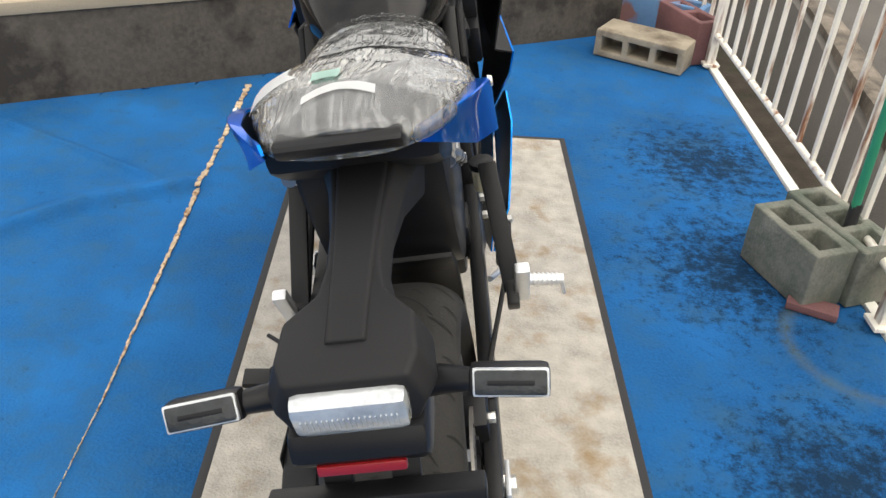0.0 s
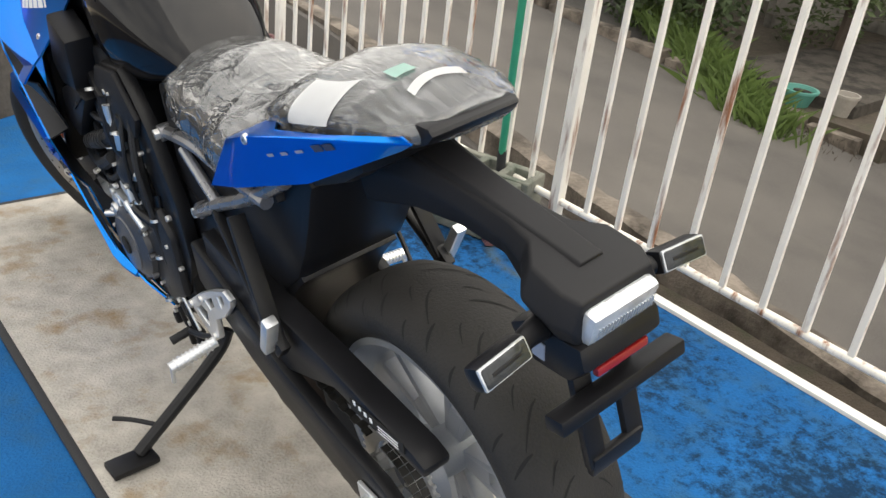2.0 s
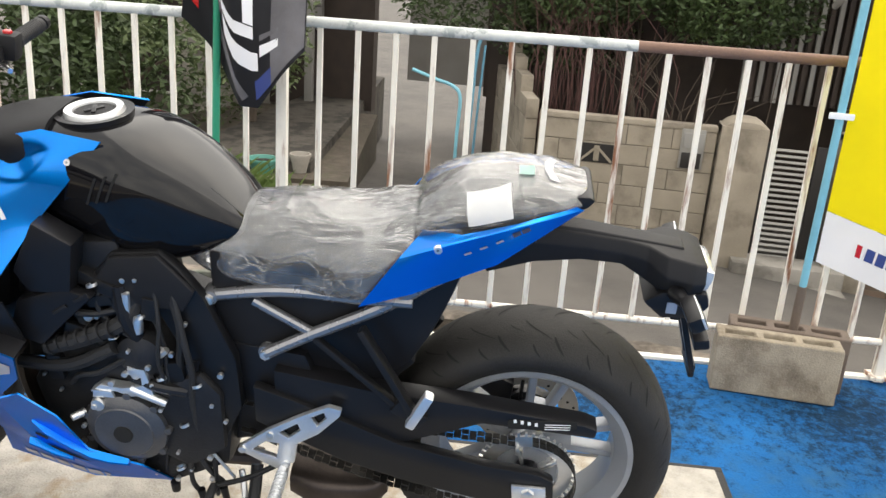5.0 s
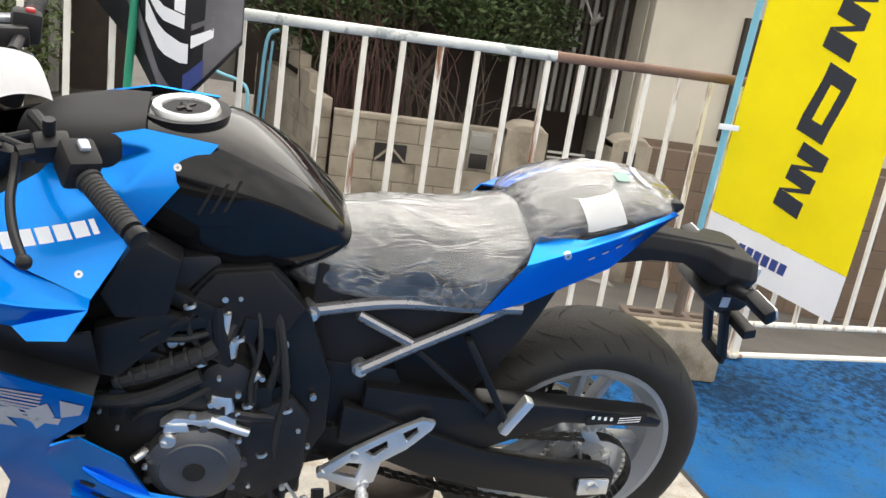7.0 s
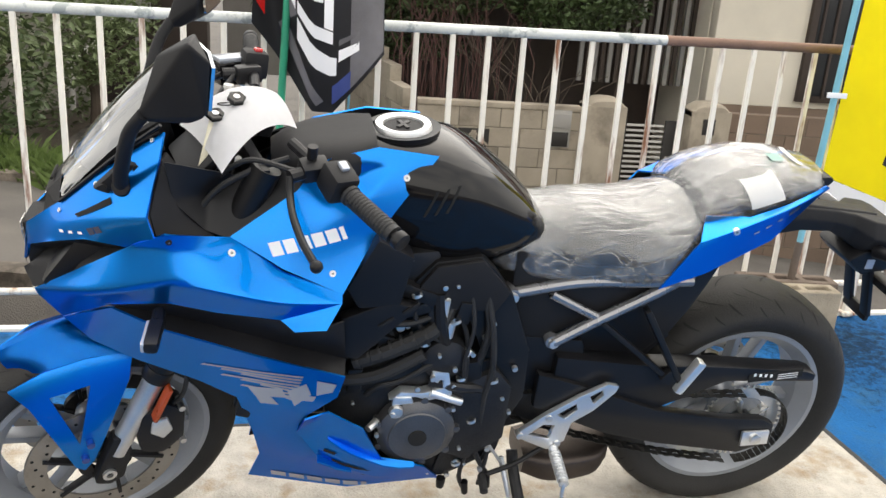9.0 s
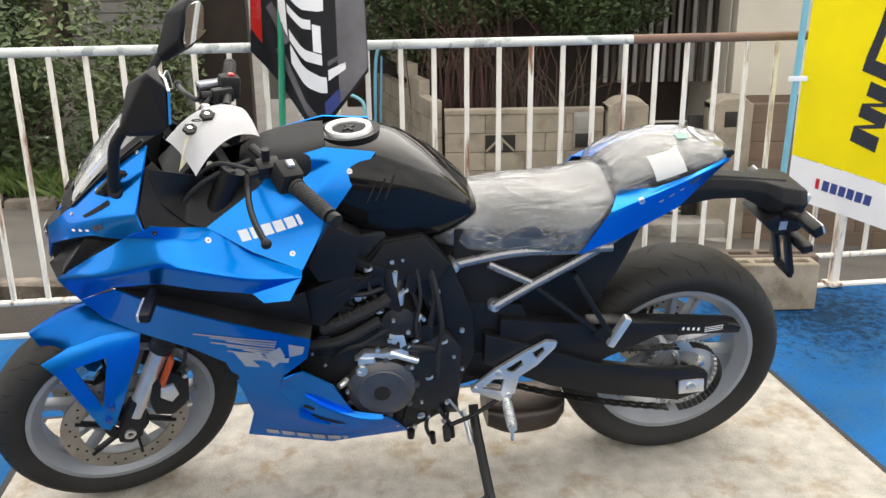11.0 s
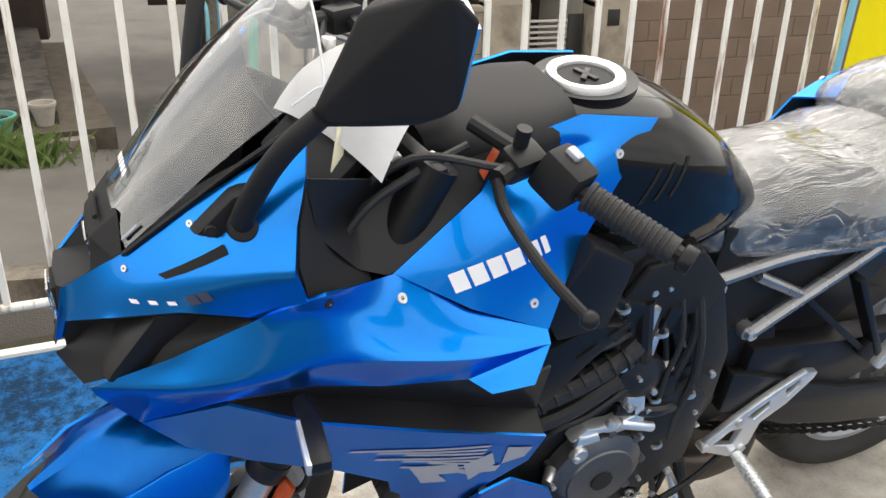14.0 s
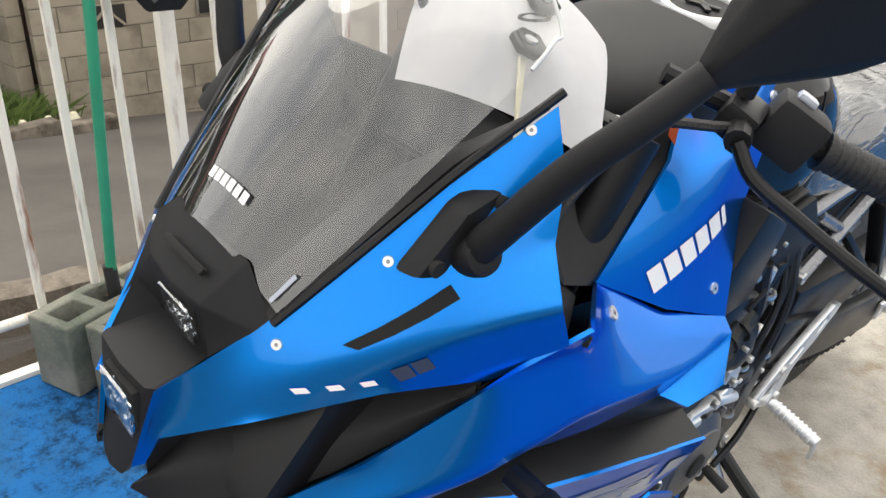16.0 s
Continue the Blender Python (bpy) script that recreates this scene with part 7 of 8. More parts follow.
for at_x, y, z, w, h, lean in ((-0.006, 1.5585, 0.796, 0.046, 0.050, -5), (-0.007, 1.5070, 0.861, 0.046, 0.042, -11)):
    lamp = part("headlamp", box((w, 0.012, h), (at_x, y, z), (lean, 0, 0), bevel=0.004), GROOVE, nose, "stacked headlamp in a black bezel")
    b = bmesh.new()
    tilt = random.Random(int(w * 1000))
    for k in range(5):
        for r in range(4):
            box((w * 0.155, 0.004, h * 0.19), (at_x + w * (k - 2) * 0.17, y + 0.0046, z + h * (r - 1.5) * 0.21), (lean + tilt.uniform(-16, 16), 0, tilt.uniform(-20, 20)), bm=b)
    tagged(part("lamp_reflector", b, MIRROR, lamp), "bright reflector facets", kind="stuff")
    part("lamp_lens", box((w * 0.90, 0.003, h * 0.90), (at_x, y + 0.0095, z), (lean, 0, 0), bevel=0.001), SCREEN, lamp, "clear lamp lens")
# a solid black bar where a slit runs, its shade put into colour
part("nose_slot", box((0.054, 0.005, 0.006), (0.0, 1.506, 0.9085), (45, 0, 0), bevel=0.001), GROOVE, nose)

# windscreen
centre = smooth_line([(0, 1.489, 0.926), (0, 1.438, 0.996), (0, 1.384, 1.058), (0, 1.334, 1.107), (0, 1.291, 1.143), (0, 1.262, 1.160)], 7)
edge = smooth_line([(-0.083, 1.480, 0.899), (-0.101, 1.430, 0.955), (-0.114, 1.383, 1.006), (-0.121, 1.338, 1.046), (-0.121, 1.300, 1.074), (-0.112, 1.268, 1.090)], 7)
b = bmesh.new()
g = []
for c, e in zip(centre, edge):
    row = []
    for k in range(-20, 21):
        u = k / 20
        f = abs(u) ** 2.0
        row.append(b.verts.new((-e.x * u, c.y + (e.y - c.y) * f, c.z + (e.z - c.z) * f)))
    g.append(row)
for u, v in zip(g, g[1:]):
    for k in range(40):
        b.faces.new((u[k], u[k + 1], v[k + 1], v[k]))
bmesh.ops.recalc_face_normals(b, faces=b.faces)
screen = part("windscreen", b, SCREEN, bike, "clear plastic windscreen", smooth=75)
rim_line = [tuple(e) for e in edge[-9::2]] + [tuple(q) for q in (Vector((edge[-1].x * c, centre[-1].y + (edge[-1].y - centre[-1].y) * c * c, centre[-1].z + (edge[-1].z - centre[-1].z) * c * c)) for c in (0.75, 0.5, 0.25, 0.0, -0.25, -0.5, -0.75))] + [(-e.x, e.y, e.z) for e in edge[:-10:-2]]
part("screen_edge", hose(rim_line, 0.0015, seg=6, res=4), EDGEGLASS, screen, "bright cut edge")
for s in (-1, 1):
    line = [(-0.084, 1.484, 0.892), (-0.107, 1.424, 0.952), (-0.128, 1.362, 1.012), (-0.150, 1.30, 1.066)]
    part("screen_seal", hose(line if s < 0 else [far_side(*q) for q in line], 0.0035, seg=6), SATIN, bike)
printed(part("screen_mark", decal([[(0.0085 * k - 0.0255 + 0.0008, 0), (0.0085 * k - 0.0255 + 0.0072, 0), (0.0085 * k - 0.0255 + 0.0072, 0.009), (0.0085 * k - 0.0255 + 0.0008, 0.009)] for k in range(6)], lambda x, z: Vector((x + 0.002, 1.4722 - 0.59 * z - 1.1 * x * x, 0.9555 + 0.81 * z - 4 * x * x))), STICKER, screen, "white printed blocks"))
part("screen_label", bar((-0.0780, 1.483, 0.908), (-0.0835, 1.466, 0.927), 0.0006, 0.004, bevel=0, up=(1, 0, 0)), GREYPRINT, screen, "small grey label")

# mirrors
def mirror_shell(s):
    """An angular pod that widens from its stalk to the glass."""
    b = bmesh.new()
    for x, y, z in ((0.247, 1.326, 1.112), (0.256, 1.312, 1.148), (0.270, 1.288, 1.222), (0.335, 1.238, 1.262), (0.334, 1.208, 1.234), (0.326, 1.214, 1.150), (0.300, 1.240, 1.130), (0.238, 1.262, 1.138), (0.226, 1.258, 1.170), (0.238, 1.240, 1.238), (0.262, 1.232, 1.256), (0.250, 1.296, 1.112)):
        b.verts.new((s * x, y, z))
    bmesh.ops.convex_hull(b, input=b.verts[:])
    bmesh.ops.dissolve_limit(b, angle_limit=radians(7), verts=b.verts[:], edges=b.edges[:])
    return bev(b, 0.005, 3, angle=14)


for s in (-1, 1):
    m = part("mirror", mirror_shell(s), MATT, bike, "black rear-view mirror")
    b = bmesh.new()
    face = [Vector((s * x, y, z)) for x, y, z in ((0.328, 1.206, 1.226), (0.320, 1.211, 1.156), (0.244, 1.2535, 1.144), (0.235, 1.250, 1.170), (0.246, 1.236, 1.232), (0.268, 1.227, 1.246), (0.310, 1.212, 1.244))]
    mid = sum(face, Vector()) / len(face)
    away = Vector((s * -0.40, -0.91, -0.05)).normalized()
    for lift in (0.0, 0.005):
        for q in face:
            b.verts.new(mid + (q - mid - away * (q - mid).dot(away)) * 0.95 + away * (lift - 0.001))
    bmesh.ops.convex_hull(b, input=b.verts[:])
    part("mirror_glass", b, MIRROR, m, "mirror glass")
    part("mirror_stalk", hose([(s * 0.158, 1.366, 0.962), (s * 0.172, 1.365, 0.985), (s * 0.205, 1.350, 1.045), (s * 0.235, 1.335, 1.09), (s * 0.254, 1.312, 1.125)], 0.0135, seg=12, taper=0.0105), MATT, m)
    part("mirror_base", rod((s * 0.140, 1.362, 0.948), (s * 0.168, 1.368, 0.962), 0.021, 0.015, seg=22, bevel=0.004), MATT, m)
    foot_plate = part("mirror_foot", slab([(1.420, 0.945), (1.375, 0.990), (1.335, 1.002), (1.328, 0.965), (1.345, 0.938), (1.375, 0.930)], s * 0.128, s * 0.150, 0.006, taper=0.9), MATT, m)
    for y, z in ((1.398, 0.952), (1.342, 0.988)):
        part("screw", rod((s * 0.148, y, z), (s * 0.154, y, z), 0.0065, seg=12), GROOVE, foot_plate)

# front end, built straight and turned with the steering
def steered(name, bm, material, parent=None, label=""):
    ob = part(name, moved(bm, STEER), material, parent or bike, label)
    return ob


def on_fork(x, s, back=0.0):
    p = FRONT + rake * s + Vector((0, -math.cos(radians(25)), -math.sin(radians(25)))) * back
    return (x, p.y, p.z)


for s in (-1, 1):
    leg = steered("fork_leg", rod(on_fork(s * 0.104, 0.27), on_fork(s * 0.104, 0.76), 0.0275, seg=24), FRAME, label="black fork leg")
    steered("fork_tube", rod(on_fork(s * 0.104, 0.05), on_fork(s * 0.104, 0.28), 0.0215, seg=24), STEEL, leg, "bright fork slider")
    steered("fork_seal", rod(on_fork(s * 0.104, 0.255), on_fork(s * 0.104, 0.285), 0.0295, seg=24, bevel=0.003), SATIN, leg)
    steered("fork_foot", slab([(1.515, 0.28), (1.50, 0.33), (1.47, 0.40), (1.43, 0.405), (1.44, 0.34), (1.455, 0.28), (1.485, 0.265)], s * 0.088, s * 0.122, 0.008), FRAME, leg)
    steered("axle_end", lathe([(0, 0.007), (0, 0.014), (s * 0.008, 0.014), (s * 0.008, 0.007)], at=(s * 0.12, FRONT.y, FRONT.z), axis=(1, 0, 0), seg=18), STEEL, leg)
    cal = steered("brake_caliper", slab([(1.425, 0.395), (1.415, 0.455), (1.365, 0.475), (1.325, 0.44), (1.33, 0.36), (1.375, 0.325), (1.42, 0.345)], s * 0.060, s * 0.128, 0.012), SATIN, label="black brake caliper")
    steered("caliper_bridge", slab([(1.40, 0.405), (1.395, 0.435), (1.365, 0.44), (1.355, 0.40), (1.375, 0.38)], s * 0.125, s * 0.134, 0.004), ALLOY if s < 0 else SATIN, cal)
    for y, z in ((1.335, 0.455), (1.335, 0.355)):
        steered("caliper_bolt", rod((s * 0.10, y, z), (s * 0.134, y, z), 0.007, seg=8), STEEL, cal)
    steered("reflector", bar((s * 0.137, 1.392, 0.452), (s * 0.137, 1.358, 0.532), 0.008, 0.024, bevel=0.002, up=(1, 0, 0)), AMBER, leg, "orange side reflector")
    steered("brake_hose", hose([(s * 0.11, 1.35, 0.45), (s * 0.14, 1.33, 0.52), (s * 0.12, 1.31, 0.64), (s * 0.09, 1.26, 0.80)], 0.005, seg=7), GRIP)
steered("axle", rod((-0.118, FRONT.y, FRONT.z), (0.118, FRONT.y, FRONT.z), 0.011, seg=16), STEEL)
steered("lower_clamp", bar(on_fork(-0.12, 0.56), on_fork(0.12, 0.56), 0.05, 0.035, bevel=0.008, up=(0, 1, 0)), FRAME)
top_clamp = steered("top_clamp", bar(on_fork(-0.125, 0.735), on_fork(0.125, 0.735), 0.06, 0.022, bevel=0.006, up=(0, 1, 0)), FRAME)
steered("instrument", box((0.13, 0.02, 0.07), (0.01, 1.262, 0.962), (50, 0, 0), bevel=0.008), SATIN, label="black instrument display")
steered("ignition", rod((0, 1.14, 1.0), (0, 1.13, 1.03), 0.02, seg=20, bevel=0.003), SATIN, top_clamp)

# mudguard
b = bmesh.new()
g = []
for k in range(25):
    a = radians(61 + 67 * k / 24)
    w = 0.070 * min(1.0, 0.35 + k / 7) * (1 if k < 20 else 1 - (k - 20) * 0.05)
    row = []
    for j in range(-6, 7):
        u = j / 6
        r = 0.326 - 0.042 * abs(u) ** 2.4 + (0.006 if abs(u) < 0.2 else 0)
        row.append(b.verts.new((w * u, FRONT.y + r * math.cos(a), FRONT.z + r * math.sin(a))))
    g.append(row)
for u, v in zip(g, g[1:]):
    for j in range(12):
        b.faces.new((u[j], u[j + 1], v[j + 1], v[j]))
bmesh.ops.solidify(b, geom=b.faces[:], thickness=0.004)
guard_f = steered("mudguard", b, BLUE, label="glossy blue front mudguard")
for s in (-1, 1):
    b = bmesh.new()
    for quad in (
        [(-0.064, 1.638, 0.546), (-0.071, 1.572, 0.583), (-0.094, 1.570, 0.535), (-0.096, 1.608, 0.520)],
        [(-0.096, 1.608, 0.520), (-0.094, 1.570, 0.535), (-0.108, 1.530, 0.40), (-0.112, 1.508, 0.345), (-0.112, 1.528, 0.322), (-0.110, 1.545, 0.335)],
        [(-0.071, 1.572, 0.583), (-0.071, 1.498, 0.594), (-0.096, 1.497, 0.545), (-0.094, 1.570, 0.535)],
        [(-0.071, 1.498, 0.594), (-0.067, 1.408, 0.584), (-0.096, 1.425, 0.535), (-0.096, 1.497, 0.545)],
        [(-0.096, 1.497, 0.545), (-0.096, 1.425, 0.535), (-0.112, 1.485, 0.40), (-0.112, 1.508, 0.345), (-0.108, 1.530, 0.40)],
    ):
        b.faces.new([b.verts.new((-s * x, y, z)) for x, y, z in quad])
    bmesh.ops.remove_doubles(b, verts=b.verts, dist=0.001)
    bmesh.ops.recalc_face_normals(b, faces=b.faces)
    bmesh.ops.solidify(b, geom=b.faces[:], thickness=0.005)
    blade = steered("mudguard_blade", bev(b, 0.003, 2, angle=40), BLUE, guard_f, "blue blade beside the fork")
    for y, z in ((1.525, 0.362), (1.512, 0.402)):
        steered("blade_bolt", rod((s * 0.108, y, z), (s * 0.122, y, z), 0.008, seg=10, bevel=0.001), NAVY, guard_f)

# handlebars
def bar_end(s, along):
    """Points along a handlebar, before steering."""
    return Vector((s * (0.10 + 0.273 * along), 1.118 - 0.082 * along, 1.034 - 0.031 * along))


for s in (-1, 1):
    hb = steered("handlebar", hose([tuple(bar_end(s, 0.0)), tuple(bar_end(s, 0.5)), tuple(bar_end(s, 1.0))], 0.0105, res=4), SATIN, label="black handlebar")
    p, q = bar_end(s, 0.56), bar_end(s, 0.98)
    ribs = [(0.0, 0.008), (0.0, 0.019), (0.006, 0.019), (0.007, 0.0165)] + [(0.012 + 0.0072 * k + d, r) for k in range(13) for d, r in ((0, 0.0162), (0.001, 0.0174), (0.0042, 0.0174), (0.0052, 0.0162))] + [(0.115, 0.0165), (0.115, 0.008)]
    b = lathe(ribs, at=tuple(p), axis=tuple((q - p).normalized()), seg=20)
    steered("grip", b, GRIP, hb, "black rubber grip")
    steered("bar_weight", rod(tuple(bar_end(s, 0.985)), tuple(bar_end(s, 1.04)), 0.0165, seg=18, bevel=0.003), SATIN, hb)
    sw = steered("switch_box", box((0.055, 0.05, 0.055), tuple(bar_end(s, 0.44) + Vector((0, -0.002, 0.003))), (8, s * 14, s * -6), bevel=0.010), MATT, hb, "black switch housing")
    steered("switch_button", box((0.020, 0.016, 0.010), tuple(bar_end(s, 0.44) + Vector((0, -0.01, 0.032))), (8, s * 14, s * -6), bevel=0.004), RED if s > 0 else GREYPRINT, hb, "red engine stop switch" if s > 0 else "grey dip switch")
    steered("lever_clamp", box((0.035, 0.05, 0.035), tuple(bar_end(s, 0.28) + Vector((0, 0.012, 0))), (0, s * 14, 0), bevel=0.007), SATIN, hb)
    way = [STEER.inverted() @ Vector(q) for q in ((-0.190, 1.092, 0.995), (-0.215, 1.092, 0.972), (-0.262, 1.088, 0.957), (-0.312, 1.075, 0.938), (-0.357, 1.055, 0.919))]
    way = [Vector((-s * q.x, q.y, q.z)) for q in way]
    steered("lever", hose([tuple(q) for q in way], 0.0068, seg=10), SATIN, hb, "black control lever")
    steered("lever_perch", hose([tuple(bar_end(s, 0.27)), tuple(bar_end(s, 0.28).lerp(way[0], 0.6)), tuple(way[0])], 0.012, seg=10), SATIN, hb)
    tip = way[-1]
    b = bmesh.new()
    bmesh.ops.create_uvsphere(b, u_segments=12, v_segments=8, radius=0.011, matrix=Matrix.Translation(tip))
    steered("lever_tip", b, SATIN, hb)
    steered("control_cable", hose([tuple(bar_end(s, 0.28) + Vector((0, 0.04, 0))), (s * 0.10, 1.20, 1.01), (s * 0.06, 1.25, 0.93), (s * 0.04, 1.18, 0.84)], 0.005, seg=7), GRIP)
b = hose([tuple(bar_end(-1, 0.26) + Vector((0, 0.012, 0.02))), tuple(bar_end(-1, 0.26) + Vector((0, 0.012, 0.042)))], 0.009, seg=16)
steered("bar_pivot", b, SATIN)
res = part("brake_reservoir", box((0.050, 0.060, 0.048), (0.232, 1.198, 1.032), (0, 8, 20), bevel=0.006), GLOSS, bike, "black brake fluid reservoir")
part("reservoir_cap", box((0.054, 0.064, 0.010), (0.235, 1.198, 1.060), (0, 8, 20), bevel=0.003), GREYPRINT, res, "grey reservoir cap")
part("reservoir_stay", rod((0.19, 1.14, 1.010), (0.225, 1.185, 1.015), 0.006, seg=8), STEEL, res)
part("bar_bolt", rod((0.104, 1.200, 1.030), (0.106, 1.198, 1.050), 0.010, seg=14, bevel=0.002), STEEL, bike, "bright bar clamp bolt")

# sheet of paper laid over the instrument
LOW, AHEAD, BACK = Vector((-0.132, 1.205, 0.972)), Vector((0.036, 1.287, 0.992)), Vector((-0.011, 1.073, 1.010))


def paper_place(u, v):
    """u ahead and v back from the corner that hangs lowest; the sheet arches over the instrument."""
    q = LOW + (AHEAD - LOW) * u + (BACK - LOW) * v
    return (q.x, q.y, q.z + 0.15 * v * (1 - v) * (1 - 0.4 * u) + 0.16 * u * (1 - u) * min(1.0, 4 * v + 0.3) - 0.04 * (u * v) ** 2)


sheet = thing("paper_sheet", "white sheet of paper laid over the instrument", "paper", bike.matrix_basis)
part("sheet", cloth(0, 1, 0, 1, paper_place, 24, 24, 0.0008), PAPER, sheet)


def on_paper(u, v, lift=0.006):
    x, y, z = paper_place(u, v)
    return (x, y, z + lift)


keys = thing("key", "two black keys on a ring with cream strap, on paper", "key", bike.matrix_basis)
for at, turn in ((on_paper(0.41, 0.16), (12, -28, 30)), (on_paper(0.37, 0.41), (8, -12, 60))):
    bow = part("bow", lathe([(-0.0045, 0.007), (-0.0045, 0.015), (-0.003, 0.017), (0.003, 0.017), (0.0045, 0.015), (0.0045, 0.007)], at=at, axis=(-0.4, -0.1, 1), seg=6), GLOSS, keys, "black key bow")
    part("bow_mark", rod(Vector(at) + Vector((-0.0012, 0, 0.002)), Vector(at) + Vector((-0.002, -0.0005, 0.0055)), 0.006, seg=10), ALLOY, bow)
part("ring", lathe([(0.001, 0.012), (0.001, 0.014), (-0.001, 0.014), (-0.001, 0.012)], at=on_paper(0.40, 0.28, 0.007), axis=(0.2, 0, 1), seg=18), GROOVE, keys)
part("strap", bar(on_paper(0.42, 0.13, 0.004), on_paper(0.36, -0.06, -0.012), 0.012, 0.0025, bevel=0.0005, up=(1, 0, 0)), IVORY, keys, "cream key strap")

# seats, tail and number plate holder
seat_rows = [(0.700, 0.775, 0.806, 0.070, 0.4), (0.66, 0.755, 0.830, 0.096, 0.4), (0.60, 0.735, 0.854, 0.118, 0.38), (0.52, 0.728, 0.866, 0.130, 0.36), (0.45, 0.725, 0.868, 0.136, 0.36), (0.36, 0.728, 0.868, 0.138, 0.4), (0.29, 0.755, 0.880, 0.126, 0.5), (0.255, 0.80, 0.888, 0.110, 0.5)]
pill_rows = [(0.262, 0.858, 0.884, 0.082, 0.4), (0.240, 0.854, 0.912, 0.102, 0.4), (0.19, 0.862, 0.942, 0.108, 0.4), (0.12, 0.882, 0.960, 0.106, 0.4), (0.045, 0.904, 0.962, 0.094, 0.4), (-0.012, 0.922, 0.953, 0.076, 0.4), (-0.048, 0.936, 0.944, 0.054, 0.4)]


def film(rows, grow, seed, wide=1.0, shift=0.0, flare=0.0, over=0.9):
    """Thin film drawn over a seat, with sharp creases that run across and along it."""
    b = ring_loft(more_sections(rows, 14), 2.2, 110)
    bmesh.ops.recalc_face_normals(b, faces=b.faces)
    b.normal_update()
    for v in b.verts:
        q = v.co
        w = noise.noise_vector((q.x * 4 + seed, q.y * 4, q.z * 4)) * 0.06
        h = 0.0
        for k, (size, amp) in enumerate(((9, 0.0036), (19, 0.0014), (37, 0.0005))):
            h += amp * (1 - min(1, 2.6 * abs(noise.noise(((q.x * 0.5 + w.x) * size + seed * k, (q.y + w.y + 0.35 * q.z) * size, (q.z * 0.5 + w.z) * size))))) ** 2
        v.co = q + v.normal * (grow + h + 0.004 * noise.noise((q.x * 6, q.y * 6 + seed, q.z * 6)))
        v.co.x = v.co.x * (wide + flare * max(0.0, min(1.0, (0.42 - q.y) / 0.10)) * max(0.0, min(1.0, (over - q.z) / 0.06))) + shift
    return b


seat = part("rider_seat", ring_loft(more_sections([(y, z0 + 0.012, z1 - 0.006, w * 0.93, k) for y, z0, z1, w, k in seat_rows], 4), 2.2, 36), VINYL, bike, "black rider seat")
seat.location.x = 0.008
part("film_cover", film([(y, z0 - 0.024, z1, w, k) for y, z0, z1, w, k in seat_rows], 0.003, 1.3, 1.0, 0.0, 0.14), FILM, seat, "wrinkled clear plastic film")
pill = part("pillion_seat", ring_loft(more_sections([(y, z0, z1 - 0.004, w * 0.86, k) for y, z0, z1, w, k in pill_rows], 4), 2.2, 36), VINYL, bike, "black pillion seat")
pill.location.x = 0.020
pill_film = film([(y, z0 - 0.018, z1, w, k) for y, z0, z1, w, k in pill_rows], 0.003, 7.7, 1.13, 0.014, 0.12, 0.975)
pill_tree = BVHTree.FromBMesh(pill_film)
part("film_cover", pill_film, FILM, pill, "wrinkled clear plastic film")


def label_place(u, v):
    y, z = 0.156 - 0.078 * u + 0.010 * v, 0.900 + 0.018 * u + 0.040 * v
    hit = pill_tree.ray_cast(Vector((-1, y, z)), Vector((1, 0, 0)))[0]
    return ((hit.x if hit else -0.1) - 0.003, y, z)


part("paper_label", cloth(0, 1, 0, 1, label_place, 8, 8, 0.0006), STICKER, pill, "white paper label")
def tape_place(x, y):
    """A place on the film of the pillion seat, seen from above."""
    hit = pill_tree.ray_cast(Vector((x, y, 1.2)), Vector((0, 0, -1)))[0]
    return (x, y, (hit.z if hit else 0.98) + 0.003)


part("tape_tab", cloth(0, 1, 0, 1, lambda u, v: tape_place(-0.030 + 0.034 * u, 0.046 + 0.028 * v), 6, 6, 0.0008), TAPE, pill, "pale green tape")
part("tape_strip", cloth(0, 1, 0, 1, lambda u, v: tape_place(-0.036 + 0.085 * u, 0.012 + 0.016 * v - 0.05 * (u - 0.5) ** 2), 14, 4, 0.0008), STICKER, pill, "white tape strip")

COWL = [(-0.162, 0.345, 0.742), (-0.160, 0.25, 0.778), (-0.126, 0.10, 0.836), (-0.062, -0.030, 0.912), (-0.060, -0.048, 0.926), (-0.066, -0.034, 0.934), (-0.110, 0.07, 0.914), (-0.128, 0.165, 0.892), (-0.084, 0.238, 0.872), (-0.160, 0.205, 0.880), (-0.138, 0.09, 0.913), (-0.152, 0.275, 0.846)]
COWLF = [(0, 1, 9, 11), (1, 2, 10, 9), (2, 3, 4, 10), (10, 4, 5, 6), (9, 10, 6, 7), (11, 9, 7, 8)]
cowls = pair("tail_cowl", COWL, COWLF, BLUE, "glossy blue tail cowl", hard=110, levels=3)
cowl, cowl_tree = cowls[0]
printed(part("model_mark", stamp(cowl_tree, word((0.158, 0.861), (0.092, 0.887), 0.0045, (0.8, 0.8, 0.8), -0.2, 1.0), n=2), GREYPRINT, cowl, "grey printed blocks"))
printed(part("model_mark", stamp(cowl_tree, word((0.075, 0.892), (0.046, 0.902), 0.010, (1, 1), -0.1), n=2), DARKPRINT, cowl, "dark printed blocks"))
for (o, tree), s in zip(cowls, (-1, 1)):
    screw_on(tree, 0.205, 0.872, 0.0085, o, s)
part("tail_end", slab([(0.03, 0.915), (-0.035, 0.944), (-0.058, 0.945), (-0.068, 0.937), (-0.056, 0.922), (-0.015, 0.900), (0.06, 0.880)], -0.044, 0.098, 0.008), SATIN, bike)
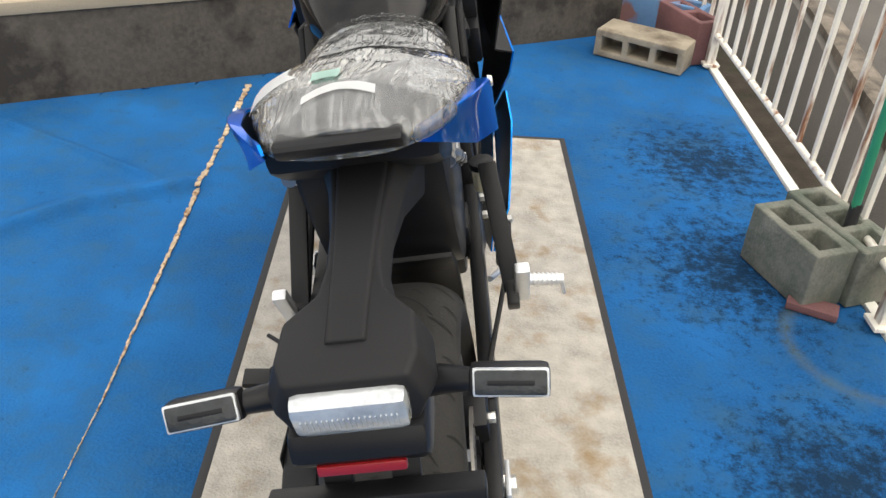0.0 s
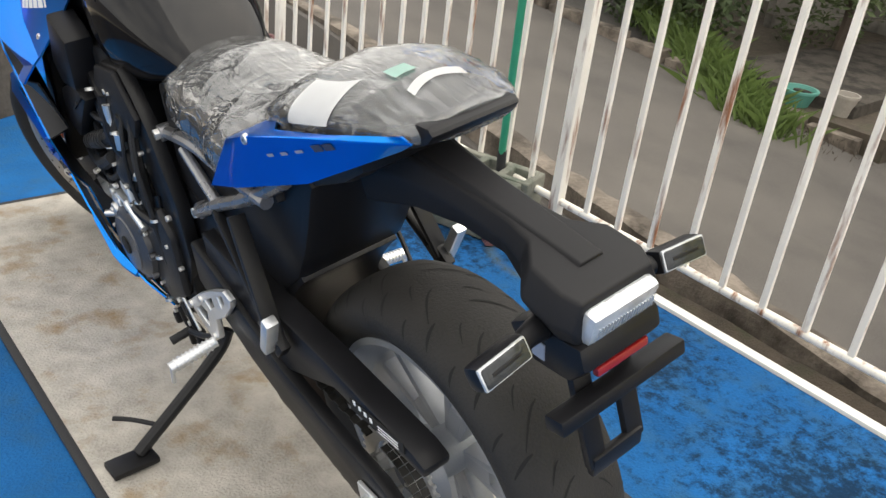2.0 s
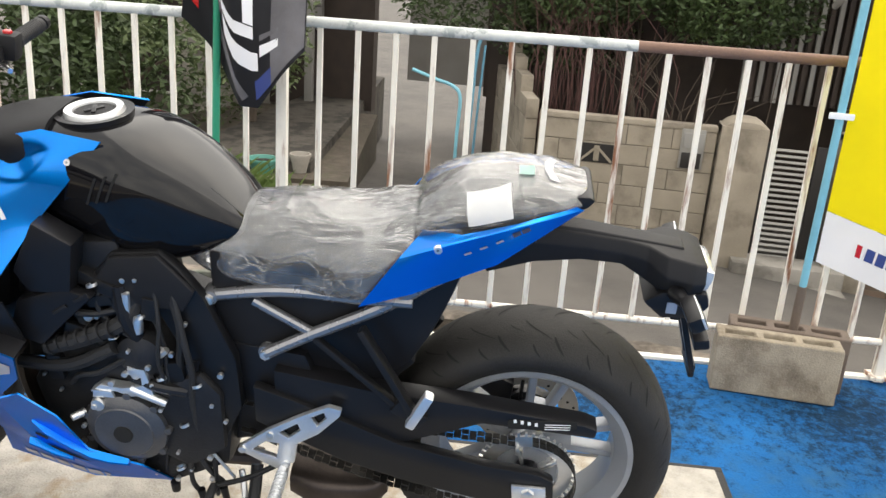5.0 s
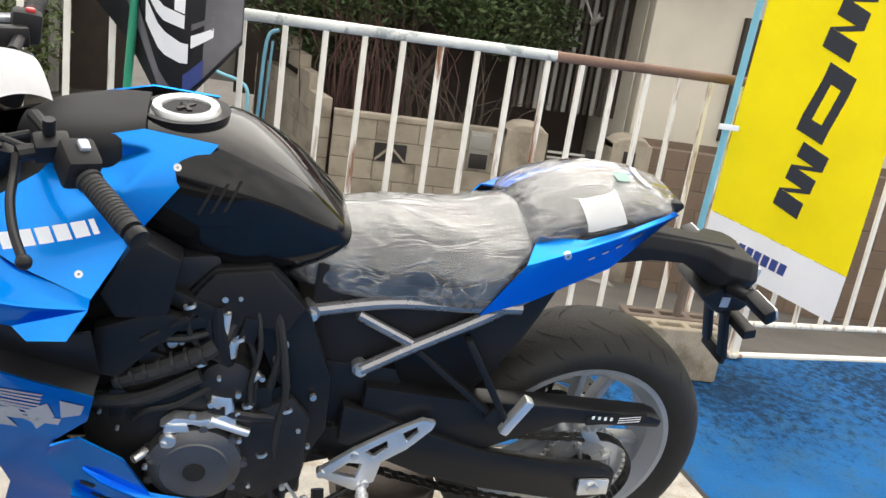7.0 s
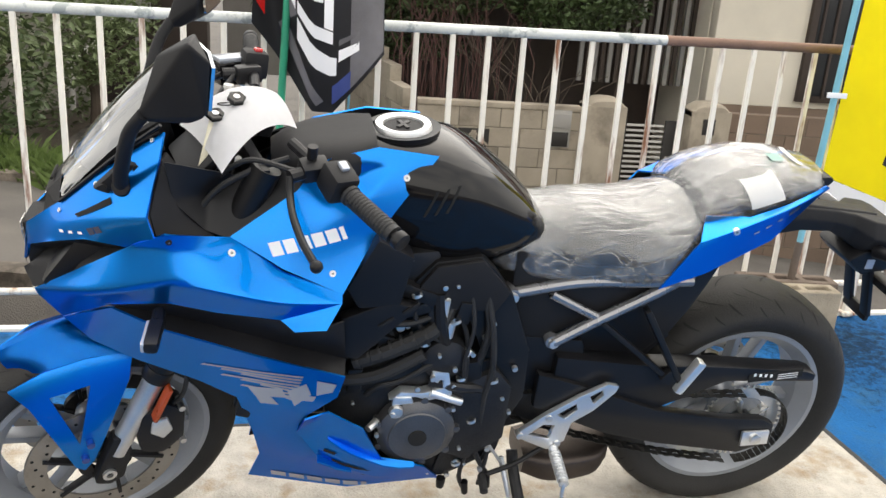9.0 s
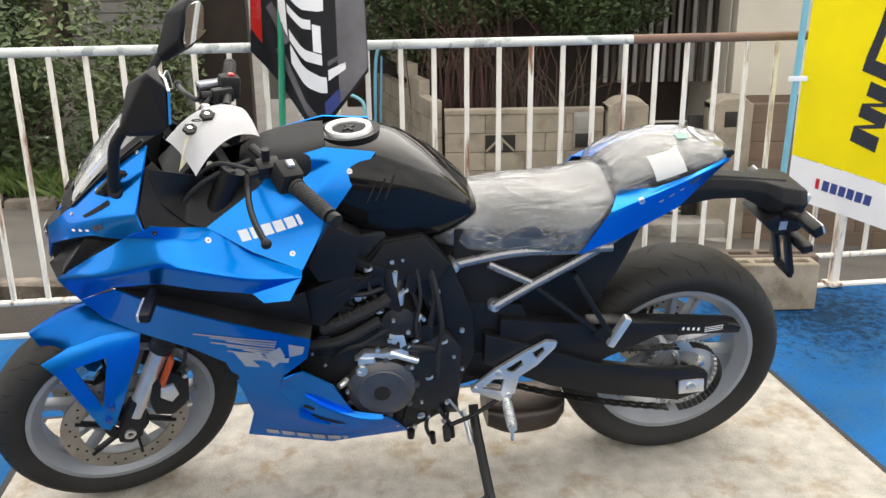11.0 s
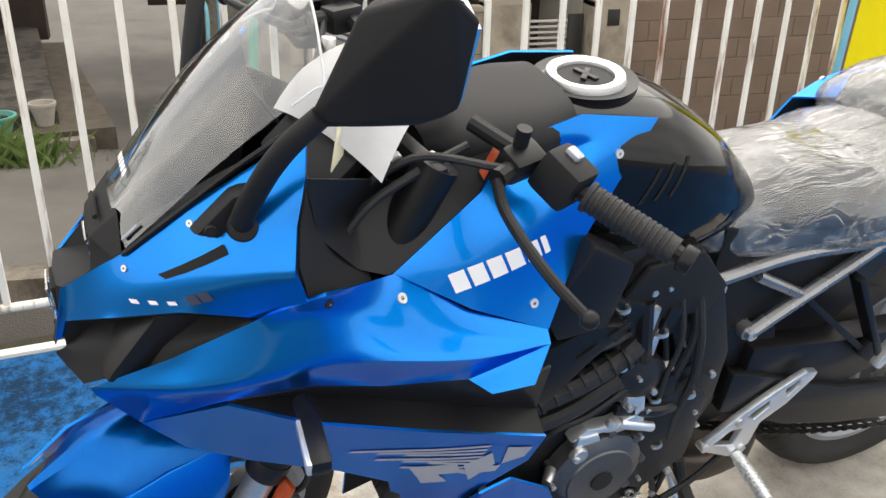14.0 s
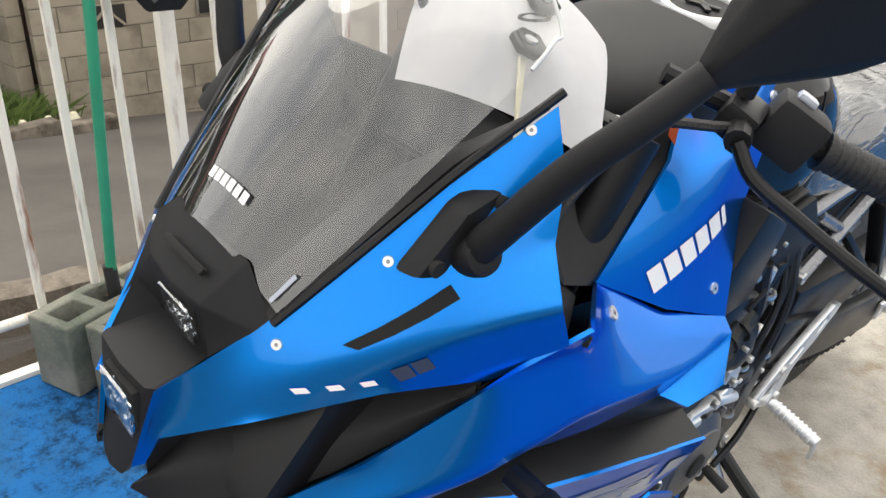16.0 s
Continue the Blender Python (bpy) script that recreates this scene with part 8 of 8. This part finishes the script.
part("tail_tray", slab([(0.34, 0.75), (0.14, 0.89), (0.03, 0.90), (0.03, 0.86), (0.08, 0.825), (0.24, 0.745)], -0.085, 0.130, 0.014), SATIN, bike)
def ridge_loft(rows, bevel):
    """A faceted body along y. Each row: y, top z, bottom z, half width above, half width of the shoulder, shoulder z, half width below."""
    b = bmesh.new()
    rings = [[b.verts.new(q) for q in ((-w, y, t), (w, y, t), (m, y, k), (n, y, u), (-n, y, u), (-m, y, k))] for y, t, u, w, m, k, n in rows]
    for u, v in zip(rings, rings[1:]):
        for i in range(6):
            b.faces.new((u[i], u[(i + 1) % 6], v[(i + 1) % 6], v[i]))
    b.faces.new(rings[0]), b.faces.new(rings[-1])
    bmesh.ops.recalc_face_normals(b, faces=b.faces)
    return bev(b, bevel, 3, angle=12)


holder = part("plate_holder", ridge_loft([
    (0.09, 0.868, 0.765, 0.055, 0.070, 0.83, 0.06), (0.0, 0.862, 0.785, 0.038, 0.048, 0.832, 0.038), (-0.09, 0.853, 0.795, 0.029, 0.038, 0.826, 0.030), (-0.17, 0.845, 0.792, 0.027, 0.036, 0.818, 0.028),
    (-0.215, 0.840, 0.768, 0.034, 0.045, 0.812, 0.036), (-0.250, 0.836, 0.750, 0.064, 0.080, 0.798, 0.05), (-0.30, 0.828, 0.742, 0.068, 0.084, 0.790, 0.055), (-0.326, 0.820, 0.745, 0.058, 0.073, 0.787, 0.052)], 0.005), MATT, bike, "matt black tail light and plate holder")
holder.location = (mid_x(-0.3) + 0.004, 0.030, -0.006)
part("holder_rib", ridge_loft([(0.06, 0.872, 0.845, 0.032, 0.042, 0.856, 0.042), (-0.10, 0.858, 0.84, 0.022, 0.027, 0.848, 0.027), (-0.285, 0.835, 0.815, 0.018, 0.023, 0.826, 0.023)], 0.003), MATT, holder)
tl = part("tail_light", box((0.112, 0.030, 0.046), (0, -0.326, 0.786), (12, 0, 0), bevel=0.010), LENS, holder, "clear ribbed tail light")
b = bmesh.new()
for k in range(19):
    box((0.0014, 0.004, 0.015), (-0.045 + 0.005 * k, -0.3405, 0.782), (12, 0, 0), bm=b)
rib = part("lens_rib", b, LENS, tl)
tagged(rib, kind="stuff")
part("lower_housing", slab([(-0.25, 0.76), (-0.335, 0.765), (-0.345, 0.735), (-0.32, 0.705), (-0.255, 0.70), (-0.215, 0.735)], -0.068, 0.068, 0.010), SATIN, holder)
part("red_reflector", box((0.088, 0.010, 0.012), (0, -0.339, 0.722), (-10, 0, 0), bevel=0.003), DARKRED, holder, "red reflector")
part("rating_label", box((0.002, 0.020, 0.024), (-0.0688, -0.272, 0.728), (0, 0, 0), bevel=0), GREYPRINT, holder, "small printed label")
part("plate_bar", box((0.22, 0.03, 0.022), (0.005, -0.335, 0.672), (-12, 0, 0), bevel=0.004), SATIN, holder)
b = bmesh.new()
for s in (-1, 1):
    bar((s * 0.035, -0.30, 0.71), (s * 0.035, -0.345, 0.565), 0.03, 0.012, bm=b, bevel=0.003)
bar((-0.045, -0.345, 0.565), (0.045, -0.345, 0.565), 0.012, 0.03, bm=b, bevel=0.003)
bar((-0.045, -0.29, 0.70), (0.045, -0.29, 0.70), 0.02, 0.03, bm=b, bevel=0.003)
part("plate_bracket", b, SATIN, holder)
for s in (-1, 1):
    stem = bmesh.new()
    hose([(s * 0.070, -0.272, 0.772), (s * 0.09, -0.276, 0.775), (s * 0.118, -0.285, 0.778)], 0.017, seg=14, bm=stem, taper=0.012)
    ind = part("indicator", stem, SATIN, bike, "black indicator with a clear lens")
    ind.location = (mid_x(-0.26) + 0.004, 0.028, -0.014)
    part("lamp_body", box((0.078, 0.030, 0.033), (s * 0.150, -0.290, 0.779), (-28, s * 3, s * -5), bevel=0.009), SATIN, ind)
    turn = (-28, s * 3, s * -5)
    ring = part("lens_edge", box((0.0735, 0.006, 0.0285), (s * 0.151, -0.3015, 0.7853), turn, bevel=0.007), LENS, ind, "pale clear lens edge")
    part("lens", box((0.070, 0.0075, 0.0255), (s * 0.151, -0.3020, 0.7856), turn, bevel=0.005), SMOKE, ind, "smoked clear lens")
    part("lens_rib", box((0.045, 0.004, 0.005), (s * 0.151, -0.3042, 0.7868), turn, bevel=0.001), SATIN, ring)
    fl = part("front_indicator", hose([(s * 0.205, 1.315, 0.735), (s * 0.24, 1.315, 0.735)], 0.012), SATIN, bike, "black front indicator with a clear lens")
    part("lamp_body", box((0.075, 0.026, 0.024), (s * 0.272, 1.318, 0.733), (0, s * 3, s * 4), bevel=0.009), SATIN, fl)
    part("lens", box((0.068, 0.008, 0.019), (s * 0.273, 1.331, 0.733), (0, s * 3, s * 4), bevel=0.004), LENS, fl, "clear lens")
